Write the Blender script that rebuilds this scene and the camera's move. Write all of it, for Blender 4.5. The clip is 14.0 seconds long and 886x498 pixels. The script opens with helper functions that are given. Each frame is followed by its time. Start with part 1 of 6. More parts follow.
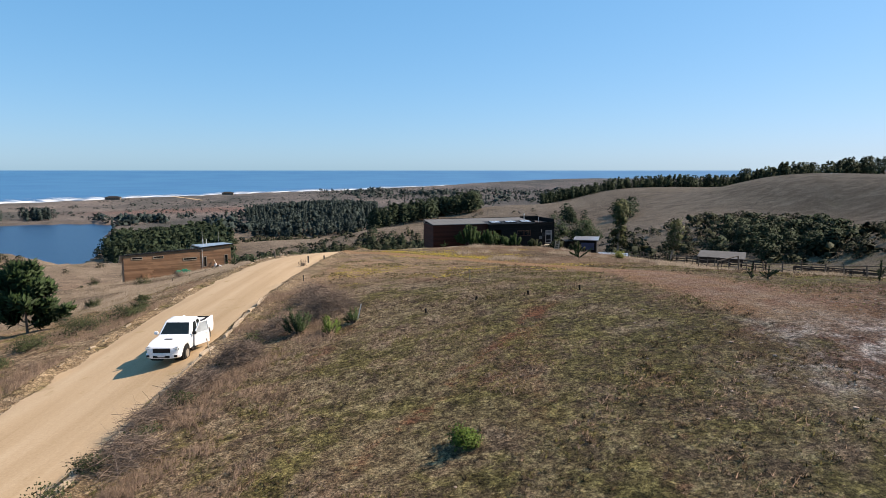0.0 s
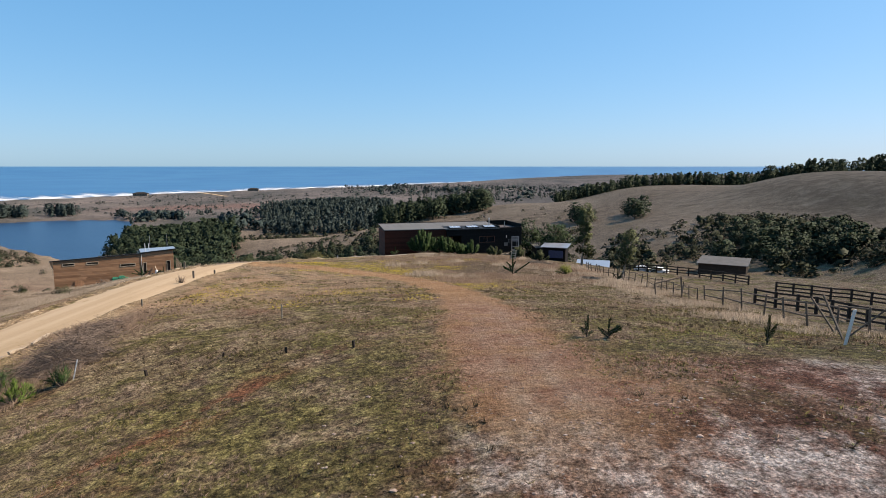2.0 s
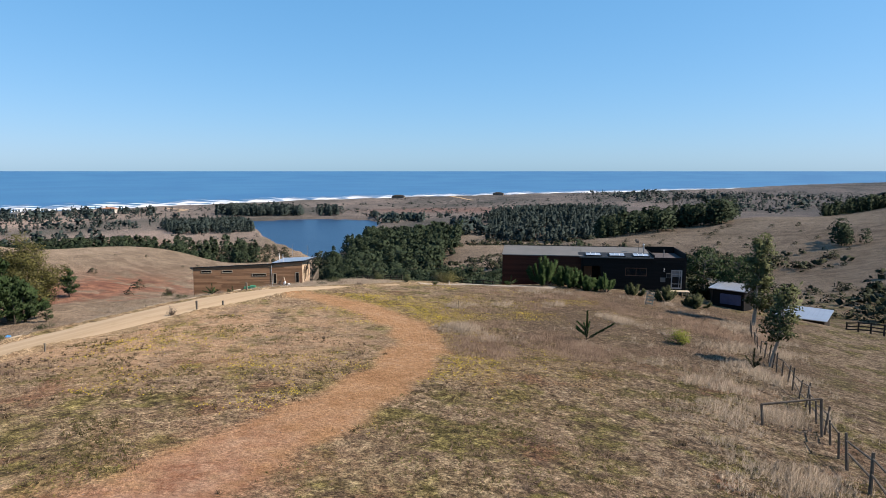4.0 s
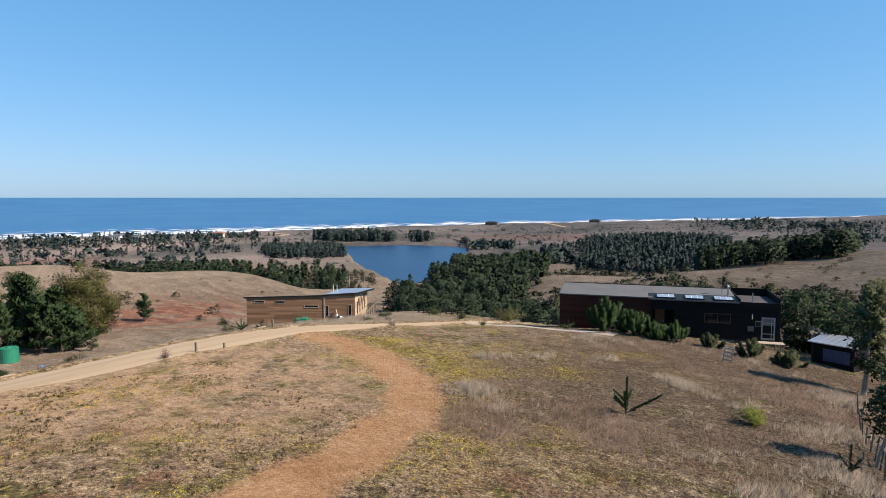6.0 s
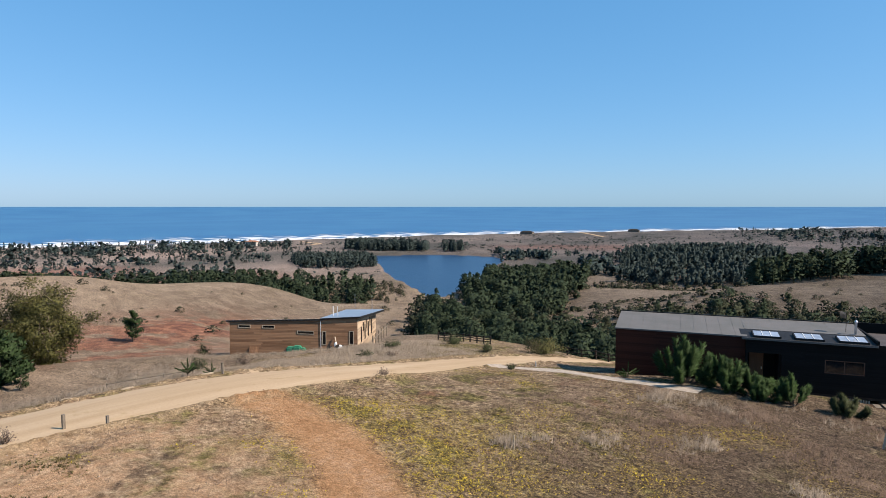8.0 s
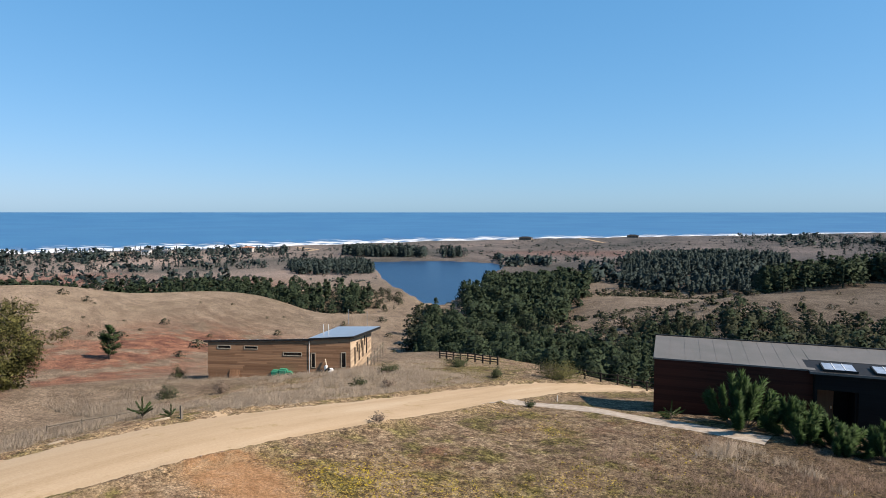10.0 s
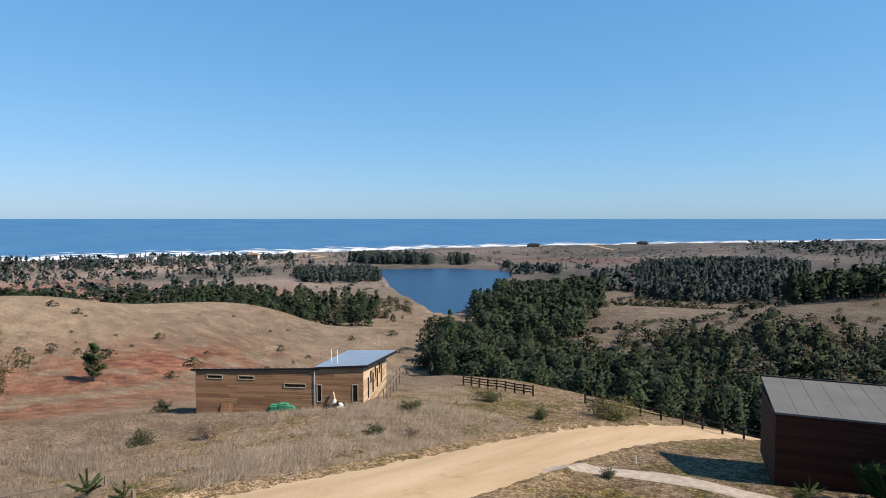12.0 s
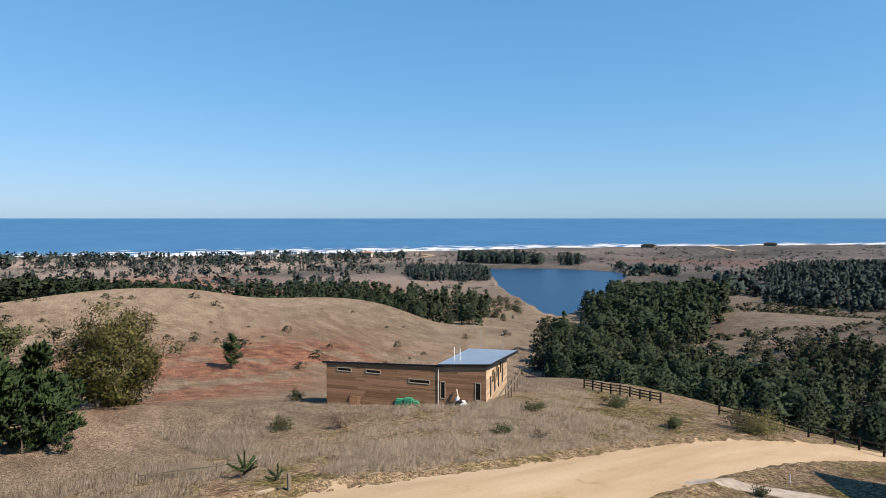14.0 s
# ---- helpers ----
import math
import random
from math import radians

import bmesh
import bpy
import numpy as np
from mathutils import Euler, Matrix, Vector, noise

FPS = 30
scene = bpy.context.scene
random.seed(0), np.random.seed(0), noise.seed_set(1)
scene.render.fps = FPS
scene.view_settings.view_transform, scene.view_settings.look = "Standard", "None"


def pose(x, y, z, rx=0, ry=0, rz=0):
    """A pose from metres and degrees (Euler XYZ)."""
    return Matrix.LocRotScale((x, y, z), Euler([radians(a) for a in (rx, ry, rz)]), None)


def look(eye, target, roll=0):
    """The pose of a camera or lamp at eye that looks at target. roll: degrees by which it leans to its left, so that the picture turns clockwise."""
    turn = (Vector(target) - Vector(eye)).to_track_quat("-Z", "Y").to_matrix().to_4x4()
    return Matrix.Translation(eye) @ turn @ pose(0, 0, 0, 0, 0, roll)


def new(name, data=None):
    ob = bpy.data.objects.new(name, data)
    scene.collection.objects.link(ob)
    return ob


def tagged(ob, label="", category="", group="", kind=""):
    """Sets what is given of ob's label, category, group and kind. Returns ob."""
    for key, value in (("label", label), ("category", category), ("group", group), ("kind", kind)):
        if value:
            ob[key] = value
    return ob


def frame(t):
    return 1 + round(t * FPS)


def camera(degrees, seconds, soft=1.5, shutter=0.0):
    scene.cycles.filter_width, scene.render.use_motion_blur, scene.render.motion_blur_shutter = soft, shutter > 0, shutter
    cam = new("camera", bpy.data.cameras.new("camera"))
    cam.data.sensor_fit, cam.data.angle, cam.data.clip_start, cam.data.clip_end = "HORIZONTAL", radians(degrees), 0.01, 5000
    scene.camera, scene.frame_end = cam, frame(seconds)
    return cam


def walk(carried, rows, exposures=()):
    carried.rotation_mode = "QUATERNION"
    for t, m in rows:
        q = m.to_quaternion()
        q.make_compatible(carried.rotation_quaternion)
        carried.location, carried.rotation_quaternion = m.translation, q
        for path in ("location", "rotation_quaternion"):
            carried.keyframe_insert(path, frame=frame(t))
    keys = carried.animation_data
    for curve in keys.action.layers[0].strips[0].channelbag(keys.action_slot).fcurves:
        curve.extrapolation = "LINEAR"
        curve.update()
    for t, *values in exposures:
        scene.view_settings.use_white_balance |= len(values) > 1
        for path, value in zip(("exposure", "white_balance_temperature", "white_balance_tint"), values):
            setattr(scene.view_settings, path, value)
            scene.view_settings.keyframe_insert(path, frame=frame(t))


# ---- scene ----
cam = camera(71.44, 14.0, 0.75)
walk(cam, [
    (0.0, pose(-0.81, -0.29, 10.80, 82.76, 0.00, -0.65)),
    (0.5, pose(1.06, 0.52, 10.96, 82.65, 0.00, -0.56)),
    (1.0, pose(4.25, 2.48, 11.10, 82.56, 0.00, -0.12)),
    (1.5, pose(7.64, 5.25, 11.24, 82.51, 0.00, 0.48)),
    (2.0, pose(10.90, 8.66, 11.45, 82.39, 0.00, 2.14)),
    (2.2, pose(12.15, 10.36, 11.53, 82.32, 0.00, 3.35)),
    (4.3, pose(25.08, 29.99, 12.31, 82.75, 0.00, 27.38)),
    (4.5, pose(25.24, 30.72, 12.34, 82.70, 0.00, 28.20)),
    (5.0, pose(25.35, 33.05, 12.25, 83.15, 0.00, 30.25)),
    (5.5, pose(26.34, 34.67, 12.40, 84.99, 0.00, 32.67)),
    (6.0, pose(25.79, 37.11, 12.51, 85.24, 0.00, 34.10)),
    (6.5, pose(24.46, 40.30, 12.23, 85.35, 0.00, 35.36)),
    (7.0, pose(23.07, 43.23, 12.08, 85.33, 0.00, 36.51)),
    (7.5, pose(21.95, 45.78, 11.93, 85.66, 0.00, 37.14)),
    (8.0, pose(17.72, 51.90, 11.83, 86.10, 0.00, 37.36)),
    (8.2, pose(17.33, 52.35, 11.83, 86.15, 0.00, 37.35)),
    (10.3, pose(11.70, 58.81, 11.99, 86.63, 0.00, 37.12)),
    (10.5, pose(11.23, 59.44, 11.96, 86.61, 0.00, 37.08)),
    (11.0, pose(9.33, 61.95, 11.84, 86.55, 0.00, 36.92)),
    (11.5, pose(7.92, 63.39, 11.82, 86.85, 0.00, 36.63)),
    (12.0, pose(4.30, 64.89, 11.92, 87.22, 0.00, 37.71)),
    (12.5, pose(3.93, 64.61, 11.98, 87.19, 0.00, 39.84)),
    (13.0, pose(3.94, 64.36, 11.93, 87.20, 0.00, 42.47)),
    (13.5, pose(3.75, 64.00, 12.03, 87.17, 0.00, 44.71)),
    (14.0, pose(3.14, 63.93, 11.93, 87.17, 0.00, 47.71)),
], ((0.0, 0.80, 7200.0, 20.0), (2.2, 0.80, 7200.0, 20.0), (5.0, 0.75, 6800.0, 19.0), (8.2, 0.70, 6800.0, 19.0), (11.5, 0.70, 6950.0, 18.0), (14.0, 0.70, 6950.0, 18.0)))

# ---- world and light ----
SUN_TURN, SUN_UP = 73.0, 43.0
world = bpy.data.worlds.new("sky")
scene.world = world
world.use_nodes = True
wn = world.node_tree
sky = wn.nodes.new("ShaderNodeTexSky")
sky.sky_type, sky.sun_disc = "NISHITA", False
sky.sun_elevation, sky.sun_rotation = radians(SUN_UP), radians(SUN_TURN)
sky.altitude, sky.air_density, sky.dust_density, sky.ozone_density = 60, 1.0, 0.4, 1.4
tint = wn.nodes.new("ShaderNodeMix")
tint.data_type, tint.blend_type = "RGBA", "MULTIPLY"
tint.inputs[0].default_value, tint.inputs[7].default_value = 1.0, (0.80, 0.94, 1.12, 1)
wn.links.new(sky.outputs[0], tint.inputs[6])
# clear maritime air: a deep azure overhead, paling to lilac grey low down
split, joined = wn.nodes.new("ShaderNodeSeparateColor"), wn.nodes.new("ShaderNodeCombineColor")
wn.links.new(tint.outputs[2], split.inputs[0])
for k, (power, gain) in enumerate(((0.85, 0.79), (0.52, 2.08), (0.46, 3.15))):
    a, b = wn.nodes.new("ShaderNodeMath"), wn.nodes.new("ShaderNodeMath")
    a.operation, b.operation = "POWER", "MULTIPLY"
    a.inputs[1].default_value, b.inputs[1].default_value = power, gain
    wn.links.new(split.outputs[k], a.inputs[0])
    wn.links.new(a.outputs[0], b.inputs[0])
    wn.links.new(b.outputs[0], joined.inputs[k])
wn.links.new(joined.outputs[0], wn.nodes["Background"].inputs[0])
wn.nodes["Background"].inputs[1].default_value = 0.072
sun = new("sun", bpy.data.lights.new("sun", "SUN"))
sun.data.energy, sun.data.angle, sun.data.color = 4.7, radians(0.53), (1.0, 0.93, 0.80)
sun.matrix_world = look((math.sin(radians(SUN_TURN)) * math.cos(radians(SUN_UP)) * 50, math.cos(radians(SUN_TURN)) * math.cos(radians(SUN_UP)) * 50, math.sin(radians(SUN_UP)) * 50), (0, 0, 0))


# ---- materials ----
def tree_of(name):
    m = bpy.data.materials.new(name)
    m.use_nodes = True
    n = m.node_tree
    return m, n, n.nodes["Principled BSDF"]


def noise_of(n, scale, detail=6, rough=0.6, where="Object", stretch=None, warp=0.0):
    tex, co = n.nodes.new("ShaderNodeTexNoise"), n.nodes.new("ShaderNodeTexCoord")
    tex.inputs["Scale"].default_value, tex.inputs["Detail"].default_value, tex.inputs["Roughness"].default_value = scale, detail, rough
    tex.inputs["Distortion"].default_value = warp
    if stretch:
        mp = n.nodes.new("ShaderNodeMapping")
        mp.inputs["Scale"].default_value = stretch
        n.links.new(co.outputs[where], mp.inputs[0])
        n.links.new(mp.outputs[0], tex.inputs["Vector"])
    else:
        n.links.new(co.outputs[where], tex.inputs["Vector"])
    return tex.outputs["Fac"]


def ramp_of(n, value, *stops):
    r = n.nodes.new("ShaderNodeValToRGB")
    e = r.color_ramp.elements
    while len(e) < len(stops):
        e.new(0.5)
    for el, (p, c) in zip(e, stops):
        el.position, el.color = p, (*c, 1) if len(c) == 3 else c
    n.links.new(value, r.inputs[0])
    return r.outputs[0]


def mixed(n, fac, a, b, mode="MIX"):
    m = n.nodes.new("ShaderNodeMix")
    m.data_type, m.blend_type = "RGBA", mode
    for sock, v in ((m.inputs[0], fac), (m.inputs[6], a), (m.inputs[7], b)):
        if isinstance(v, (int, float)):
            sock.default_value = v
        elif isinstance(v, tuple):
            sock.default_value = (*v, 1)
        else:
            n.links.new(v, sock)
    return m.outputs[2]


def bumped(n, p, value, strength, distance):
    b = n.nodes.new("ShaderNodeBump")
    b.inputs["Strength"].default_value, b.inputs["Distance"].default_value = strength, distance
    n.links.new(value, b.inputs["Height"])
    n.links.new(b.outputs[0], p.inputs["Normal"])


def steps(n, value, lo, hi):
    r = n.nodes.new("ShaderNodeMapRange")
    r.interpolation_type = "SMOOTHSTEP"
    r.inputs[1].default_value, r.inputs[2].default_value = lo, hi
    n.links.new(value, r.inputs[0])
    return r.outputs[0]


def times_(n, a, b):
    m = n.nodes.new("ShaderNodeMath")
    m.operation = "MULTIPLY"
    for s, v in zip(m.inputs, (a, b)):
        if isinstance(v, (int, float)):
            s.default_value = v
        else:
            n.links.new(v, s)
    return m.outputs[0]


def plain(name, a, b, scale=2.0, rough=0.7, metal=0.0, bump=0.2, dist=0.01, stretch=None, fine=30.0, each=0.0):
    """Two tones by a coarse and a fine grain; each: how far single objects differ in tone."""
    m, n, p = tree_of(name)
    coarse, grain = noise_of(n, scale, stretch=stretch), noise_of(n, fine, 4, stretch=stretch)
    c = mixed(n, steps(n, coarse, 0.3, 0.7), a, b)
    c = mixed(n, 0.35, c, ramp_of(n, grain, (0.3, tuple(v * 0.55 for v in a)), (0.7, tuple(min(1, v * 1.35) for v in b))))
    if each:
        oi = n.nodes.new("ShaderNodeObjectInfo")
        c = mixed(n, each, c, ramp_of(n, oi.outputs["Random"], (0, tuple(v * 0.5 for v in a)), (1, tuple(min(1, v * 1.5) for v in b))))
    n.links.new(c, p.inputs["Base Color"])
    p.inputs["Roughness"].default_value, p.inputs["Metallic"].default_value = rough, metal
    p.inputs["Specular IOR Level"].default_value = 0.5 if rough < 0.55 else 0.18
    bumped(n, p, grain, bump, dist)
    return m


def leafy(name, dark, light, rough=0.6):
    """Foliage whose clumps differ in tone."""
    m, n, p = tree_of(name)
    g = n.nodes.new("ShaderNodeNewGeometry")
    c = ramp_of(n, g.outputs["Random Per Island"], (0, dark), (1, light))
    c = mixed(n, 0.4, c, ramp_of(n, noise_of(n, 0.6, 4), (0.35, tuple(v * 0.6 for v in dark)), (0.7, light)))
    n.links.new(c, p.inputs["Base Color"])
    p.inputs["Roughness"].default_value = rough
    p.inputs["Specular IOR Level"].default_value = 0.12
    return m


# the lie of the land: a local slope with gentle swells, and far knolls and hollows round it
SWELLS = (
    (-0.23, -0.85, -0.75, -0.31, 0.66, 0.35),
    (-0.16, -1.51, -0.16, 1.42, 1.91, 0.74),
    (0.02, -0.56, 1.25, 0.98, 0.93, -0.34),
    (-2.44, 0.63, 0.81, 0.57, 0.96, -0.23),
    (-0.67, 0.89, 2.59, -0.55, 1.78, -0.77),
    (-1.05, 0.35, 0.28, 1.61, 0.33, -0.66),
    (-0.28, 1.41, 0.06, 1.51, 1.26, -0.10),
    (-0.67, 0.23, -0.40, -0.84, -0.69, -0.40))
WATER = -40.0
# degrees left of north, metres from the hilltop, height
KNOLLS = (
    (97.8, 61, -3.6), (70.5, 66, -8.0), (64.3, 129, -11.9), (68.1, 190, -7.0), (52.0, 197, -12.4), (38.9, 176, -16.5), (60.7, 311, -31.1),
    (77.1, 297, -21.3), (24.0, 132, -18.8), (21.0, 198, -28.8), (37.8, 235, -33.4), (37.7, 286, -40.7), (26.5, 288, -38.1), (13.8, 278, -26.5),
    (18.9, 299, -25.3), (0.8, 150, -16.5), (3.8, 187, -19.8), (6.8, 255, -14.8), (1.1, 300, -13.3), (-6.7, 316, -8.0), (-20.7, 328, 1.2),
    (-36.8, 299, 9.5), (-26.7, 120, -13.3), (-34.8, 190, -7.2), (27.3, 96, -8.6), (58.9, 83, -10.3))
OUTER = (
    (-43.8, 63, -3.8), (-60.6, 161, 6.1), (-50.7, 400, 17.3), (-99.7, 120, 6.3), (169.7, 120, 6.5), (129.7, 90, -1.6), (19.1, 385, -33.9),
    (7.0, 377, -33.7), (12.9, 360, -35.2), (11.0, 468, -21.4), (6.2, 521, -24.8), (11.1, 666, -40.3), (-5.6, 514, -32.5), (-22.7, 557, -5.3),
    (-40.7, 599, 8.8), (29.9, 439, -37.7), (40.9, 459, -36.8), (62.6, 469, -36.8), (82.1, 477, -37.8), (29.9, 735, -37.8), (62.5, 748, -38.0),
    (9.3, 936, -36.8), (-8.4, 892, -35.9), (-0.9, 1486, -38.0), (-14.6, 1690, -34.9), (-30.5, 1297, -0.6), (87.3, 906, -33.4), (-90.4, 503, 19.4),
    (-179.9, 502, 10.1), (121.5, 406, -10.7))
COAST = ((-60.1, 4603), (-20.2, 4191), (-12.2, 3289), (-6.3, 2588), (-0.4, 1986), (8.2, 1602), (22.1, 1263), (42.4, 1040), (52.6, 958), (68.6, 924), (92.1, 969), (130.9, 1329), (150.1, 4007))


def smooth(a, b, v):
    k = np.clip((v - a) / (b - a), 0, 1)
    return k * k * (3 - 2 * k)


def near_height(x, y):
    z = -0.743 + 0.696 * x / 30 - 3.377 * (y - 50) / 40
    for j, row in enumerate(SWELLS):
        for i, k in enumerate(row):
            z = z + k * np.exp(-((x + 46 - 17 * i) ** 2 + (y - 8 - 17 * j) ** 2) / 369.9)
    return z


def bearing(x, y):
    return np.degrees(np.arctan2(-(x - 5), y - 40)), np.hypot(x - 5, y - 40)


def far_height(x, y):
    az, r = bearing(x, y)
    u, v = np.radians(az), np.log(np.maximum(r, 20))
    top, low = 0.0, 0.0
    for a, d, h in KNOLLS + OUTER:
        e = (u - np.radians(a) + np.pi) % (2 * np.pi) - np.pi
        w = 1 / (e * e + (v - np.log(d)) ** 2 + 0.012) ** 2
        top, low = top + w * h, low + w
    return top / low


def lake(x, y):
    """Over 1 inside the lake."""
    az, r = bearing(x, y)
    half = np.interp(r, [326, 366, 410, 449, 508, 616, 676], [0.8, 2.2, 3.6, 4.7, 4.8, 6.9, 6.0])
    mid = np.interp(r, [326, 366, 410, 449, 508, 616, 676], [34.8, 34.9, 35.1, 35.4, 35.9, 36.8, 36.9])
    body = 1.3 - ((az - mid) / half) ** 2 - np.clip((r - 615) / 50, 0, 9) ** 2 - np.clip((354 - r) / 18, 0, 9) ** 2
    arm = 1.3 - ((az - 42.2) / 5.0) ** 2 - ((r - 621) / 34) ** 2
    return np.maximum(body, arm) + 0.10 * np.sin(az * 3.1 + r / 37) * np.exp(-(np.maximum(body, arm) - 0.3) ** 2)


def height(x, y):
    x, y = np.asarray(x, float), np.asarray(y, float)
    near = np.clip(1.25 - np.sqrt(((x + 6) / 62) ** 2 + ((y - 58) / 74) ** 2), 0, 1)
    k = smooth(0, 0.42, near)
    z = near_height(x, y) * k + far_height(x, y) * (1 - k)
    az, r = bearing(x, y)
    wild = smooth(40, 160, r)
    z = z + wild * 0.8 * np.sin(x / 23 + 1.3 * np.sin(y / 31)) * np.cos(y / 27 + x / 61)
    shore = np.interp(az, [a for a, _ in COAST], [d for _, d in COAST])
    out = smooth(-60, 25, r - shore)
    land = np.maximum(z, WATER + 1.2)
    wet = np.clip(lake(x, y) * 4 - 1, -1, 2)
    z = np.where(r > 250, np.maximum(z, WATER + 1.0 + 1.2 * smooth(0, 1, -wet)), z)
    z = np.where(r > 250, z - smooth(-0.6, 0.6, wet) * np.maximum(z - WATER + 2.5, 0), z)
    return z * (1 - out) + (WATER - 4) * out


# ---- land ----
ROAD = ((-13.6, -30.0), (-15.6, 0.0), (-17.3, 18.0), (-17.6, 35.2), (-18.2, 51.2), (-17.8, 63.3), (-16.8, 74.8), (-15.3, 83.3), (-14.8, 91.4), (-14.4, 99.8), (-12.6, 110.0), (-8.5, 120.8), (-2.3, 130.7), (7.8, 139.6))
ROAD_HALF = ((-30, 4.6), (40, 4.6), (60, 4.9), (75, 4.7), (100, 3.7), (142, 2.7))
DRIVE = ((-12.9, 94.1), (-8.7, 96.8), (-5.4, 97.4), (-2.6, 97.2), (1.7, 96.5), (7.9, 96.2))
TRACK = ((-12.3, 73.2), (-8.5, 72.2), (-4.1, 71.3), (0.7, 69.5), (4.2, 66.5), (6.5, 62.9), (8.8, 57.9), (10.3, 50.4), (11.6, 41.3), (12.1, 33.7), (12.5, 27.5), (13.4, 22.3), (15.9, 14.3), (20.0, 5.3), (26.1, -9.7))


def along(path, step):
    """Points at even steps on a smooth line through the given ones."""
    p = np.array(path, float)
    d = np.r_[0, np.cumsum(np.hypot(*np.diff(p, axis=0).T))]
    s = np.arange(0, d[-1], step)
    q = np.stack([np.interp(s, d, p[:, 0]), np.interp(s, d, p[:, 1])], -1)
    k = max(3, int(9 / step)) | 1
    pad = np.vstack([np.repeat(q[:1], k // 2, 0), q, np.repeat(q[-1:], k // 2, 0)])
    return np.stack([np.convolve(pad[:, i], np.ones(k) / k, "valid") for i in (0, 1)], -1)


def away(x, y, path):
    """The distance from a line, and how far on it the nearest point is."""
    q = along(path, 1.0)
    best, pos = np.full(np.shape(x), 1e9), np.zeros(np.shape(x))
    for i, (a, b) in enumerate(q):
        d = (x - a) ** 2 + (y - b) ** 2
        pos = np.where(d < best, i, pos)
        best = np.minimum(best, d)
    return np.sqrt(best), pos


def softened(me, normals):
    """Leaves and blades shaded like the mass that they form."""
    n = np.asarray(normals, np.float32)
    n = n / (np.linalg.norm(n, axis=1)[:, None] + 1e-9)
    me.polygons.foreach_set("use_smooth", np.full(len(me.polygons), True))
    me.normals_split_custom_set_from_vertices(n)
    return me


def faced(v, f, way):
    """Triangles wound so that they look towards the given way."""
    v, f = np.asarray(v), np.asarray(f)
    n = np.cross(v[f[:, 1]] - v[f[:, 0]], v[f[:, 2]] - v[f[:, 0]])
    back = n @ np.array(way) < 0
    f = f.copy()
    f[back] = f[back][:, ::-1]
    return f


def mesh_of(name, verts, faces, material=None, shade=False):
    me = bpy.data.meshes.new(name)
    v, f = np.asarray(verts, np.float32), np.asarray(faces, np.int32)
    me.vertices.add(len(v))
    me.vertices.foreach_set("co", v.ravel())
    me.loops.add(f.size)
    me.loops.foreach_set("vertex_index", f.ravel())
    me.polygons.add(len(f))
    me.polygons.foreach_set("loop_start", np.arange(0, f.size, f.shape[1], dtype=np.int32))
    me.update(calc_edges=True)
    me.polygons.foreach_set("use_smooth", np.full(len(f), shade))
    if material:
        me.materials.append(material)
    return me


def grid_faces(rows, cols, wrap=False):
    i, j = np.meshgrid(np.arange(rows - 1), np.arange(cols if wrap else cols - 1), indexing="ij")
    a, b = i * cols + j, i * cols + (j + 1) % cols
    return np.stack([a, b, b + cols, a + cols], -1).reshape(-1, 4)


def at_road(x, y):
    d, _ = away(x, y, ROAD)
    return d - np.interp(y, [a for a, _ in ROAD_HALF], [b for _, b in ROAD_HALF])


def ruffle(x, y, s):
    """A cheap uneven wave of about one unit."""
    return 0.5 * np.sin(x / s + 2.1 * np.sin(y / s * 0.7)) + 0.5 * np.sin(y / s * 1.3 + 1.7 * np.sin(x / s * 0.6 + 2))


def surface(x, y):
    """The ground with the road's bed, its banks and the small bumps."""
    z = height(x, y)
    near = (np.abs(x + 10) < 60) & (np.abs(y - 55) < 100)
    if near.any():
        xn, yn = x[near], y[near]
        d = at_road(xn, yn)
        bank = 0.28 * np.exp(-((d - 0.5) / 0.45) ** 2) * (0.7 + 0.5 * ruffle(xn, yn, 2.3)) - 0.10 * (1 - smooth(-0.8, 0.1, d))
        t, _ = away(xn, yn, TRACK)
        bump = (0.05 * ruffle(xn, yn, 0.9) + 0.06 * ruffle(yn, xn, 2.7)) * smooth(0.3, 1.5, d) * smooth(1.0, 3.0, t)
        z = z.copy()
        z[near] += bank + bump
    return z


angles = np.radians(np.concatenate([np.arange(-75, 110, 0.33), np.arange(110, 285, 3.0)]))
radii = np.concatenate([[0.02], np.arange(0.8, 24, 0.4), 24 * np.exp(np.arange(0, 342) * 0.01566)])
ga, gr = np.meshgrid(angles, radii)
gx, gy = 6 - gr * np.sin(ga), 12 + gr * np.cos(ga)
gz = surface(gx, gy)
land = np.stack([gx, gy, gz], -1).reshape(-1, 3)
faces = grid_faces(len(radii), len(angles), True)
me = mesh_of("ground", land, faces, None, True)
if me.polygons[len(me.polygons) // 2].normal.z < 0:
    me.flip_normals()
x, y = land[:, 0], land[:, 1]
az, rr = bearing(x, y)
dt, _ = away(x, y, TRACK)
wob = ruffle(x, y, 1.1) * 0.5 + ruffle(y, x, 0.45) * 0.25
dirt = np.clip(1 - smooth(-0.45, 0.5, dt - 1.65 - 0.4 * smooth(50, 30, y) + wob * 0.7), 0, 1) * smooth(19, 25, y)
dirt = np.maximum(dirt, np.exp(-(((x - 14.6) / 2.3) ** 2 + ((y - 25.0 + 0.15 * (x - 14)) / 1.1) ** 2) ** 3))
rut = np.exp(-((np.abs(dt) - 0.72 + 0.12 * ruffle(x, y, 1.7)) / 0.26) ** 2) * smooth(52, 34, y) * smooth(8, 16, y) * (0.55 + 0.45 * ruffle(y, x, 2.3))
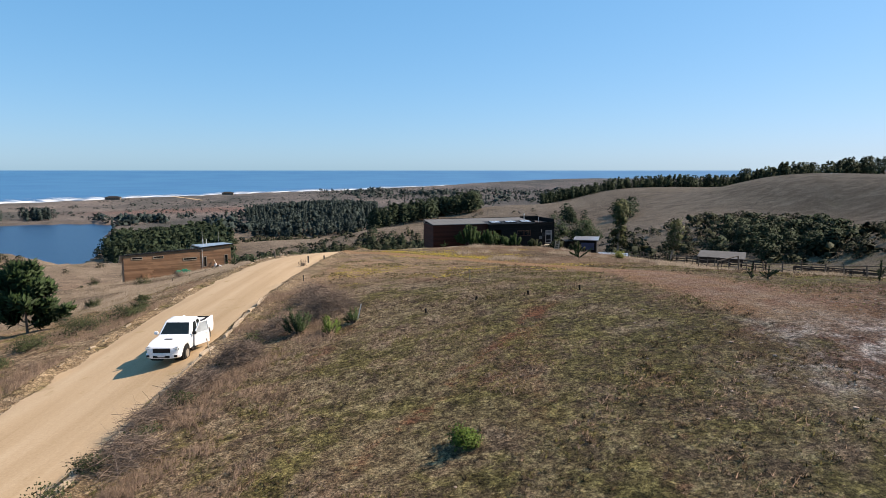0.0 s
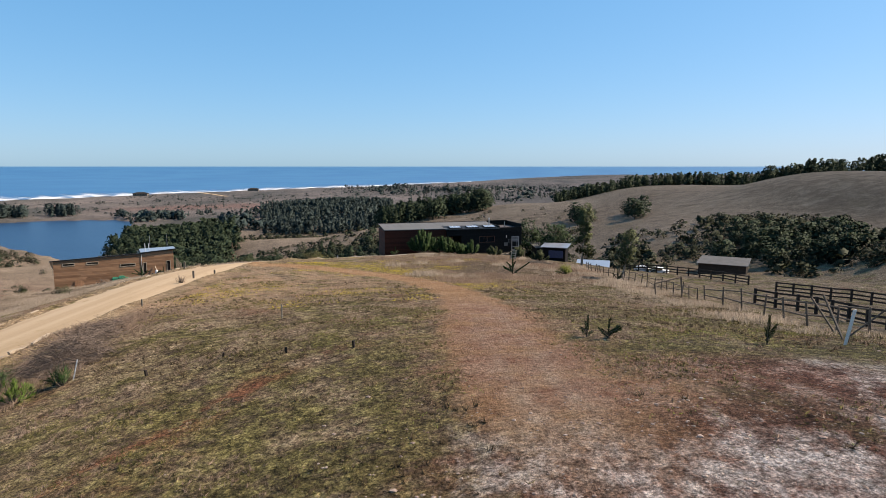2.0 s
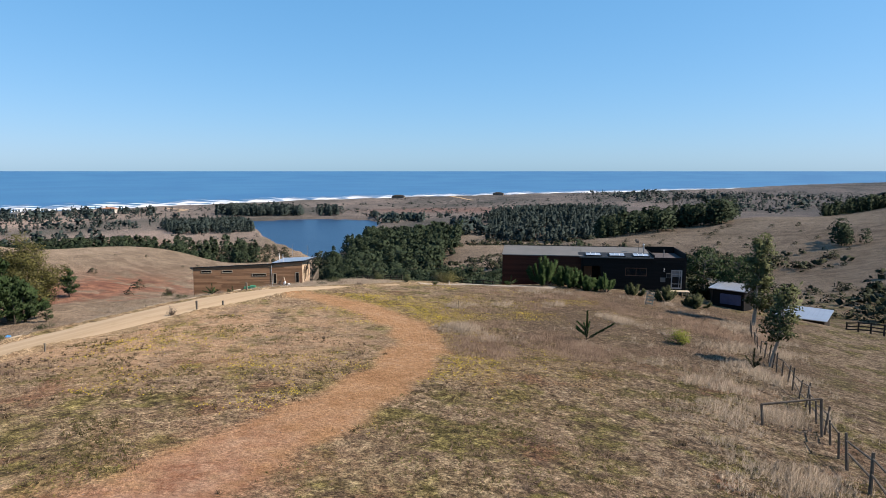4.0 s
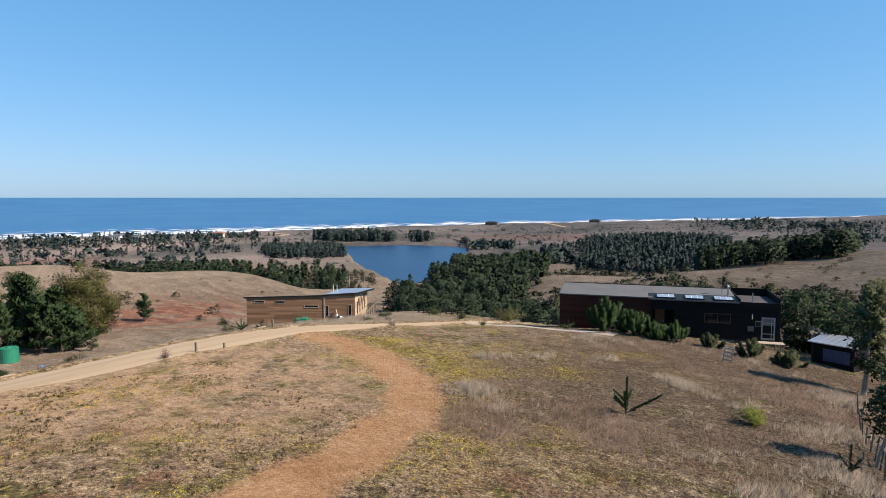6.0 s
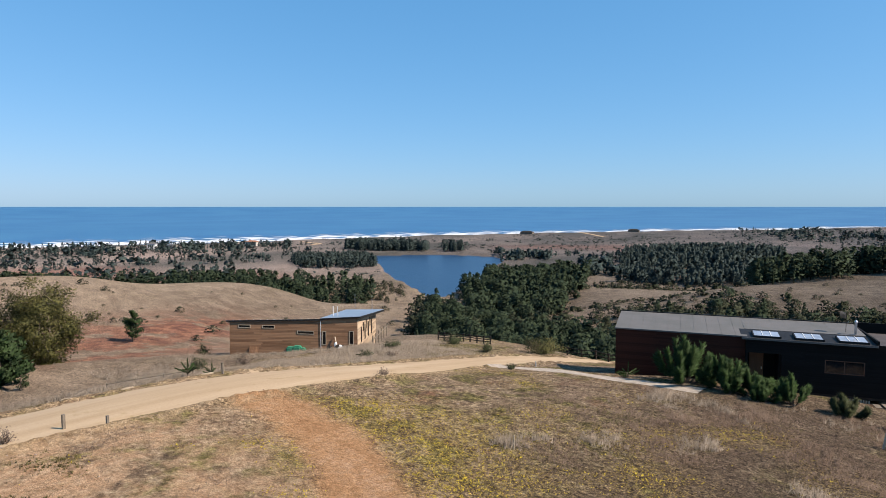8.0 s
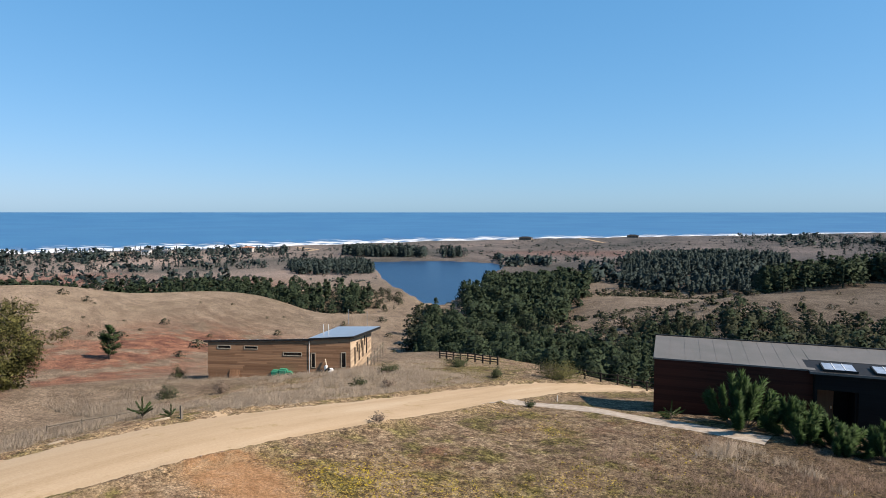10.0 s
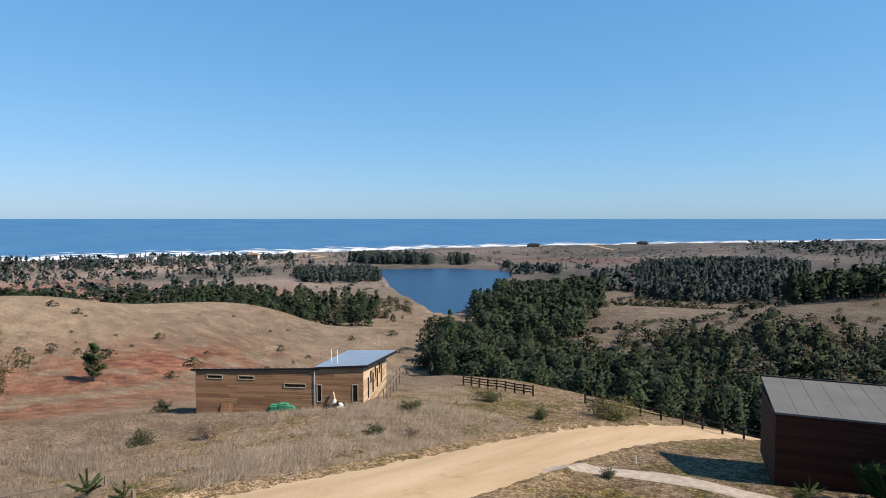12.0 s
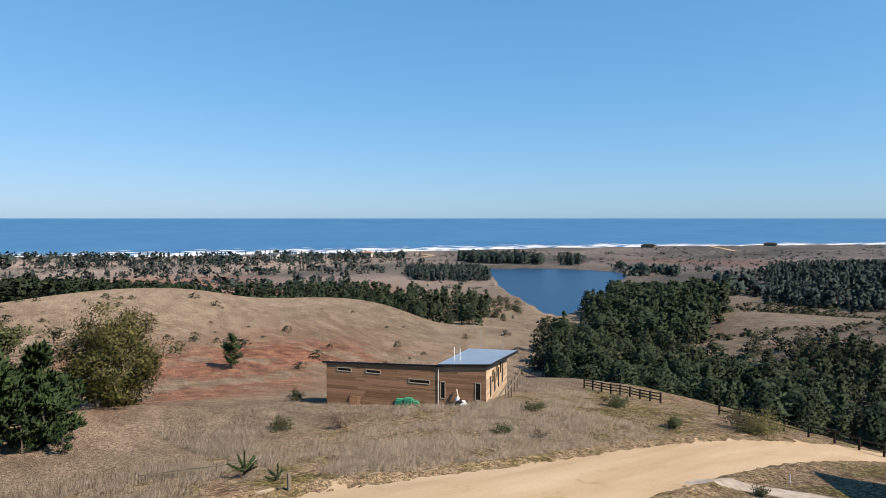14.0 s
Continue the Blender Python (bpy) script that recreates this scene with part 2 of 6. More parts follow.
masks = {
    "rut": np.clip(rut, 0, 1),
    # where small yellow flowers stand thick
    "bloom": smooth(-0.35, 0.75, ruffle(x, y + 11, 4.3) + 0.6 * ruffle(y + 18, x, 1.6)) * smooth(98, 88, y) * smooth(24, 13, x) * smooth(-15, -10, x) * smooth(46, 54, y) + 0.5 * smooth(0.1, 0.7, ruffle(x, y, 2.2)) * smooth(14, 18, x) * smooth(40, 36, y) * smooth(22, 26, y),
    "dirt": dirt,
    # the bare turning place and the stripped verge beside the road
    "bare": np.clip(np.exp(-(((x + 4.9) / 11) ** 2 + ((y - 57.3) / 12) ** 2) ** 2) + 0.8 * np.exp(-((x + 10.5) / 1.8) ** 2) * smooth(44, 54, y) * smooth(72, 64, y), 0, 1),
    "meadow": smooth(2, 9, x) * smooth(60, 70, y) * smooth(104, 96, y) * smooth(34, 27, x),
    "pale": np.clip(1.2 * np.exp(-((dt + 0.5 * ruffle(x, y, 1.3)) / 2.6) ** 2) * smooth(50, 36, y) * smooth(22, 26, y) + np.exp(-(((x - 16.5) / 3.2) ** 2 + ((y - 25.0) / 1.8) ** 2)), 0, 1),
    # a washed-out red gully across the pasture
    "gully": np.exp(-((x - 3.6 - (y - 27.0) * 0.62 + 0.35 * ruffle(y, x, 1.6)) / 0.42) ** 2) * smooth(14, 18, y) * smooth(31, 27, y) + 0.4 * np.exp(-((x - 2.9 - 0.12 * (y - 22) + 0.3 * ruffle(x, y, 1.4)) / 0.55) ** 2) * smooth(15, 18, y) * smooth(33, 28, y),
    "gravel": np.clip(np.exp(-(((x - 17.6) / 7.6) ** 2 + ((y - 18.6) / 6.4) ** 2) ** 2) + 0.85 * np.exp(-(((x - 21.5) / 5.0) ** 2 + ((y - 25.5 + 0.3 * (x - 21)) / 2.2) ** 2) ** 2), 0, 1),
    "green": np.clip(np.exp(-(((x - 7) / 12) ** 2 + ((y - 24) / 15) ** 2)) + 0.8 * np.exp(-(((x - 18) / 7) ** 2 + ((y - 33) / 8) ** 2)) + 0.55 * np.exp(-(((x - 5) / 9) ** 2 + ((y - 74) / 9) ** 2)) + 0.9 * np.exp(-(((x + 27) / 8) ** 2 + ((y - 109) / 6) ** 2)), 0, 1),
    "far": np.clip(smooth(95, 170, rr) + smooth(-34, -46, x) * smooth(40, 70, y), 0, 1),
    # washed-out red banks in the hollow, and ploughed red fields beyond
    # grows with distance, where the haze-paled plain colour takes over
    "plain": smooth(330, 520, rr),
    "scar": np.clip(0.75 * np.exp(-(((az - 60) / 12) ** 2 + ((rr - 110) / 32) ** 2) ** 2) + 0.8 * np.exp(-(((az - 50) / 7) ** 2 + ((rr - 141) / 16) ** 2)), 0, 1),
    "plough": np.clip(np.exp(-(((az - 57) / 8) ** 2 + ((rr - 425) / 50) ** 2) ** 2) + np.exp(-(((az - 70) / 8) ** 2 + ((rr - 513) / 60) ** 2) ** 2) + 0.7 * np.exp(-(((az - 23) / 9) ** 2 + ((rr - 777) / 50) ** 2) ** 2), 0, 1),
    "verge": np.clip(np.exp(-(np.abs(at_road(x, y) - 0.4) / 1.1) ** 2), 0, 1) * smooth(160, 120, y),
}
for key, v in masks.items():
    me.attributes.new(key, "FLOAT", "POINT").data.foreach_set("value", v.astype(np.float32))


def mask_of(n, key):
    a = n.nodes.new("ShaderNodeAttribute")
    a.attribute_name = key
    return a.outputs["Fac"]


def ground_paint():
    m, n, p = tree_of("turf")
    mid, small, fine, grit = noise_of(n, 0.33, 6, 0.65), noise_of(n, 2.0, 7, 0.75), noise_of(n, 11.0, 6, 0.8), noise_of(n, 1.1, 8, 0.75)
    straw = ramp_of(n, small, (0.32, (0.075, 0.048, 0.029)), (0.48, (0.20, 0.14, 0.088)), (0.64, (0.35, 0.27, 0.18)))
    olive = ramp_of(n, small, (0.32, (0.031, 0.026, 0.010)), (0.48, (0.10, 0.083, 0.029)), (0.64, (0.25, 0.21, 0.082)))
    russet = ramp_of(n, small, (0.3, (0.082, 0.042, 0.024)), (0.7, (0.23, 0.13, 0.078)))
    tan = ramp_of(n, small, (0.3, (0.26, 0.15, 0.082)), (0.7, (0.39, 0.28, 0.18)))
    c = mixed(n, steps(n, mid, 0.47, 0.60), straw, olive)
    c = mixed(n, times_(n, mask_of(n, "green"), steps(n, noise_of(n, 0.5, 5), 0.35, 0.55)), c, olive)
    c = mixed(n, steps(n, noise_of(n, 0.23, 6, 0.7), 0.55, 0.68), c, russet)
    c = mixed(n, times_(n, steps(n, noise_of(n, 0.85, 6, 0.7), 0.52, 0.62), 0.75), c, ramp_of(n, small, (0.3, (0.051, 0.033, 0.023)), (0.7, (0.14, 0.099, 0.065))))
    c = mixed(n, times_(n, mask_of(n, "meadow"), steps(n, noise_of(n, 0.31, 6, 0.7), 0.32, 0.52)), c, ramp_of(n, small, (0.3, (0.065, 0.041, 0.026)), (0.7, (0.18, 0.13, 0.082))))
    c = mixed(n, times_(n, mask_of(n, "bloom"), steps(n, noise_of(n, 9.0, 4, 0.7), 0.48, 0.66)), c, ramp_of(n, noise_of(n, 22.0, 3, 0.7), (0.42, (0.115, 0.070, 0.022)), (0.60, (0.33, 0.235, 0.045))))
    c = mixed(n, times_(n, mask_of(n, "bare"), steps(n, noise_of(n, 0.45, 7, 0.7), 0.38, 0.56)), c, tan)
    stony = ramp_of(n, grit, (0.40, (0.20, 0.11, 0.080)), (0.50, (0.40, 0.31, 0.26)), (0.60, (0.60, 0.52, 0.46)))
    clay = ramp_of(n, grit, (0.38, (0.060, 0.021, 0.014)), (0.50, (0.14, 0.056, 0.036)), (0.62, (0.34, 0.22, 0.17)))
    stony = mixed(n, steps(n, noise_of(n, 0.30, 7, 0.7, stretch=(1.0, 0.42, 1.0)), 0.46, 0.56), clay, stony)
    c = mixed(n, times_(n, mask_of(n, "gravel"), steps(n, noise_of(n, 0.35, 5), 0.24, 0.42)), c, stony)
    c = mixed(n, mask_of(n, "dirt"), c, ramp_of(n, mixed(n, 0.5, small, mid), (0.34, (0.23, 0.118, 0.054)), (0.5, (0.33, 0.188, 0.094)), (0.64, (0.40, 0.26, 0.16))))
    c = mixed(n, times_(n, mask_of(n, "pale"), steps(n, noise_of(n, 0.6, 6, 0.7), 0.34, 0.56)), c, ramp_of(n, grit, (0.36, (0.22, 0.10, 0.056)), (0.62, (0.37, 0.23, 0.15))))
    c = mixed(n, times_(n, mask_of(n, "gully"), steps(n, noise_of(n, 0.8, 7, 0.75), 0.43, 0.56)), c, ramp_of(n, small, (0.3, (0.11, 0.039, 0.019)), (0.7, (0.24, 0.11, 0.058))))
    c = mixed(n, times_(n, mask_of(n, "rut"), 0.75), c, ramp_of(n, grit, (0.35, (0.29, 0.18, 0.12)), (0.65, (0.45, 0.34, 0.24))))
    c = mixed(n, times_(n, mask_of(n, "verge"), steps(n, noise_of(n, 0.9, 6), 0.36, 0.6)), c, ramp_of(n, small, (0.3, (0.19, 0.13, 0.068)), (0.7, (0.39, 0.29, 0.18))))
    fields = ramp_of(n, noise_of(n, 0.016, 4, 0.55), (0.36, (0.115, 0.085, 0.060)), (0.5, (0.17, 0.130, 0.094)), (0.62, (0.225, 0.175, 0.128)))
    fields = mixed(n, times_(n, steps(n, noise_of(n, 0.06, 7, 0.7), 0.53, 0.66), 0.6), fields, (0.088, 0.071, 0.037))
    fields = mixed(n, 0.5, fields, ramp_of(n, noise_of(n, 0.45, 8, 0.78, stretch=(0.34, 0.68, 0.68)), (0.36, (0.058, 0.041, 0.030)), (0.5, (0.155, 0.12, 0.086)), (0.64, (0.28, 0.22, 0.165))))
    fields = mixed(n, times_(n, mask_of(n, "scar"), steps(n, noise_of(n, 0.09, 7, 0.7), 0.44, 0.51)), fields, ramp_of(n, noise_of(n, 0.35, 7, 0.7), (0.36, (0.058, 0.021, 0.014)), (0.5, (0.15, 0.062, 0.040)), (0.64, (0.25, 0.125, 0.075))))
    # brown coastal plain, its colour paled and greyed to include the haze over it
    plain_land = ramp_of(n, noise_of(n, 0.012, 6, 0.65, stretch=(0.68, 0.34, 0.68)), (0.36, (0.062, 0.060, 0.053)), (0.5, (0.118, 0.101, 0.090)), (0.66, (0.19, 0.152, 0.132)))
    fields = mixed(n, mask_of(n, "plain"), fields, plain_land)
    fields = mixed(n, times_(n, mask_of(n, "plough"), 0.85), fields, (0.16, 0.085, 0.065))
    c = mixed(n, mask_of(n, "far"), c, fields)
    calm = n.nodes.new("ShaderNodeMapRange")
    calm.inputs[3].default_value, calm.inputs[4].default_value = 0.8, 0.3
    bald = n.nodes.new("ShaderNodeMath")
    bald.operation = "MAXIMUM"
    n.links.new(mask_of(n, "dirt"), bald.inputs[0])
    n.links.new(mixed(n, 0.5, times_(n, mask_of(n, "bare"), 1.3), times_(n, mask_of(n, "pale"), 1.3), "ADD"), bald.inputs[1])
    n.links.new(bald.outputs[0], calm.inputs[0])
    c = mixed(n, calm.outputs[0], c, mixed(n, 1.0, c, ramp_of(n, fine, (0.41, (0.22, 0.21, 0.19)), (0.5, (1.0, 1.0, 1.0)), (0.60, (1.95, 1.92, 1.85))), "MULTIPLY"))
    clump = noise_of(n, 4.5, 9, 0.72)
    c = mixed(n, calm.outputs[0], c, mixed(n, 1.0, c, ramp_of(n, clump, (0.40, (0.34, 0.32, 0.29)), (0.50, (0.95, 0.95, 0.95)), (0.60, (1.45, 1.44, 1.42))), "MULTIPLY"))
    n.links.new(c, p.inputs["Base Color"])
    p.inputs["Roughness"].default_value = 0.95
    p.inputs["Specular IOR Level"].default_value = 0.1
    p.inputs["Diffuse Roughness"].default_value = 1.0
    bumped(n, p, clump, 1.0, 0.22)
    return m


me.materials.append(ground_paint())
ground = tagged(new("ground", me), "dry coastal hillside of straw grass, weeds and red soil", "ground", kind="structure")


def ribbon(name, path, half, rise, material, step=0.5, across=14, ragged=0.25):
    q = along(path, step)
    tang = np.gradient(q, axis=0)
    tang /= np.hypot(*tang.T)[:, None]
    side = np.stack([tang[:, 1], -tang[:, 0]], -1)
    u = np.linspace(-1, 1, across)
    w = np.array([half(b) for _, b in q])
    edge = 1 + ragged / w[:, None] * (np.abs(u) ** 6)[None] * np.stack([ruffle(q[:, 0] + 9 * np.sign(k), q[:, 1] * 1.7, 1.3) for k in u], -1)
    px = q[:, :1] + side[:, :1] * u * w[:, None] * edge
    py = q[:, 1:] + side[:, 1:] * u * w[:, None] * edge
    pz = surface(px, py) + rise - 0.16 * np.abs(u) ** 10
    verts = np.stack([px, py, pz], -1).reshape(-1, 3)
    f = grid_faces(len(q), across)
    m = mesh_of(name, verts, f, material, True)
    if m.polygons[0].normal.z < 0:
        m.flip_normals()
    return m


def road_paint():
    m, n, p = tree_of("packed_sand")
    streak = noise_of(n, 0.9, 6, 0.6, stretch=(0.68, 0.041, 0.68))
    c = ramp_of(n, streak, (0.3, (0.32, 0.21, 0.12)), (0.5, (0.42, 0.29, 0.18)), (0.72, (0.49, 0.36, 0.24)))
    c = mixed(n, steps(n, noise_of(n, 0.5, 7, 0.7), 0.58, 0.72), c, (0.27, 0.18, 0.078))
    c = mixed(n, 0.35, c, ramp_of(n, noise_of(n, 9, 6, 0.75), (0.3, (0.24, 0.17, 0.082)), (0.7, (0.50, 0.39, 0.23))))
    n.links.new(c, p.inputs["Base Color"])
    p.inputs["Roughness"].default_value = 0.93
    p.inputs["Specular IOR Level"].default_value = 0.15
    bumped(n, p, noise_of(n, 6, 8, 0.7), 0.35, 0.03)
    return m


sand = road_paint()
tagged(new("road", ribbon("road", ROAD, lambda b: float(np.interp(b, [a for a, _ in ROAD_HALF], [c for _, c in ROAD_HALF])), 0.06, sand)), "pale packed-sand road along the hillside", "road", kind="structure")
grit_bed = plain("greyish_grit", (0.24, 0.19, 0.14), (0.42, 0.36, 0.29), 2.2, 0.93)
tagged(new("driveway", ribbon("driveway", DRIVE, lambda b: 1.1, 0.05, grit_bed, across=8)), "pale greyish gravel driveway to the dark house", "driveway", kind="structure")


# ---- water ----
def water_paint(name, deep, light, rough, foam=False):
    m, n, p = tree_of(name)
    c = mixed(n, steps(n, noise_of(n, 0.004, 4, stretch=(1, 1, 1)), 0.35, 0.65), deep, light)
    n.links.new(c, p.inputs["Base Color"])
    p.inputs["Roughness"].default_value = rough
    bumped(n, p, noise_of(n, 0.25, 6, 0.7), 0.5, 0.6)
    return m


sa = np.radians(np.arange(-80, 160, 1.0))
sr = np.concatenate([np.arange(300, 2000, 100.0), np.arange(2000, 4901, 145)])
A, R = np.meshgrid(sa, sr)
rise = 52.5 * smooth(2500, 4900, R) ** 1.3
sea_me = mesh_of("sea", np.stack([5 - R * np.sin(A), 40 + R * np.cos(A), WATER + rise], -1).reshape(-1, 3), grid_faces(len(sr), len(sa))[:, ::-1], water_paint("sea_water", (0.023, 0.11, 0.23), (0.035, 0.14, 0.26), 0.5), True)
tagged(new("sea", sea_me), "deep blue open sea reaching to the horizon", "sea", kind="structure")

la = np.radians(np.arange(27, 49, 0.5))
lr = np.arange(335, 735, 10.0)
A, R = np.meshgrid(la, lr)
lake_me = mesh_of("lake", np.stack([5 - R * np.sin(A), 40 + R * np.cos(A), np.full(A.shape, WATER + 0.12)], -1).reshape(-1, 3), grid_faces(len(lr), len(la))[:, ::-1], water_paint("lake_water", (0.008, 0.031, 0.074), (0.012, 0.043, 0.094), 0.35), True)
tagged(new("lake", lake_me), "dark blue lagoon behind the coastal plain", "lake", kind="structure")


# ---- building blocks ----
def height_at(x, y):
    return float(surface(np.array([float(x)]), np.array([float(y)]))[0])


def part(name, bm, material, parent=None, label="", shade=False, bevel=0.0):
    if bevel:
        bmesh.ops.bevel(bm, geom=bm.edges[:], offset=bevel, segments=2, affect="EDGES", clamp_overlap=True)
    bmesh.ops.recalc_face_normals(bm, faces=bm.faces)
    me = bpy.data.meshes.new(name)
    bm.to_mesh(me)
    bm.free()
    me.materials.append(material)
    if shade:
        me.polygons.foreach_set("use_smooth", np.full(len(me.polygons), True))
    return link(name, me, parent, label)


def link(name, me, parent=None, label="", m=None):
    ob = new(name, me)
    if parent:
        ob.parent = parent
    if m is not None:
        ob.matrix_basis = m
    if label:
        tagged(ob, label)
    return ob


def thing(name, label, category, m, group="", kind=""):
    ob = tagged(new(name), label, category, group, kind)
    ob.empty_display_size = 0.2
    ob.matrix_basis = m
    return ob


def box(bm, x0, x1, y0, y1, z0, z1):
    return bmesh.ops.create_cube(bm, size=1, matrix=Matrix.LocRotScale(((x0 + x1) / 2, (y0 + y1) / 2, (z0 + z1) / 2), None, (x1 - x0, y1 - y0, z1 - z0)))["verts"]


def boxes(*rows):
    bm = bmesh.new()
    for r in rows:
        box(bm, *r)
    return bm


def beam(bm, a, b, w, h):
    """A squared timber from a to b."""
    a, b = Vector(a), Vector(b)
    d = b - a
    turn = d.to_track_quat("Y", "Z").to_matrix().to_4x4()
    return bmesh.ops.create_cube(bm, size=1, matrix=Matrix.Translation((a + b) / 2) @ turn @ Matrix.Diagonal((w, d.length, h, 1)))["verts"]


def rod(bm, a, b, r0, r1=None, sides=7):
    a, b = Vector(a), Vector(b)
    d = b - a
    turn = d.to_track_quat("Z", "Y").to_matrix().to_4x4()
    return bmesh.ops.create_cone(bm, cap_ends=True, segments=sides, radius1=r0, radius2=r0 if r1 is None else r1, depth=d.length, matrix=Matrix.Translation((a + b) / 2) @ turn)["verts"]


def slab(bm, corners, thick):
    """A flat plate under the given upper corners."""
    top = [bm.verts.new(c) for c in corners]
    low = [bm.verts.new((c[0], c[1], c[2] - thick)) for c in corners]
    bm.faces.new(top)
    bm.faces.new(low[::-1])
    k = len(top)
    for i in range(k):
        bm.faces.new((top[i], low[i], low[(i + 1) % k], top[(i + 1) % k]))


def board_mesh(name, length, wide, thick, material):
    me = bpy.data.meshes.new(name)
    bm = bmesh.new()
    box(bm, 0, length, -thick, 0, 0, wide)
    for v in bm.verts:
        if v.co.y < -thick / 2 and v.co.z > wide / 2:
            v.co.y += thick * 0.45
    bmesh.ops.recalc_face_normals(bm, faces=bm.faces)
    bm.to_mesh(me)
    bm.free()
    me.materials.append(material)
    return me


BOARDS = {}


def cladding(wall, rng, length, low, high, tops, material, holes=(), pitch=0.145, cut=(2.6, 4.4), m=Matrix()):
    """Lapped boards over a wall's face in its x and z, skipping the openings; tops(x) is the wall's upper edge."""
    z = low
    while z < high:
        x = 0.0
        while x < length - 0.02:
            end = min(length, x + rng.uniform(*cut))
            if length - end < 0.5:
                end = length
            spans = [(x, end)]
            for hx0, hx1, hz0, hz1 in holes:
                if hz0 < z + pitch * 0.8 and hz1 > z + pitch * 0.2:
                    spans = [q for a, b in spans for q in ((a, min(b, hx0)), (max(a, hx1), b)) if q[1] - q[0] > 0.05]
            for a, b in spans:
                if z + pitch > min(tops(a), tops(b)) + 0.03:
                    continue
                key = (material.name, round((b - a) * 5) / 5)
                size = max(key[1], 0.1)
                if key not in BOARDS:
                    BOARDS[key] = board_mesh("plank", size, pitch * 0.97, 0.03, material)
                link("plank", BOARDS[key], wall, "", m @ pose(a, -0.002 - rng.uniform(0, 0.006), z + rng.uniform(-0.004, 0.004)) @ Matrix.Diagonal(((b - a - 0.006) / size, 1, 1, 1)))
            x = end
        z += pitch


red_wood = plain("red_brown_siding", (0.037, 0.009, 0.005), (0.061, 0.017, 0.009), 1.2, 0.75, stretch=(0.15, 1, 4), each=0.35)
black_wood = plain("charred_siding", (0.0035, 0.0032, 0.003), (0.008, 0.0072, 0.0065), 1.2, 0.8, stretch=(0.15, 1, 4), each=0.4)
raw_wood = plain("weathered_pine", (0.18, 0.081, 0.042), (0.35, 0.20, 0.11), 0.9, 0.8, stretch=(0.35, 1, 7), each=0.36)
bleached_wood = plain("bleached_pine", (0.24, 0.16, 0.098), (0.42, 0.32, 0.22), 0.9, 0.8, stretch=(0.2, 1, 5), each=0.5)
grey_wood = plain("grey_timber", (0.12, 0.098, 0.075), (0.21, 0.18, 0.14), 2.0, 0.85, stretch=(1, 1, 0.2))
dark_wood = plain("tarred_timber", (0.018, 0.014, 0.011), (0.040, 0.032, 0.026), 2.0, 0.8)
pale_wood = plain("pale_timber", (0.34, 0.27, 0.19), (0.46, 0.39, 0.29), 3.0, 0.75)
zinc = plain("grey_roof_sheet", (0.10, 0.10, 0.088), (0.14, 0.13, 0.12), 0.5, 0.6, 0.0, 0.1)
galv = plain("galvanised_sheet", (0.32, 0.34, 0.37), (0.41, 0.43, 0.46), 0.6, 0.32, 0.55, 0.1)
white_metal = plain("white_sheet", (0.53, 0.54, 0.56), (0.64, 0.66, 0.67), 0.7, 0.4, 0.1, 0.1)
black_trim = plain("black_trim", (0.010, 0.010, 0.010), (0.022, 0.021, 0.020), 3, 0.6)
white_paint = plain("white_paint", (0.59, 0.59, 0.56), (0.68, 0.67, 0.65), 3, 0.5)
# white door-frame paint with the shade on it put into the colour as grey
shaded_white = plain("shade_greyed_white", (0.22, 0.21, 0.20), (0.32, 0.30, 0.28), 3, 0.7)
steel = plain("steel_pipe", (0.45, 0.45, 0.46), (0.6, 0.6, 0.61), 4, 0.3, 0.9)
brown_paint = plain("brown_frame", (0.09, 0.045, 0.03), (0.14, 0.07, 0.045), 4, 0.6)


def glass_paint(name, tint, rough=0.05):
    m, n, p = tree_of(name)
    n.links.new(mixed(n, steps(n, noise_of(n, 1.5, 3), 0.3, 0.7), tint, tuple(v * 1.5 for v in tint)), p.inputs["Base Color"])
    p.inputs["Roughness"].default_value, p.inputs["IOR"].default_value = rough, 1.5
    p.inputs["Specular IOR Level"].default_value = 0.8
    return m


dark_glass = glass_paint("dark_glass", (0.008, 0.009, 0.010))
skylight_glass = glass_paint("skylight_glass", (0.20, 0.23, 0.27), 0.12)


def window(parent, x0, x1, z0, z1, frame_mat, y=0.0, mullions=(), deep=0.10, name="window", wide=0.06, glass=None):
    """An opening's frame, its inner reveal and panes, in the wall's x and z."""
    w = part(name, boxes((x0, x1, y - 0.05, y + deep, z1 - wide, z1), (x0, x1, y - 0.05, y + deep, z0, z0 + wide), (x0, x0 + wide, y - 0.05, y + deep, z0 + wide, z1 - wide), (x1 - wide, x1, y - 0.05, y + deep, z0 + wide, z1 - wide)), frame_mat, parent)
    xs = [x0 + wide, *mullions, x1 - wide]
    for m in mullions:
        part("mullion", boxes((m - 0.03, m + 0.03, y - 0.03, y + deep, z0 + wide, z1 - wide)), frame_mat, w)
    for a, b in zip(xs, xs[1:]):
        part("pane", boxes((a + 0.005, b - 0.005, y + 0.02, y + 0.035, z0 + wide, z1 - wide)), glass or dark_glass, w)
    return w


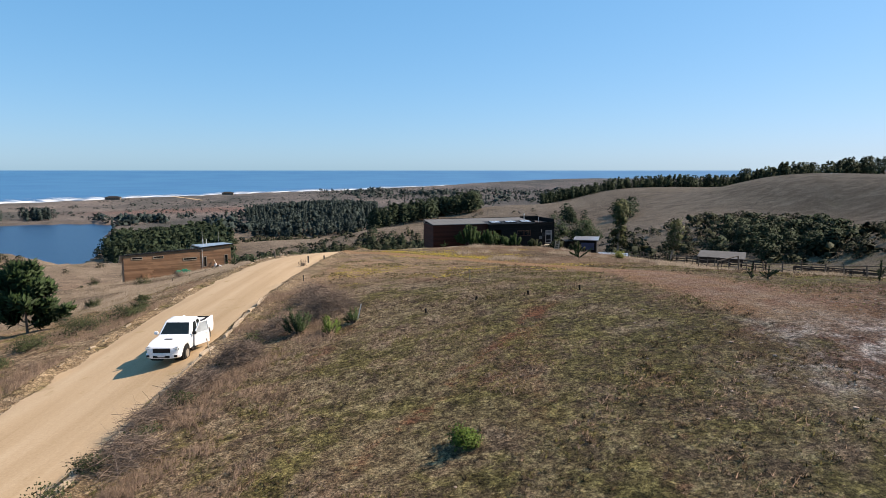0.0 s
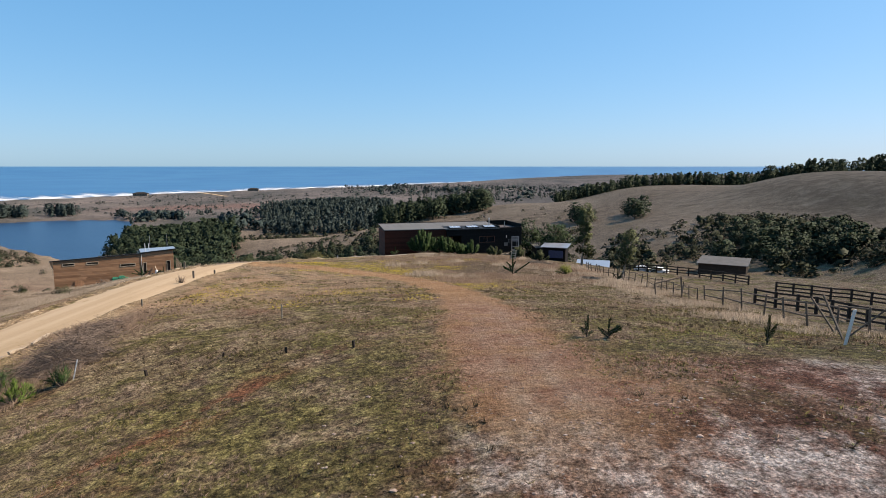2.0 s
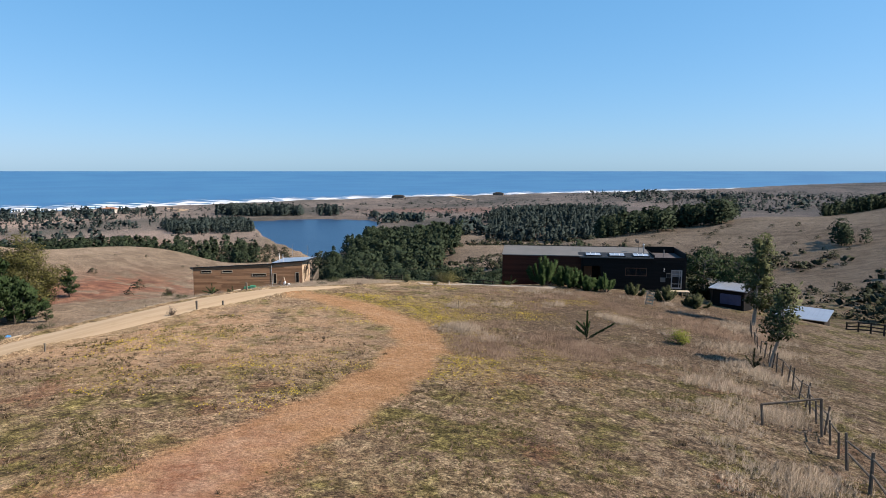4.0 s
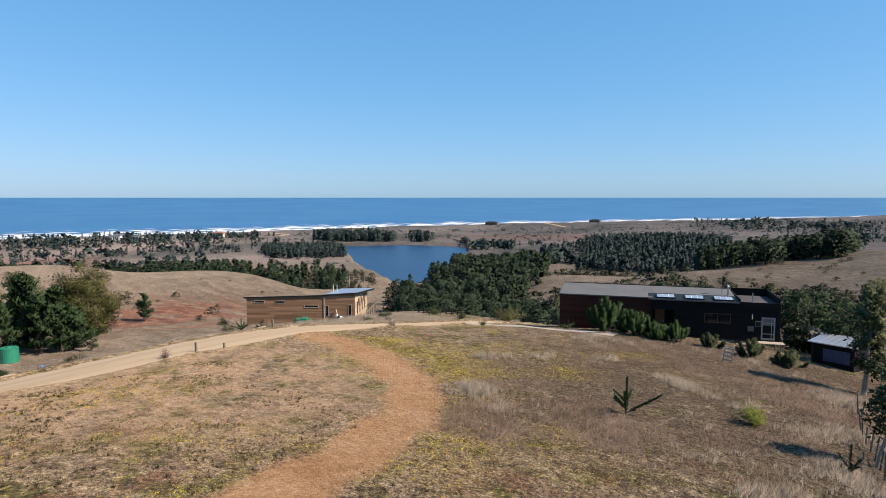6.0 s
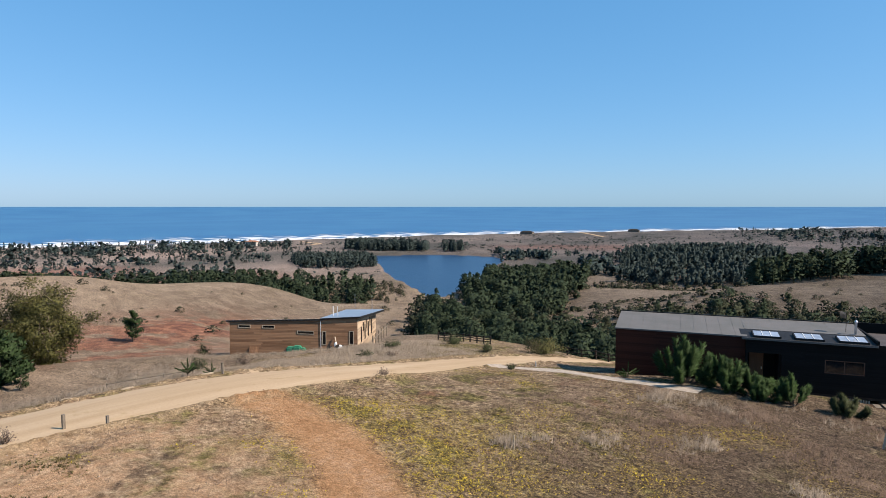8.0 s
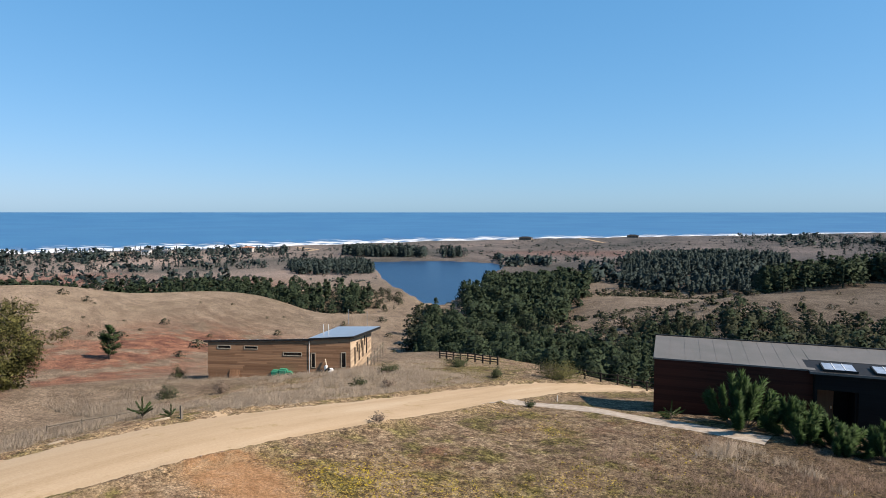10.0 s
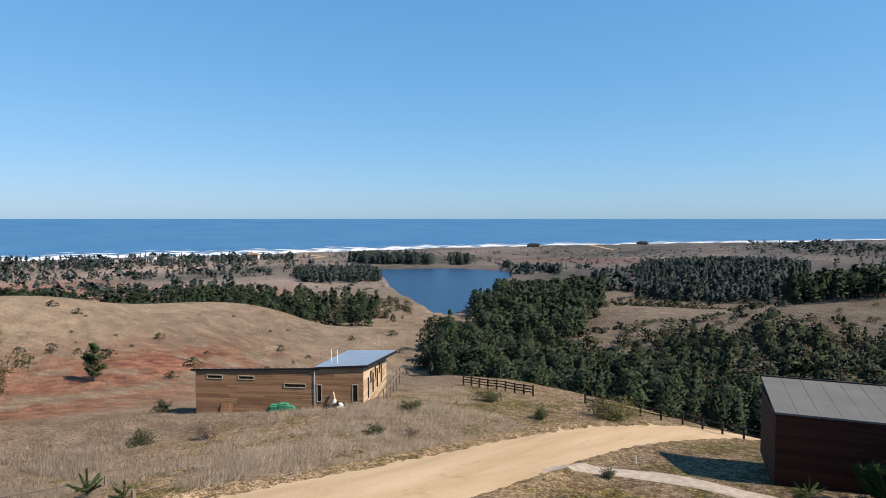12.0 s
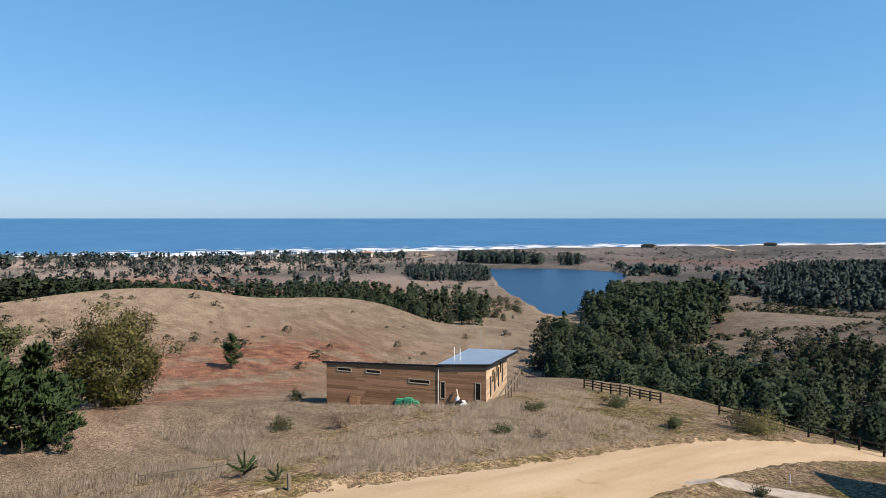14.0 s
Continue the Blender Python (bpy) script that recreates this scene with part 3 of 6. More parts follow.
# ---- dark house ----
def dark_house():
    rng = random.Random(4)
    h = thing("dark_house", "low house with red-brown and charred black board walls, grey roof", "house", pose(-1.23, 100.05, -1.67, 0, 0, 16.7) @ Matrix.Diagonal((1.037, 0.888, 1.024, 1)))
    lx, mid, dp = 20.9, 9.2, 6.5
    f = -0.55
    wall = part("wall_red", boxes((0, 0.15, 0.03, dp, -0.5, 3.55), (0.15, mid, 0.03, 0.18, -0.5, 3.55), (0.15, mid, dp - 0.15, dp, -0.5, 3.7)), red_wood, h, "red-brown stained board wall")
    cladding(wall, rng, mid, -0.4, 3.7, lambda x: 3.6, red_wood, m=pose(0, 0.02, 0))
    cladding(wall, rng, dp, -0.4, 3.7, lambda x: 3.6, red_wood, m=pose(0, dp, 0, 0, 0, -90))
    body = part("wall_black", boxes((mid, mid + 0.15, f + 0.03, dp, -0.05, 3.45), (mid + 2.3, lx, f + 0.03, f + 0.18, -0.05, 1.4), (mid + 2.3, lx, f + 0.03, f + 0.18, 2.36, 3.45), (mid + 2.3, 14.2, f + 0.03, f + 0.18, 1.4, 2.36), (16.6, 19.3, f + 0.03, f + 0.18, 1.4, 2.36), (20.5, lx, f + 0.03, f + 0.18, 1.4, 2.36), (mid + 0.15, mid + 2.3, f + 0.03, f + 0.18, 2.5, 3.45),
        (lx - 0.15, lx, f + 0.18, dp, -0.05, 3.45), (mid + 0.15, lx - 0.15, dp - 0.15, dp, -0.05, 3.45), (mid + 2.15, mid + 2.3, f + 0.18, f + 2.2, -0.05, 2.5), (mid + 0.15, mid + 2.3, f + 2.0, f + 2.15, -0.05, 2.5)), black_wood, h, "charred black board wall")
    holes = ((0.15, 2.3, -0.5, 2.5), (14.2 - mid, 16.6 - mid, 1.4, 2.36), (19.3 - mid, 20.55 - mid, -0.1, 2.2))
    cladding(body, rng, lx - mid, -0.1, 3.45, lambda x: 3.5, black_wood, holes, m=pose(mid, f + 0.02, 0))
    cladding(body, rng, dp - f, -0.1, 3.45, lambda x: 3.5, black_wood, m=pose(lx, f, 0, 0, 0, 90))
    part("floor_deck", boxes((mid, lx, f, dp, -0.25, -0.06), (0.15, mid, 0.2, dp - 0.15, -0.2, 0)), dark_wood, h)
    roof = bmesh.new()
    slab(roof, [(-0.08, -0.12, 3.62), (mid + 0.1, -0.12, 3.62), (mid + 0.1, dp + 0.1, 4.05), (-0.08, dp + 0.1, 4.05)], 0.10)
    slab(roof, [(mid + 0.1, 2.3, 3.80), (17.2, 2.3, 3.80), (17.2, dp + 0.1, 4.05), (mid + 0.1, dp + 0.1, 4.05)], 0.10)
    r = part("roof", roof, zinc, h, "pale grey metal sheet roof")
    for k in range(1, 18):
        x = k * 0.95
        y0 = -0.1 if x < mid else 2.32
        bm = bmesh.new()
        beam(bm, (x, y0, 3.615 + (y0 + 0.12) * 0.0647), (x, dp, 4.045), 0.03, 0.025)
        part("seam", bm, zinc, r)
    part("ridge_cap", boxes((-0.12, 17.2, dp + 0.02, dp + 0.16, 3.95, 4.12)), black_trim, h)
    part("gable_trim", boxes((-0.12, -0.085, -0.14, dp + 0.1, 3.45, 3.60)), black_trim, h)
    front = bmesh.new()
    slab(front, [(mid - 0.3, f - 0.15, 3.58), (17.3, f - 0.15, 3.58), (17.3, 2.3, 3.78), (mid - 0.3, 2.3, 3.78)], 0.12)
    part("front_roof", front, black_trim, h, "black felt roof")
    part("eave_trim", boxes((mid - 0.3, 17.3, f - 0.19, f - 0.152, 3.48, 3.62)), zinc, h)
    for x in (9.7, 12.4, 15.1):
        def sl(y):
            return 3.60 + (y - f) * 0.0702
        bm = bmesh.new()
        beam(bm, (x, f + 0.25, sl(f + 0.3) + 0.06), (x, f + 1.75, sl(f + 1.75) + 0.10), 0.08, 0.14)
        beam(bm, (x + 1.75, f + 0.25, sl(f + 0.3) + 0.06), (x + 1.75, f + 1.75, sl(f + 1.75) + 0.10), 0.08, 0.14)
        beam(bm, (x, f + 0.25, sl(f + 0.3) + 0.06), (x + 1.75, f + 0.25, sl(f + 0.3) + 0.06), 0.08, 0.14)
        beam(bm, (x, f + 1.75, sl(f + 1.75) + 0.10), (x + 1.75, f + 1.75, sl(f + 1.75) + 0.10), 0.08, 0.14)
        s = part("skylight", bm, black_trim, h, "roof light with a silvery glazed panel")
        bm = bmesh.new()
        slab(bm, [(x + 0.05, f + 0.3, sl(f + 0.3) + 0.12), (x + 1.7, f + 0.3, sl(f + 0.3) + 0.12), (x + 1.7, f + 1.7, sl(f + 1.7) + 0.16), (x + 0.05, f + 1.7, sl(f + 1.7) + 0.16)], 0.02)
        part("pane", bm, skylight_glass, s)
        bm = bmesh.new()
        for q in (0.6, 1.15):
            beam(bm, (x + q, f + 0.3, sl(f + 0.3) + 0.135), (x + q, f + 1.7, sl(f + 1.7) + 0.175), 0.04, 0.02)
        part("glazing_bar", bm, white_paint, s)
    # walled flat roof at the far end
    part("parapet", boxes((17.3, lx, f, f + 0.12, 3.45, 3.62), (lx - 0.12, lx, f + 0.12, dp, 3.45, 4.1), (17.3, lx - 0.12, dp - 0.12, dp, 3.45, 4.2), (17.3, 17.42, f + 0.12, dp - 0.12, 3.45, 3.9)), black_wood, h)
    part("flat_roof", boxes((17.42, lx - 0.12, f + 0.12, dp - 0.12, 3.3, 3.42)), plain("roof_felt", (0.05, 0.045, 0.045), (0.09, 0.08, 0.08), 0.8, 0.9), h)
    bm = bmesh.new()
    rod(bm, (16.6, 2.6, 3.7), (16.6, 2.6, 4.75), 0.09)
    rod(bm, (16.6, 2.6, 4.75), (16.6, 2.6, 4.9), 0.14, 0.05)
    part("chimney_flue", bm, steel, h, "steel stove flue with a cap")
    bm = bmesh.new()
    rod(bm, (18.7, 1.2, 3.4), (18.7, 1.2, 4.35), 0.05)
    part("vent_pipe", bm, steel, h)
    bm = bmesh.new()
    rod(bm, (16.1, 3.2, 3.9), (16.1, 3.2, 5.3), 0.02)
    bmesh.ops.create_cone(bm, cap_ends=False, segments=14, radius1=0.30, radius2=0.04, depth=0.12, matrix=pose(15.9, 3.1, 5.2, 60, 0, 40))
    part("dish_aerial", bm, black_trim, h)
    window(h, 14.2, 16.6, 1.4, 2.36, brown_paint, f + 0.05, (15.4,))
    d = part("glazed_door", boxes((19.3, 19.42, f - 0.02, f + 0.12, 0, 2.2), (20.38, 20.5, f - 0.02, f + 0.12, 0, 2.2), (19.42, 20.38, f - 0.02, f + 0.12, 2.08, 2.2), (19.42, 20.38, f - 0.02, f + 0.12, 0, 0.16), (19.42, 20.38, f, f + 0.1, 0.55, 0.62), (19.42, 20.38, f, f + 0.1, 1.62, 1.69), (20.16, 20.22, f, f + 0.1, 0.16, 2.08)), shaded_white, h, "white-framed glazed door")
    part("pane", boxes((19.42, 20.38, f + 0.04, f + 0.06, 0.16, 2.08)), glass_paint("hazy_glass", (0.12, 0.12, 0.12), 0.2), d)
    door = part("front_door", boxes((mid + 0.4, mid + 1.35, f + 1.9, f + 1.97, 0, 2.2)), plain("brown_door", (0.16, 0.075, 0.04), (0.22, 0.11, 0.06), 2, 0.6, stretch=(3, 1, 0.3)), h, "brown timber door in a dark porch")
    part("door_handle", boxes((mid + 1.2, mid + 1.26, f + 1.84, f + 1.9, 0.95, 1.12)), steel, door)
    for k, (x, z, w) in enumerate(((18.1, 0.78, 0.55), (18.75, 1.28, 0.5))):
        bx = part("meter_box", boxes((x, x + w, f - 0.14, f - 0.04, z, z + 0.52)), zinc, h, "small grey box on the wall")
        part("box_door", boxes((x + 0.04, x + w - 0.04, f - 0.155, f - 0.142, z + 0.04, z + 0.48)), black_trim if k else zinc, bx)
    bm = bmesh.new()
    for k in range(5):
        rod(bm, (18.45 + 0.06 * (k % 2), f - 0.05, 1.95 + 0.1 * k), (18.51 - 0.06 * (k % 2), f - 0.05, 2.05 + 0.1 * k), 0.025)
    part("wall_ornament", bm, white_paint, h, "white zigzag ornament")
    for k in range(9):
        x = mid + 0.4 + k * 1.38
        for y in (f + 0.3, dp - 0.4):
            bm = bmesh.new()
            rod(bm, (x, y, -1.3), (x, y, -0.24), 0.09)
            part("stilt", bm, grey_wood, h)
    bm = bmesh.new()
    for k in range(9):
        box(bm, 15.6 + k * 0.16, 15.69 + k * 0.16, f - 0.02, f + 0.02, -1.0, -0.3)
    part("skirting", bm, pale_wood, h, "pale upright slats under the floor")
    return h


dark_house()


def landing():
    s = thing("wooden_steps", "weathered plank steps and landing below the glazed door", "steps", pose(-1.23, 100.05, -1.67, 0, 0, 16.7) @ Matrix.Diagonal((1.037, 0.888, 1.024, 1)))
    f = -0.6
    for k in range(7):
        part("tread", boxes((19.0, 21.2, f - 1.35 + k * 0.18, f - 1.19 + k * 0.18, -0.16, -0.12)), pale_wood, s)
    for x in (19.1, 21.0):
        for y in (f - 1.2, f - 0.25):
            bm = bmesh.new()
            rod(bm, (x, y, -1.5), (x, y, -0.16), 0.06)
            part("post", bm, grey_wood, s)
    for k in range(8):
        part("tread", boxes((18.6 - k * 0.52, 19.0 - k * 0.52, f - 1.3, f - 0.3, -0.24 - k * 0.07, -0.20 - k * 0.07)), grey_wood, s)
    bm = bmesh.new()
    for y in (f - 1.25, f - 0.35):
        beam(bm, (19.0, y, -0.32), (14.8, y, -0.86), 0.06, 0.12)
    part("stringer", bm, grey_wood, s)


landing()


# ---- timber house below the road ----
def timber_house():
    rng = random.Random(9)
    h = thing("timber_house", "long unpainted timber house with a mono-pitch galvanised roof", "house", pose(-50.2, 96.6, -6.05, 0, 0, 31.0) @ Matrix.Diagonal((1.14, 0.64, 1.2, 1)))
    a, b, c = 10.2, 14.4, 16.0

    def top(x):
        return 2.95 + 0.62 * x / b
    front = bmesh.new()
    slab(front, [(0, 0.15, 2.95), (0.15, 0.15, 2.95), (0.15, 6, 1.65), (0, 6, 1.65)], 4.6)
    slab(front, [(0, 0.03, 2.95), (b, 0.03, 3.55), (b, 0.15, 3.55), (0, 0.15, 2.95)], 5.0)
    wall = part("front_wall", front, raw_wood, h, "weathered horizontal pine boards, darker in streaks")
    holes = ((1.0, 2.4, 2.28, 2.62), (3.75, 5.15, 2.28, 2.62), (7.7, 9.6, 1.75, 2.12), (10.5, 10.95, 0.7, 2.1), (13.5, 14.0, 0.75, 2.2))
    cladding(wall, rng, b, -1.45, 3.6, top, raw_wood, holes, pitch=0.15)
    cladding(wall, rng, 6, -1.45, 2.9, lambda x: 1.65 + 1.3 * x / 6, raw_wood, pitch=0.15, m=pose(0, 6, 0, 0, 0, -90))
    side = bmesh.new()
    slab(side, [(b - 0.15, 0.15, 3.55), (b, 0.15, 3.55), (b, c, 2.75), (b - 0.15, c, 2.75)], 3.6)
    slab(side, [(a, c - 0.15, 2.75), (b - 0.15, c - 0.15, 2.75), (b - 0.15, c, 2.75), (a, c, 2.75)], 3.4)
    slab(side, [(0.15, 5.85, 1.6), (a, 5.85, 1.6), (a, 6.0, 1.6), (0.15, 6.0, 1.6)], 3.0)
    slab(side, [(a, 6.0, 2.9), (a + 0.15, 6.0, 2.9), (a + 0.15, c, 2.65), (a, c, 2.65)], 3.0)
    sw = part("side_wall", side, bleached_wood, h, "sun-bleached pale pine boards")
    sh = []
    for k, y in enumerate((2.6, 4.2, 5.6, 7.2, 8.5, 10.0, 11.4)):
        tall = k % 2 == 0
        sh.append((y, y + 0.55, 0.75 if tall else 1.75, 2.35 if tall else 2.7))
    cladding(sw, rng, c, 0.0, 3.6, lambda x: 3.55 - 0.8 * x / c, bleached_wood, sh, pitch=0.15, m=pose(b, 0, 0, 0, 0, 90))
    for x0, x1, z0, z1 in holes:
        window(wall, x0, x1, z0, z1, pale_wood, -0.04, name="window" if x1 - x0 > 1 else "slit_door")
    for y0, y1, z0, z1 in sh:
        w = window(sw, y0, y1, z0, z1, dark_wood, -0.03)
        w.matrix_basis = pose(b, 0, 0, 0, 0, 90)
    roof = bmesh.new()
    slab(roof, [(-0.4, -0.16, 3.05), (a + 0.6, -0.16, 3.42), (a + 0.6, 6.4, 2.10), (-0.4, 6.4, 1.75)], 0.16)
    low = part("low_roof", roof, galv, h, "bluish galvanised roof over the long wing")
    roof = bmesh.new()
    slab(roof, [(a + 0.1, -0.22, 3.47), (b + 0.35, -0.22, 3.75), (b + 0.9, c + 1.2, 2.95), (a + 0.3, c + 1.2, 2.85)], 0.14)
    high = part("high_roof", roof, galv, h, "bluish galvanised roof over the deep wing")
    for k in range(1, 14):
        x = -0.35 + k * 0.78
        bm = bmesh.new()
        beam(bm, (x, -0.15, 3.075 + 0.37 * (x + 0.7) / (a + 1.3)), (x, 6.38, 1.77 + 0.35 * (x + 0.7) / (a + 1.3)), 0.05, 0.04)
        part("roof_rib", bm, galv, low)
    bm = bmesh.new()
    beam(bm, (-0.4, -0.19, 2.97), (a + 0.6, -0.19, 3.34), 0.05, 0.14)
    beam(bm, (a + 0.1, -0.25, 3.38), (b + 0.35, -0.25, 3.66), 0.05, 0.15)
    beam(bm, (b + 0.37, -0.22, 3.63), (b + 0.92, c + 1.2, 2.83), 0.05, 0.22)
    part("fascia", bm, black_trim, h)
    bm = bmesh.new()
    rod(bm, (a + 0.15, -0.12, -0.6), (a + 0.15, -0.12, 3.2), 0.035)
    part("downpipe", bm, white_paint, h, "white downpipe")
    for x, y, tall in ((11.0, 4.5, 0.75), (11.5, 4.6, 0.7), (12.0, 15.0, 1.3), (14.3, 13.5, 1.3)):
        bm = bmesh.new()
        rod(bm, (x, y, 3.3), (x, y, 3.6 + tall), 0.045 if tall < 1 else 0.025)
        part("roof_pipe", bm, white_paint if tall < 1 else steel, h)
    for k in range(7):
        for x in (b - 0.2, a + 0.6):
            bm = bmesh.new()
            rod(bm, (x, 1.5 + k * 2.3, -2.2), (x, 1.5 + k * 2.3, 0.0), 0.1)
            part("stilt", bm, grey_wood, h)
    return h


timber_house()


def house_clutter():
    """The loose things lying along the timber house."""
    m = pose(-50.2, 96.6, 0, 0, 0, 31.0) @ Matrix.Diagonal((1.14, 0.64, 1, 1))

    def stand(x, y, z=0.0, rz=0.0):
        p = m @ Vector((x, y, 0))
        return pose(p.x, p.y, height_at(p.x, p.y) + z, 0, 0, 31.0 + rz)
    mesh_green = plain("green_net", (0.02, 0.16, 0.09), (0.05, 0.28, 0.17), 4, 0.8)
    t = thing("green_bundle", "heap of folded green shade netting by the timber wall", "netting", stand(6.6, -1.0))
    for k, (x, w, z) in enumerate(((0, 0.9, 0.7), (0.85, 1.0, 0.85), (1.8, 0.6, 0.6))):
        part("fold", boxes((x, x + w, 0, 0.7, -0.2, z)), mesh_green, t, bevel=0.12)
    p = thing("plank_stack", "short planks leaning against the timber wall", "planks", stand(2.3, -0.6))
    for k in range(6):
        bm = bmesh.new()
        beam(bm, (k * 0.2, 0, -0.1), (k * 0.2 + 0.02, 0.35, 1.0), 0.16, 0.03)
        part("plank", bm, raw_wood, p)
    j = thing("scrap_heap", "heap of black plastic and pale scraps beside the wall", "scrap heap", stand(11.6, -1.0))
    rng = random.Random(2)
    for k in range(9):
        bm = bmesh.new()
        bmesh.ops.create_icosphere(bm, subdivisions=1, radius=rng.uniform(0.2, 0.42), matrix=pose(rng.uniform(0, 1.4), rng.uniform(-0.3, 0.4), rng.uniform(0.15, 0.6), 20 * k, 35 * k, 0) @ Matrix.Diagonal((1.3, 0.8, 0.8, 1)))
        part("bag", bm, white_paint if k % 3 == 0 else black_trim, j)
    bm = bmesh.new()
    beam(bm, (0.9, -0.1, 0.1), (0.4, 0.5, 1.5), 0.12, 0.05)
    part("board", bm, pale_wood, j)
    s = thing("timber_rail", "rough timber rail on posts under the raised side wall", "rail", stand(15.6, 4.0))
    for k in range(6):
        bm = bmesh.new()
        rod(bm, (0, k * 1.7, -0.6), (0, k * 1.7, 1.15), 0.07)
        part("post", bm, grey_wood, s)
    bm = bmesh.new()
    beam(bm, (0, 0, 0.6), (0, 8.6, 0.7), 0.06, 0.12)
    part("rail", bm, grey_wood, s)


house_clutter()


# ---- pickup ----
def pickup():
    car_white = plain("white_car_paint", (0.78, 0.78, 0.77), (0.82, 0.82, 0.81), 1, 0.22, 0, 0.0)
    tyre_mat = plain("tyre_rubber", (0.012, 0.012, 0.012), (0.03, 0.028, 0.025), 6, 0.85)
    rim_mat = plain("dusty_alloy", (0.30, 0.27, 0.23), (0.42, 0.38, 0.33), 8, 0.45, 0.5)
    cab_glass = plain("tinted_glass", (0.008, 0.011, 0.010), (0.014, 0.018, 0.016), 2, 0.25, 0, 0.0)
    lamp_mat = glass_paint("lamp_glass", (0.45, 0.46, 0.44), 0.08)
    gz = height_at(-14.96, 32.64) + 0.06
    t = thing("pickup_truck", "white double-cab pickup parked on the sandy road, one front door open", "pickup truck", pose(-14.96, 31.64, gz, 1.0, 0, 1.0))
    # the lower body in cross-sections from nose to tail, arched over the wheels
    def loft(rings, cap=True):
        bm = bmesh.new()
        rows = [[bm.verts.new(p) for p in ring] for ring in rings]
        for a, b in zip(rows, rows[1:]):
            for i in range(len(a)):
                bm.faces.new((a[i], a[(i + 1) % len(a)], b[(i + 1) % len(a)], b[i]))
        bm.faces.new(rows[0])
        bm.faces.new(rows[-1])
        return bm

    def smoothed(ob, degrees=32):
        me = ob.data
        me.polygons.foreach_set("use_smooth", np.full(len(me.polygons), True))
        me.set_sharp_from_angle(angle=radians(degrees))
        return ob
    rings = []
    for y in np.unique(np.round(np.r_[-0.98, -0.95, -0.88, -0.75, np.arange(-0.62, 0.63, 0.08), 0.8, 1.6, 2.4, np.arange(2.62, 3.9, 0.08), 4.1, 4.26, 4.32], 3)):
        half = float(np.interp(y, [-0.98, -0.95, -0.88, -0.7, -0.3, 0.0, 0.4, 0.9, 2.5, 3.25, 4.1, 4.32], [0.55, 0.68, 0.79, 0.87, 0.925, 0.945, 0.925, 0.90, 0.90, 0.935, 0.91, 0.87]))
        top = float(np.interp(y, [-0.98, -0.95, -0.88, -0.7, -0.3, 0.3, 0.75, 2.6, 4.32], [0.78, 0.88, 0.96, 1.02, 1.07, 1.12, 1.15, 1.19, 1.21]))
        low = 0.46 if 0.5 < y < 2.7 else 0.50
        for cy in (0.0, 3.25):
            if abs(y - cy) < 0.50:
                low = max(low, 0.40 + math.sqrt(0.25 - (y - cy) ** 2))
        low = min(low, top - 0.2)
        side = [(half * 0.96, low), (half, low + 0.5 * (top - low)), (half * 0.985, top - 0.12), (half * 0.93, top - 0.03), (half * 0.80, top), (half * 0.4, top + 0.025)]
        rings.append([(x, y, z) for x, z in side] + [(-x, y, z) for x, z in side[::-1]])
    body = smoothed(part("body", loft(rings), car_white, t, "white bodywork with dusty lower sills"))

    def rounded(y0, y1, half, z, r):
        out = []
        for cx, cy, a0 in ((half - r, y0 + r, -90), (half - r, y1 - r, 0), (-half + r, y1 - r, 90), (-half + r, y0 + r, 180)):
            out += [(cx + r * math.cos(radians(a0 + k * 30)), cy + r * math.sin(radians(a0 + k * 30)), z) for k in range(4)]
        return out
    low = [(-0.87, 0.72, 1.13), (0.87, 0.72, 1.13), (0.87, 2.62, 1.13), (-0.87, 2.62, 1.13)]
    up = [(-0.70, 1.38, 1.76), (0.70, 1.38, 1.76), (0.70, 2.38, 1.77), (-0.70, 2.38, 1.77)]
    c = smoothed(part("cab", loft([rounded(0.70, 2.64, 0.875, 1.11, 0.07), rounded(1.36, 2.40, 0.71, 1.74, 0.07), rounded(1.44, 2.34, 0.66, 1.79, 0.09), rounded(1.66, 2.2, 0.45, 1.815, 0.1)]), car_white, t))

    def pane(name, quad, push, holder, material=cab_glass):
        bm = bmesh.new()
        n = (Vector(quad[1]) - Vector(quad[0])).cross(Vector(quad[2]) - Vector(quad[1])).normalized()
        a = [bm.verts.new(Vector(q) + n * push) for q in quad]
        b = [bm.verts.new(Vector(q) + n * (push - 0.012)) for q in quad]
        bm.faces.new(a)
        bm.faces.new(b[::-1])
        for i in range(4):
            bm.faces.new((a[i], b[i], b[(i + 1) % 4], a[(i + 1) % 4]))
        return part(name, bm, material, holder)

    def lerp(p, q, k):
        return tuple(u + (v - u) * k for u, v in zip(p, q))
    pane("windscreen", [lerp(lerp(low[0], low[1], 0.06), lerp(up[0], up[1], 0.06), 0.1), lerp(lerp(low[0], low[1], 0.94), lerp(up[0], up[1], 0.94), 0.1), lerp(lerp(low[0], low[1], 0.92), lerp(up[0], up[1], 0.92), 0.9), lerp(lerp(low[0], low[1], 0.08), lerp(up[0], up[1], 0.08), 0.9)], 0.006, c)
    for s, (i, j) in ((1, (1, 2)), (-1, (3, 0))):
        for k0, k1 in ((0.16, 0.52), (0.58, 0.9)):
            ks = (k0, k1) if s > 0 else (1 - k1, 1 - k0)
            pane("side_window", [lerp(lerp(low[i], low[j], ks[0]), lerp(up[i], up[j], ks[0]), 0.12), lerp(lerp(low[i], low[j], ks[1]), lerp(up[i], up[j], ks[1]), 0.12), lerp(lerp(low[i], low[j], ks[1]), lerp(up[i], up[j], ks[1]), 0.86), lerp(lerp(low[i], low[j], ks[0]), lerp(up[i], up[j], ks[0]), 0.86)], 0.006, c)
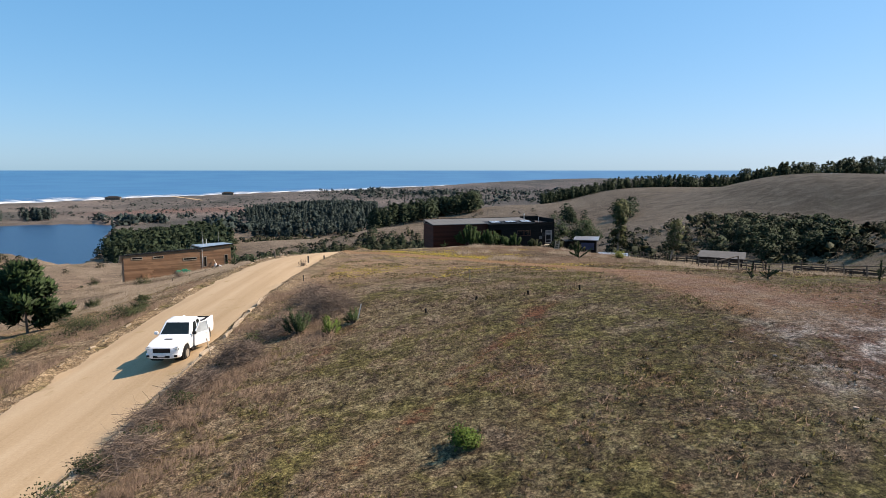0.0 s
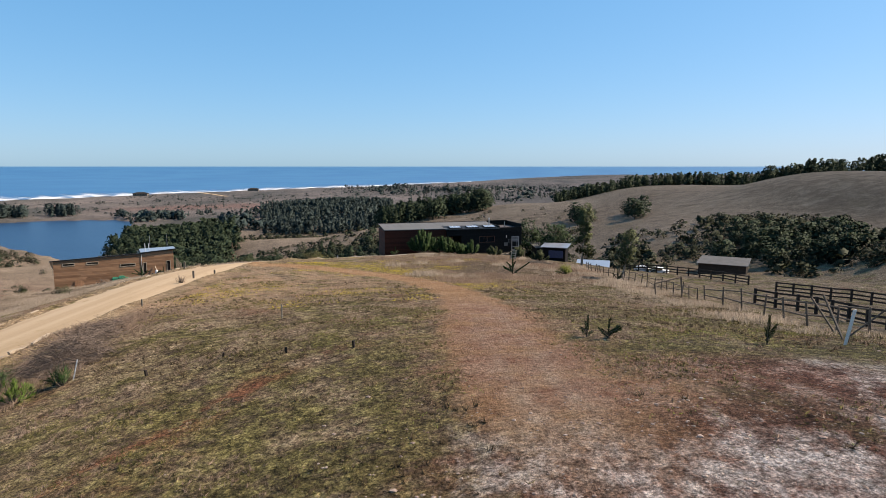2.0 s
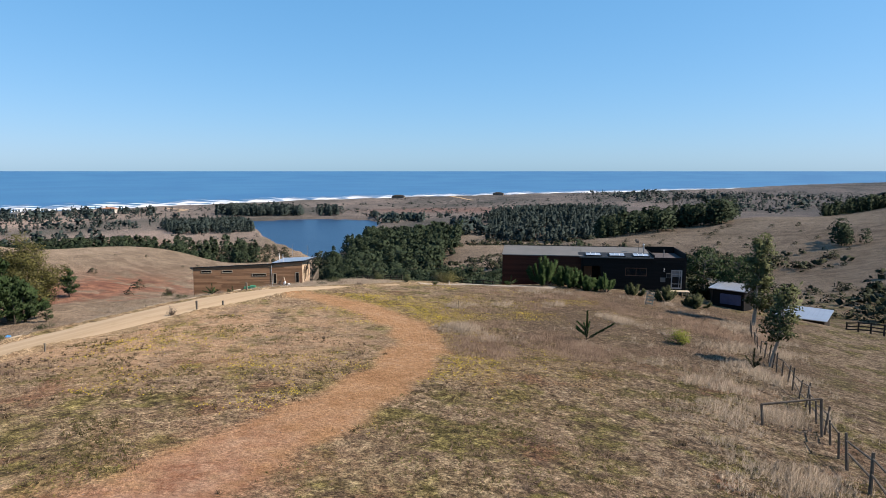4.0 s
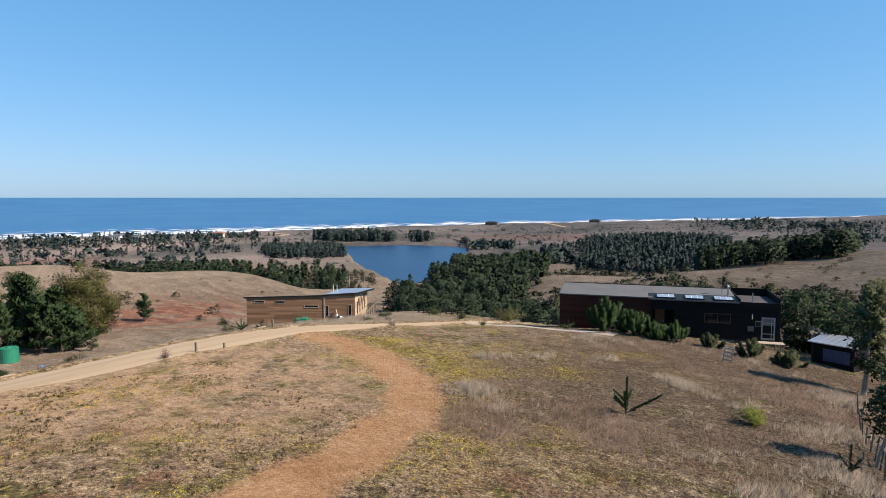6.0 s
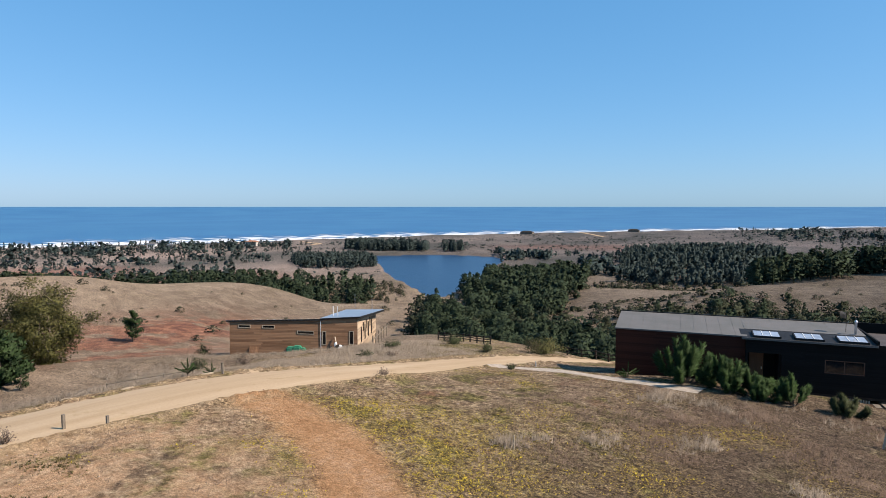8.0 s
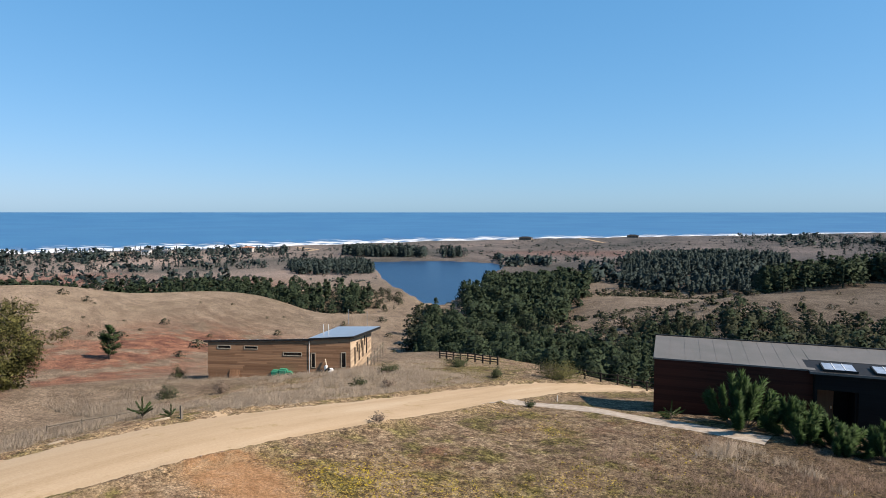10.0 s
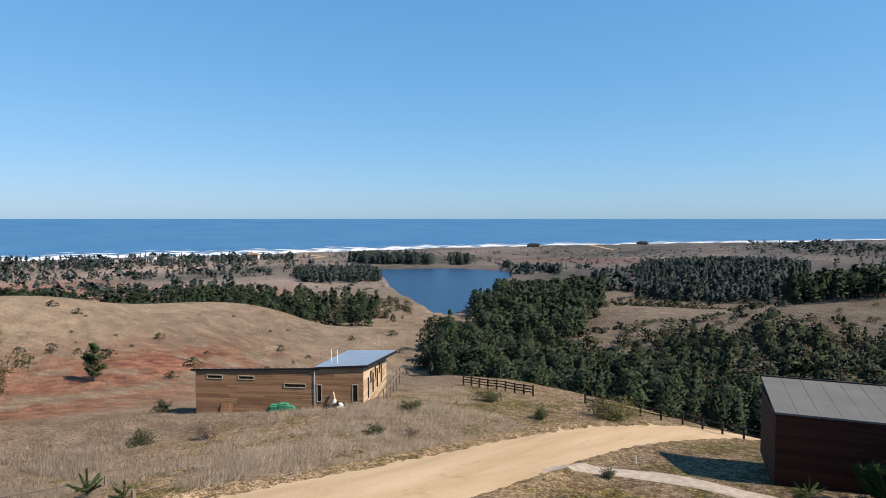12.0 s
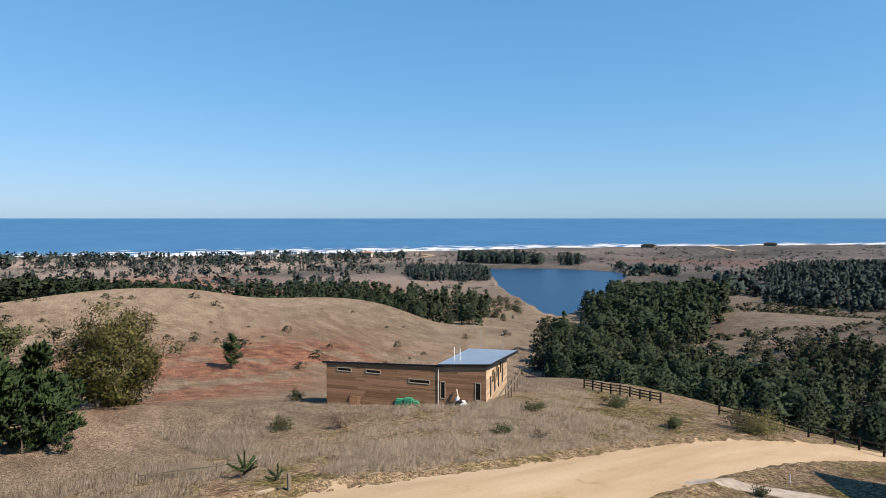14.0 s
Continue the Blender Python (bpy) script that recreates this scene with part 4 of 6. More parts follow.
    pane("rear_window", [lerp(low[2], low[3], 0.1), lerp(low[2], low[3], 0.9), lerp(up[2], up[3], 0.85), lerp(up[2], up[3], 0.15)], 0.006, c)
    part("bed_liner", boxes((-0.74, 0.74, 2.74, 4.2, 1.19, 1.228)), tyre_mat, t, "black liner of the open load bed")
    for n, q in (("bed_side", (-0.87, -0.76, 2.66, 4.3, 1.17, 1.36)), ("bed_side", (0.76, 0.87, 2.66, 4.3, 1.17, 1.36)), ("tailgate", (-0.76, 0.76, 4.2, 4.3, 1.17, 1.30)), ("bed_front", (-0.76, 0.76, 2.66, 2.74, 1.17, 1.34))):
        part(n, boxes(q), tyre_mat if n == "tailgate" else car_white, t, bevel=0.02)
    part("bonnet_scoop", boxes((-0.24, 0.24, -0.02, 0.35, 1.10, 1.175)), car_white, t, bevel=0.03)
    part("scoop_mouth", boxes((-0.19, 0.19, -0.034, -0.02, 1.12, 1.155)), black_trim, t)
    part("front_bumper", loft([[(-0.90, -0.62, z), (-0.90, -0.80, z), (-0.70, -0.98, z), (-0.35, -1.04, z), (0.35, -1.04, z), (0.70, -0.98, z), (0.90, -0.80, z), (0.90, -0.62, z)] for z in (0.40, 0.64)]), car_white, t, bevel=0.05)
    part("lower_grille", boxes((-0.42, 0.42, -1.055, -1.03, 0.44, 0.56)), black_trim, t)
    part("number_plate", boxes((-0.18, 0.18, -1.075, -1.057, 0.50, 0.61)), white_paint, t, "pale plate with an unreadable bar")
    bm = bmesh.new()
    slab(bm, [(-0.44, -0.99, 0.93), (0.44, -0.99, 0.93), (0.40, -0.80, 0.96), (-0.40, -0.80, 0.96)], 0.24)
    g = part("grille", bm, black_trim, t, "black radiator grille")
    part("grille_bar", boxes((-0.47, 0.47, -1.01, -0.97, 0.925, 0.96)), car_white, g)
    for s in (-1, 1):
        part("headlamp", boxes((s * 0.68 - 0.17, s * 0.68 + 0.17, -0.93, -0.62, 0.78, 0.985)), lamp_mat, t, bevel=0.06)
        part("fog_lamp", boxes((s * 0.70 - 0.08, s * 0.70 + 0.08, -1.00, -0.94, 0.47, 0.58)), black_trim, t)
        for cy in (0.0, 3.25):
            bm = bmesh.new()
            bmesh.ops.create_cone(bm, cap_ends=True, segments=24, radius1=0.47, radius2=0.47, depth=0.5, matrix=pose(s * 0.62, cy, 0.46, 0, 90, 0))
            part("wheel_well", bm, black_trim, t)
        part("mirror", boxes((s * 1.02 - 0.11, s * 1.02 + 0.11, 0.80, 0.92, 1.15, 1.32)), car_white if s < 0 else black_trim, t, bevel=0.03)
        part("sill", boxes((s * 0.90 - 0.05, s * 0.90 + 0.05, 0.6, 2.7, 0.36, 0.44)), black_trim, t)
    # the near-side front door stands open
    d = part("open_door", boxes((0.0, 1.05, -0.06, 0.0, -0.66, 0.02)), car_white, t, "open front door", bevel=0.02)
    d.matrix_basis = pose(0.93, 0.98, 1.12, 0, 0, 62)
    bm = bmesh.new()
    for p0, p1 in (((0.03, -0.03, 0.0), (0.42, 0.03, 0.56)), ((0.42, 0.03, 0.56), (0.98, 0.05, 0.56)), ((1.02, -0.03, 0.0), (0.98, 0.05, 0.56))):
        beam(bm, p0, p1, 0.05, 0.05)
    part("window_frame", bm, car_white, d)
    bm = bmesh.new()
    slab(bm, [(0.06, -0.028, 0.0), (1.0, -0.028, 0.0), (0.96, 0.045, 0.54), (0.44, 0.03, 0.54)], 0.004)
    part("door_glass", bm, glass_paint("pale_door_glass", (0.30, 0.33, 0.34), 0.05), d)
    part("door_handle", boxes((0.80, 0.95, -0.085, -0.06, -0.12, -0.08)), car_white, d)
    bm = bmesh.new()
    bmesh.ops.create_cone(bm, cap_ends=True, segments=28, radius1=0.385, radius2=0.385, depth=0.26, matrix=pose(0, 0, 0, 0, 90, 0))
    tyre = part("tyre", bm, tyre_mat, None, bevel=0.03)
    bm = bmesh.new()
    for k in range(6):
        beam(bm, (0, 0, 0), (0, 0.2 * math.cos(k * 1.047), 0.2 * math.sin(k * 1.047)), 0.06, 0.05)
    bmesh.ops.create_cone(bm, cap_ends=True, segments=20, radius1=0.23, radius2=0.21, depth=0.1, matrix=pose(0, 0, 0, 0, 90, 0))
    rim = part("rim", bm, rim_mat)
    for s in (-1, 1):
        for y in (0.0, 3.25):
            hub = new("wheel")
            hub.parent = t
            hub.matrix_basis = pose(s * 0.80, y, 0.385)
            link("tyre", tyre.data, hub)
            link("rim", rim.data, hub, "", pose(s * 0.1, 0, 0))
    bpy.data.objects.remove(tyre)
    bpy.data.objects.remove(rim)


pickup()


# ---- plants ----
class Heap:
    """Gathers many small pieces into one mesh."""
    def __init__(self):
        self.v, self.f, self.n = [], [], 0

    def add(self, verts, faces):
        self.v.append(np.asarray(verts, np.float32))
        self.f.append(np.asarray(faces, np.int32) + self.n)
        self.n += len(verts)

    def mesh(self, name, material):
        return mesh_of(name, np.vstack(self.v), np.vstack(self.f), material)


def turned(rng, k):
    """k random turns."""
    q = rng.normal(size=(k, 4))
    q /= np.linalg.norm(q, axis=1)[:, None]
    a, b, c, d = q.T
    return np.stack([1 - 2 * (c * c + d * d), 2 * (b * c - a * d), 2 * (b * d + a * c), 2 * (b * c + a * d), 1 - 2 * (b * b + d * d), 2 * (c * d - a * b), 2 * (b * d - a * c), 2 * (c * d + a * b), 1 - 2 * (b * b + c * c)], -1).reshape(k, 3, 3)


def leaf_tris(rng, centres, size, slim=0.45):
    """Bent leaf blades (two triangles each) at the centres, facing all ways."""
    k = len(centres)
    base = np.array([[-0.5, 0, 0], [0, slim / 2, 0.08], [0.5, 0, 0], [0, -slim / 2, 0.08]])
    s = size * rng.uniform(0.6, 1.35, (k, 1, 1))
    v = np.einsum("kij,nj->kni", turned(rng, k), base) * s + centres[:, None]
    i = np.arange(k)[:, None] * 4
    f = np.concatenate([i + np.array([0, 1, 2]), i + np.array([0, 2, 3])])
    return v.reshape(-1, 3), f


def needle_tris(rng, starts, ways, length, wide):
    """Flat tapering sprays from the starts along the ways."""
    k = len(starts)
    side = np.cross(ways, rng.normal(size=(k, 3)))
    side /= np.linalg.norm(side, axis=1)[:, None] + 1e-6
    ln = length * rng.uniform(0.6, 1.3, (k, 1))
    tip, mid = starts + ways * ln, starts + ways * ln * 0.5
    v = np.stack([starts, mid + side * wide / 2, tip, mid - side * wide / 2], 1)
    i = np.arange(k)[:, None] * 4
    return v.reshape(-1, 3), np.concatenate([i + np.array([0, 1, 2]), i + np.array([0, 2, 3])])


def limb(heap, a, b, r0, r1, sides=5):
    a, b = np.array(a, float), np.array(b, float)
    d = (b - a) / (np.linalg.norm(b - a) + 1e-9)
    u = np.cross(d, (0.3, 0.9, 0.2))
    u /= np.linalg.norm(u)
    w = np.cross(d, u)
    ang = np.linspace(0, 2 * np.pi, sides, endpoint=False)
    ring = np.cos(ang)[:, None] * u + np.sin(ang)[:, None] * w
    j = np.arange(sides)
    q = (j + 1) % sides
    heap.add(np.vstack([a + ring * r0, b + ring * r1]), np.vstack([np.stack([j, q, q + sides], -1), np.stack([j, q + sides, j + sides], -1)]))


bark = plain("bark", (0.07, 0.055, 0.042), (0.15, 0.12, 0.095), 3, 0.9, stretch=(1, 1, 0.3), bump=0.5, dist=0.03)
gum_bark = plain("gum_bark", (0.16, 0.12, 0.09), (0.34, 0.28, 0.22), 2, 0.8, stretch=(1, 1, 0.4))
pine_green = leafy("pine_needles", (0.012, 0.026, 0.010), (0.040, 0.070, 0.022))
gum_green = leafy("gum_leaves", (0.028, 0.042, 0.016), (0.115, 0.125, 0.050))
olive_green = leafy("olive_leaves", (0.031, 0.036, 0.011), (0.13, 0.12, 0.038))
cypress_green = leafy("cypress_sprays", (0.014, 0.034, 0.009), (0.045, 0.085, 0.022))
fresh_green = leafy("fresh_leaves", (0.036, 0.076, 0.010), (0.11, 0.16, 0.028))
scrub_green = leafy("scrub_leaves", (0.020, 0.030, 0.012), (0.070, 0.080, 0.032))
lime_green = leafy("lime_leaves", (0.080, 0.10, 0.014), (0.21, 0.22, 0.036))
twig_grey = leafy("dead_twigs", (0.075, 0.055, 0.042), (0.29, 0.22, 0.17), 0.9)
straw_paint = leafy("dry_grass", (0.18, 0.14, 0.10), (0.42, 0.35, 0.27), 0.9)
pink_straw = leafy("pinkish_dry_grass", (0.10, 0.067, 0.045), (0.32, 0.23, 0.17), 0.9)
weed_paint = leafy("low_weeds", (0.027, 0.027, 0.009), (0.15, 0.13, 0.044), 0.9)
yellow_paint = leafy("yellow_flowers", (0.34, 0.25, 0.016), (0.54, 0.42, 0.040), 0.8)


def gum_tree(x, y, tall, wide, seed, label, leaves=4200, leaf=0.30, lean=0.0, paint=None, bushy=False, low=0.18, name="gum_tree"):
    rng = np.random.default_rng(seed)
    t = thing(name, label, "tree", pose(x, y, height_at(x, y) - 0.1))
    wood, tips = Heap(), []
    trunk = [np.array([0, 0, 0.0])]
    n = 7
    for k in range(1, n + 1):
        trunk.append(np.array([lean * k / n + rng.normal() * 0.08, rng.normal() * 0.08, tall * 0.92 * k / n]))
    r = tall * (0.022 if not bushy else 0.03)
    for k in range(n):
        limb(wood, trunk[k], trunk[k + 1], r * (1 - k / (n + 0.5)), r * (1 - (k + 1) / (n + 0.5)), 7)
    for k in range(34 if not bushy else 30):
        u = rng.uniform(low, 0.98)
        p = trunk[int(u * n)] + (trunk[min(n, int(u * n) + 1)] - trunk[int(u * n)]) * (u * n % 1)
        a = rng.uniform(0, 2 * np.pi)
        reach = wide / 2 * (rng.uniform(0.45, 1.05)) * ((np.sin(np.pi * min(1, (u - low * 0.5) * 1.02)) ** 0.5) if bushy else (1.1 - 0.75 * u))
        q = p + np.array([np.cos(a) * reach, np.sin(a) * reach, tall * rng.uniform(0.0, 0.13)])
        limb(wood, p, q, r * 0.28, r * 0.07, 4)
        for m in range(3):
            s = p + (q - p) * rng.uniform(0.45, 1.0)
            e = s + rng.normal(size=3) * wide * 0.09
            limb(wood, s, e, r * 0.1, r * 0.04, 3)
            tips += [e] if bushy else [e, (e + s) / 2]
        tips.append(q)
    link("trunk", wood.mesh("trunk", gum_bark), t)
    tips = np.array(tips)
    which = rng.integers(0, len(tips), leaves)
    pick = tips[which] + rng.normal(size=(leaves, 3)) * wide * (0.06 if not bushy else 0.052) * np.array([1, 1, 0.75])
    pick[:, 2] = np.maximum(pick[:, 2], tall * low * 0.5)
    h = Heap()
    h.add(*leaf_tris(rng, pick, leaf))
    v = np.vstack(h.v)
    h.f = [faced(v, np.vstack(h.f), (0.2, -0.8, 0.5))]
    mass = h.mesh("crown", paint or gum_green)
    near = np.repeat(tips[which], 4, 0)
    axis = np.stack([v[:, 0] * 0, v[:, 1] * 0, np.full(len(v), tall * 0.45)], -1)
    link("crown", softened(mass, (v - near) / (wide * 0.07) + 1.2 * (v - axis) / (wide * 0.5) + rng.normal(size=v.shape) * 0.35), t)
    return t


def pine_tree(x, y, tall, wide, seed, label, sprays=2600, name="pine_tree", paint=None, category="tree"):
    rng = np.random.default_rng(seed)
    t = thing(name, label, category, pose(x, y, height_at(x, y) - 0.1))
    wood, starts, ways = Heap(), [], []
    limb(wood, (0, 0, 0), (0, 0, tall * 0.95), tall * 0.02, 0.02, 7)
    for k in range(int(26 + tall * 3)):
        u = rng.uniform(0.06, 0.97)
        a = rng.uniform(0, 2 * np.pi)
        reach = wide / 2 * (1.05 - u) ** 0.75 * rng.uniform(0.6, 1.15)
        p = np.array([0, 0, tall * u])
        q = p + np.array([np.cos(a), np.sin(a), 0.42]) * reach
        limb(wood, p, q, tall * 0.007, 0.01, 4)
        for s in np.linspace(0.25, 1, max(2, int(sprays / (26 + tall * 3) / 5))):
            for _ in range(5):
                starts.append(p + (q - p) * s + rng.normal(size=3) * 0.08 * wide * 0.3)
                ways.append(np.array([np.cos(a), np.sin(a), 0.75]) * 0.6 + rng.normal(size=3) * 0.55 + np.array([0, 0, 0.35]))
    starts, ways = np.array(starts), np.array(ways)
    ways /= np.linalg.norm(ways, axis=1)[:, None]
    link("trunk", wood.mesh("trunk", bark), t)
    h = Heap()
    v, f = needle_tris(rng, starts, ways, 0.07 * wide + 0.14, 0.022 * wide + 0.05)
    h.add(v, faced(v, f, (0.2, -0.8, 0.5)))
    out = (v - np.array([0, 0, tall * 0.4])) / np.array([wide, wide, tall])
    link("crown", softened(h.mesh("crown", paint or pine_green), np.repeat(ways, 4, 0) * 0.5 + out * 1.5 + rng.normal(size=v.shape) * 0.25), t)
    return t


def cypress(x, y, tall, wide, seed, label, sprays=2400, paint=None, name="cypress_shrub"):
    """A young cypress of steep feathery plumes."""
    rng = np.random.default_rng(seed)
    t = thing(name, label, "shrub", pose(x, y, height_at(x, y) - 0.05))
    wood, starts, ways = Heap(), [], []
    plumes = max(7, int(9 + wide * 5))
    for k in range(plumes):
        a = rng.uniform(0, 2 * np.pi)
        out = rng.uniform(0.0, 1.0) ** 0.7
        b = np.array([np.cos(a) * wide * 0.10 * out, np.sin(a) * wide * 0.10 * out, 0.0])
        e = np.array([np.cos(a) * wide * 0.5 * out, np.sin(a) * wide * 0.5 * out, tall * (0.98 - 0.5 * out ** 1.6) * rng.uniform(0.62, 1.18)])
        mid = (b + e) / 2 + np.array([np.cos(a), np.sin(a), -0.4]) * wide * 0.08 * out
        limb(wood, b, mid, 0.03, 0.02, 4)
        limb(wood, mid, e, 0.02, 0.006, 4)
        d = (e - b) / np.linalg.norm(e - b)
        for _ in range(3 * sprays // (2 * plumes)):
            s = rng.uniform(0.15, 1) ** 0.8
            base = (b + (mid - b) * s * 2) if s < 0.5 else (mid + (e - mid) * (s - 0.5) * 2)
            starts.append(base)
            side = rng.normal(size=3)
            side -= d * (side @ d)
            ways.append(d * 0.9 + side * 0.5)
    starts, ways = np.array(starts), np.array(ways)
    ways /= np.linalg.norm(ways, axis=1)[:, None]
    link("branchwork", wood.mesh("branchwork", bark), t)
    h = Heap()
    v, f = needle_tris(rng, starts, ways, 0.22 + 0.04 * wide, 0.017 + 0.006 * wide)
    h.add(v, faced(v, f, (0.2, -0.8, 0.5)))
    axis = np.array([0, 0, tall * 0.25])
    link("foliage", softened(h.mesh("foliage", paint or cypress_green), np.repeat(ways, 4, 0) * 0.6 + (v - axis) / wide + rng.normal(size=v.shape) * 0.25), t)
    return t


def sprig(x, y, tall, wide, seed, label, arms=4, paint=None, name="cypress_sapling", slant=None):
    """A young conifer: one upright leader and a few long slanting arms set with short sprays."""
    rng = np.random.default_rng(seed)
    t = thing(name, label, "sapling", pose(x, y, height_at(x, y) - 0.05))
    wood, starts, ways = Heap(), [], []
    stems = [((0, 0, 0), (0.03, 0, tall))]
    for k in range(arms):
        a, u = rng.uniform(0, 2 * np.pi), rng.uniform(0.08, 0.4)
        r = wide / 2 * rng.uniform(0.6, 1.0)
        stems.append(((0, 0, tall * u), (np.cos(a) * r, np.sin(a) * r, tall * (u + rng.uniform(0.12, 0.4)))))
    if slant:
        stems.append(((0, 0, 0.1), slant))
    for a, b in stems:
        a, b = np.array(a, float), np.array(b, float)
        limb(wood, a, b, 0.028, 0.008, 5)
        d = (b - a) / np.linalg.norm(b - a)
        for s in np.arange(0.1, 1.0, 0.05 / np.linalg.norm(b - a)):
            for _ in range(10):
                side = rng.normal(size=3)
                side -= d * (side @ d)
                starts.append(a + (b - a) * s)
                ways.append(d * 0.9 + side / np.linalg.norm(side) * 0.6 * (1.15 - 0.7 * s))
    link("stem", wood.mesh("stem", bark), t)
    h = Heap()
    starts, ways = np.array(starts), np.array(ways)
    h.add(*needle_tris(rng, starts, ways / np.linalg.norm(ways, axis=1)[:, None], 0.10 + 0.06 * tall, 0.012 + 0.008 * tall))
    link("foliage", h.mesh("foliage", paint or cypress_green), t)
    return t


def bush(x, y, wide, tall, seed, label, paint, leaves=900, leaf=0.09, name="bush", twigs=18, lift=0.0):
    rng = np.random.default_rng(seed)
    t = thing(name, label, "bush", pose(x, y, height_at(x, y) - 0.04))
    wood, tips = Heap(), []
    for k in range(twigs):
        a, u = rng.uniform(0, 2 * np.pi), rng.uniform(0.2, 1)
        e = np.array([np.cos(a) * wide / 2 * u, np.sin(a) * wide / 2 * u, tall * (lift + (1 - lift) * rng.uniform(0.35, 1.0) * (1.1 - 0.5 * u))])
        limb(wood, (rng.normal() * 0.05, rng.normal() * 0.05, 0), e, 0.012 + 0.012 * wide, 0.004, 3)
        tips += [e, e * 0.75, e * (0.55 + 0.2 * lift)]
    tips = np.array(tips)
    c = tips[rng.integers(0, len(tips), leaves)] + rng.normal(size=(leaves, 3)) * np.array([wide, wide, tall]) * 0.085
    c[:, 2] = np.maximum(c[:, 2], 0.02)
    link("branchwork", wood.mesh("branchwork", bark), t)
    h = Heap()
    v, f = leaf_tris(rng, c, leaf, 0.6)
    h.add(v, faced(v, f, (0.2, -0.8, 0.5)))
    link("foliage", softened(h.mesh("foliage", paint), v / np.array([wide, wide, tall]) + rng.normal(size=v.shape) * 0.2), t)
    return t


def brush_pile(x, y, wide, deep, tall, seed, label, sticks=240, m=0.0):
    rng = np.random.default_rng(seed)
    t = thing("brushwood_pile", label, "brushwood", pose(x, y, height_at(x, y), 0, 0, m))
    h = Heap()
    for k in range(sticks):
        c = np.array([rng.normal() * wide / 4, rng.normal() * deep / 4, 0])
        c[2] = tall * max(0.05, 1 - (2 * c[0] / wide) ** 2 - (2 * c[1] / deep) ** 2) * rng.uniform(0.1, 1)
        a = rng.uniform(0, 2 * np.pi)
        d = np.array([np.cos(a), np.sin(a), rng.normal() * 0.35]) * rng.uniform(0.3, 1.0) * min(wide, 1.6) * 0.5
        b = c + np.array([0, 0, rng.uniform(-0.05, 0.12)])
        limb(h, c - d, b, 0.008, 0.007, 3)
        limb(h, b, c + d + rng.normal(size=3) * 0.16, 0.007, 0.003, 3)
        for _ in range(2):
            e = c + d * rng.uniform(-0.7, 0.7)
            limb(h, e, e + rng.normal(size=3) * np.array([0.22, 0.22, 0.16]), 0.005, 0.002, 3)
    link("tangle", h.mesh("tangle", twig_grey), t)
    return t


def stake(x, y, tall, material, label, thick=0.06, lean=(0, 0), name="wooden_stake", group=""):
    z = height_at(x, y)
    bm = bmesh.new()
    v = beam(bm, (0, 0, -0.25), (lean[0], lean[1], tall), thick, thick * 0.8)
    ob = part(name, bm, material, None, "", bevel=0.008)
    ob.matrix_basis = pose(x, y, z)
    return tagged(ob, label, "stake", group)


# trees of their own
gum_tree(26.6, 91.8, 8.6, 3.4, 11, "tall slender gum tree with dark ragged foliage at the fence", 4200, 0.30, 0.3)
gum_tree(27.0, 72.0, 5.6, 2.6, 12, "young gum tree with sparse hanging leaves beside the rustic fence", 1700, 0.26, 0.7, low=0.34)
gum_tree(-67.6, 81.6, 8.8, 12.0, 13, "broad spreading gum tree in the hollow below the road", 30000, 0.30, 0.0, olive_green, True, name="spreading_gum_tree")
pine_tree(-93.5, 105.2, 5.6, 4.4, 14, "lone bushy pine on the bare slope", 2600)
pine_tree(-34.7, 49.9, 5.6, 6.6, 15, "dense young pine below the sandy road", 15000)
pine_tree(-56.8, 69.4, 8.6, 6.6, 16, "tall pine at the edge of the hollow", 6500)
pine_tree(-51.6, 71.1, 3.4, 2.2, 17, "small pine beside taller pines", 1300)
pine_tree(-49.1, 73.3, 2.2, 1.6, 18, "small pine on the grassy bank", 800)
pine_tree(-53.1, 65.5, 6.5, 4.6, 19, "bushy pine in the hollow", 2600)
gum_tree(-62.9, 71.7, 8.2, 5.5, 20, "gum tree standing behind the pines", 9000, 0.28, 0.2, gum_green, True)
pine_tree(-53.8, 69.9, 6.2, 5.8, 21, "bushy dark pine at the edge of the hollow", 6500)
pine_tree(-52.5, 72.7, 4.4, 4.8, 22, "low bushy pine at the edge of the hollow", 5000)
pine_tree(-57.8, 73.5, 6.6, 6.4, 23, "dense dark pine behind bushier pines", 6500)
# evergreens along the dark house
for k, (x, y, h, w) in enumerate(((4.7, 98.4, 3.4, 4.8), (7.7, 97.9, 2.7, 3.4), (9.8, 97.6, 2.2, 3.0), (11.9, 97.5, 2.2, 2.0), (14.8, 97.5, 1.5, 2.2), (18.4, 96.2, 1.7, 2.2), (21.4, 96.0, 1.5, 2.3))):
    cypress(x, y, h * 0.86, w * 1.15, 30 + k, "dark green bushy cypress in front of the dark house", int(1500 + 1900 * w), cypress_green if k < 4 else scrub_green)
sprig(0.5, 98.2, 1.2, 2.2, 40, "small spreading cypress by the driveway", 9)
gum_tree(25.4, 108.8, 5.6, 6.5, 41, "dark dense cypress behind the dark house", 5200, 0.30, 0, pine_green, True, low=0.05, name="cypress_tree")
gum_tree(21.4, 113.0, 6.2, 6.0, 42, "dark dense cypress behind the dark house", 4200, 0.34, 0, pine_green, True, low=0.05, name="cypress_tree")
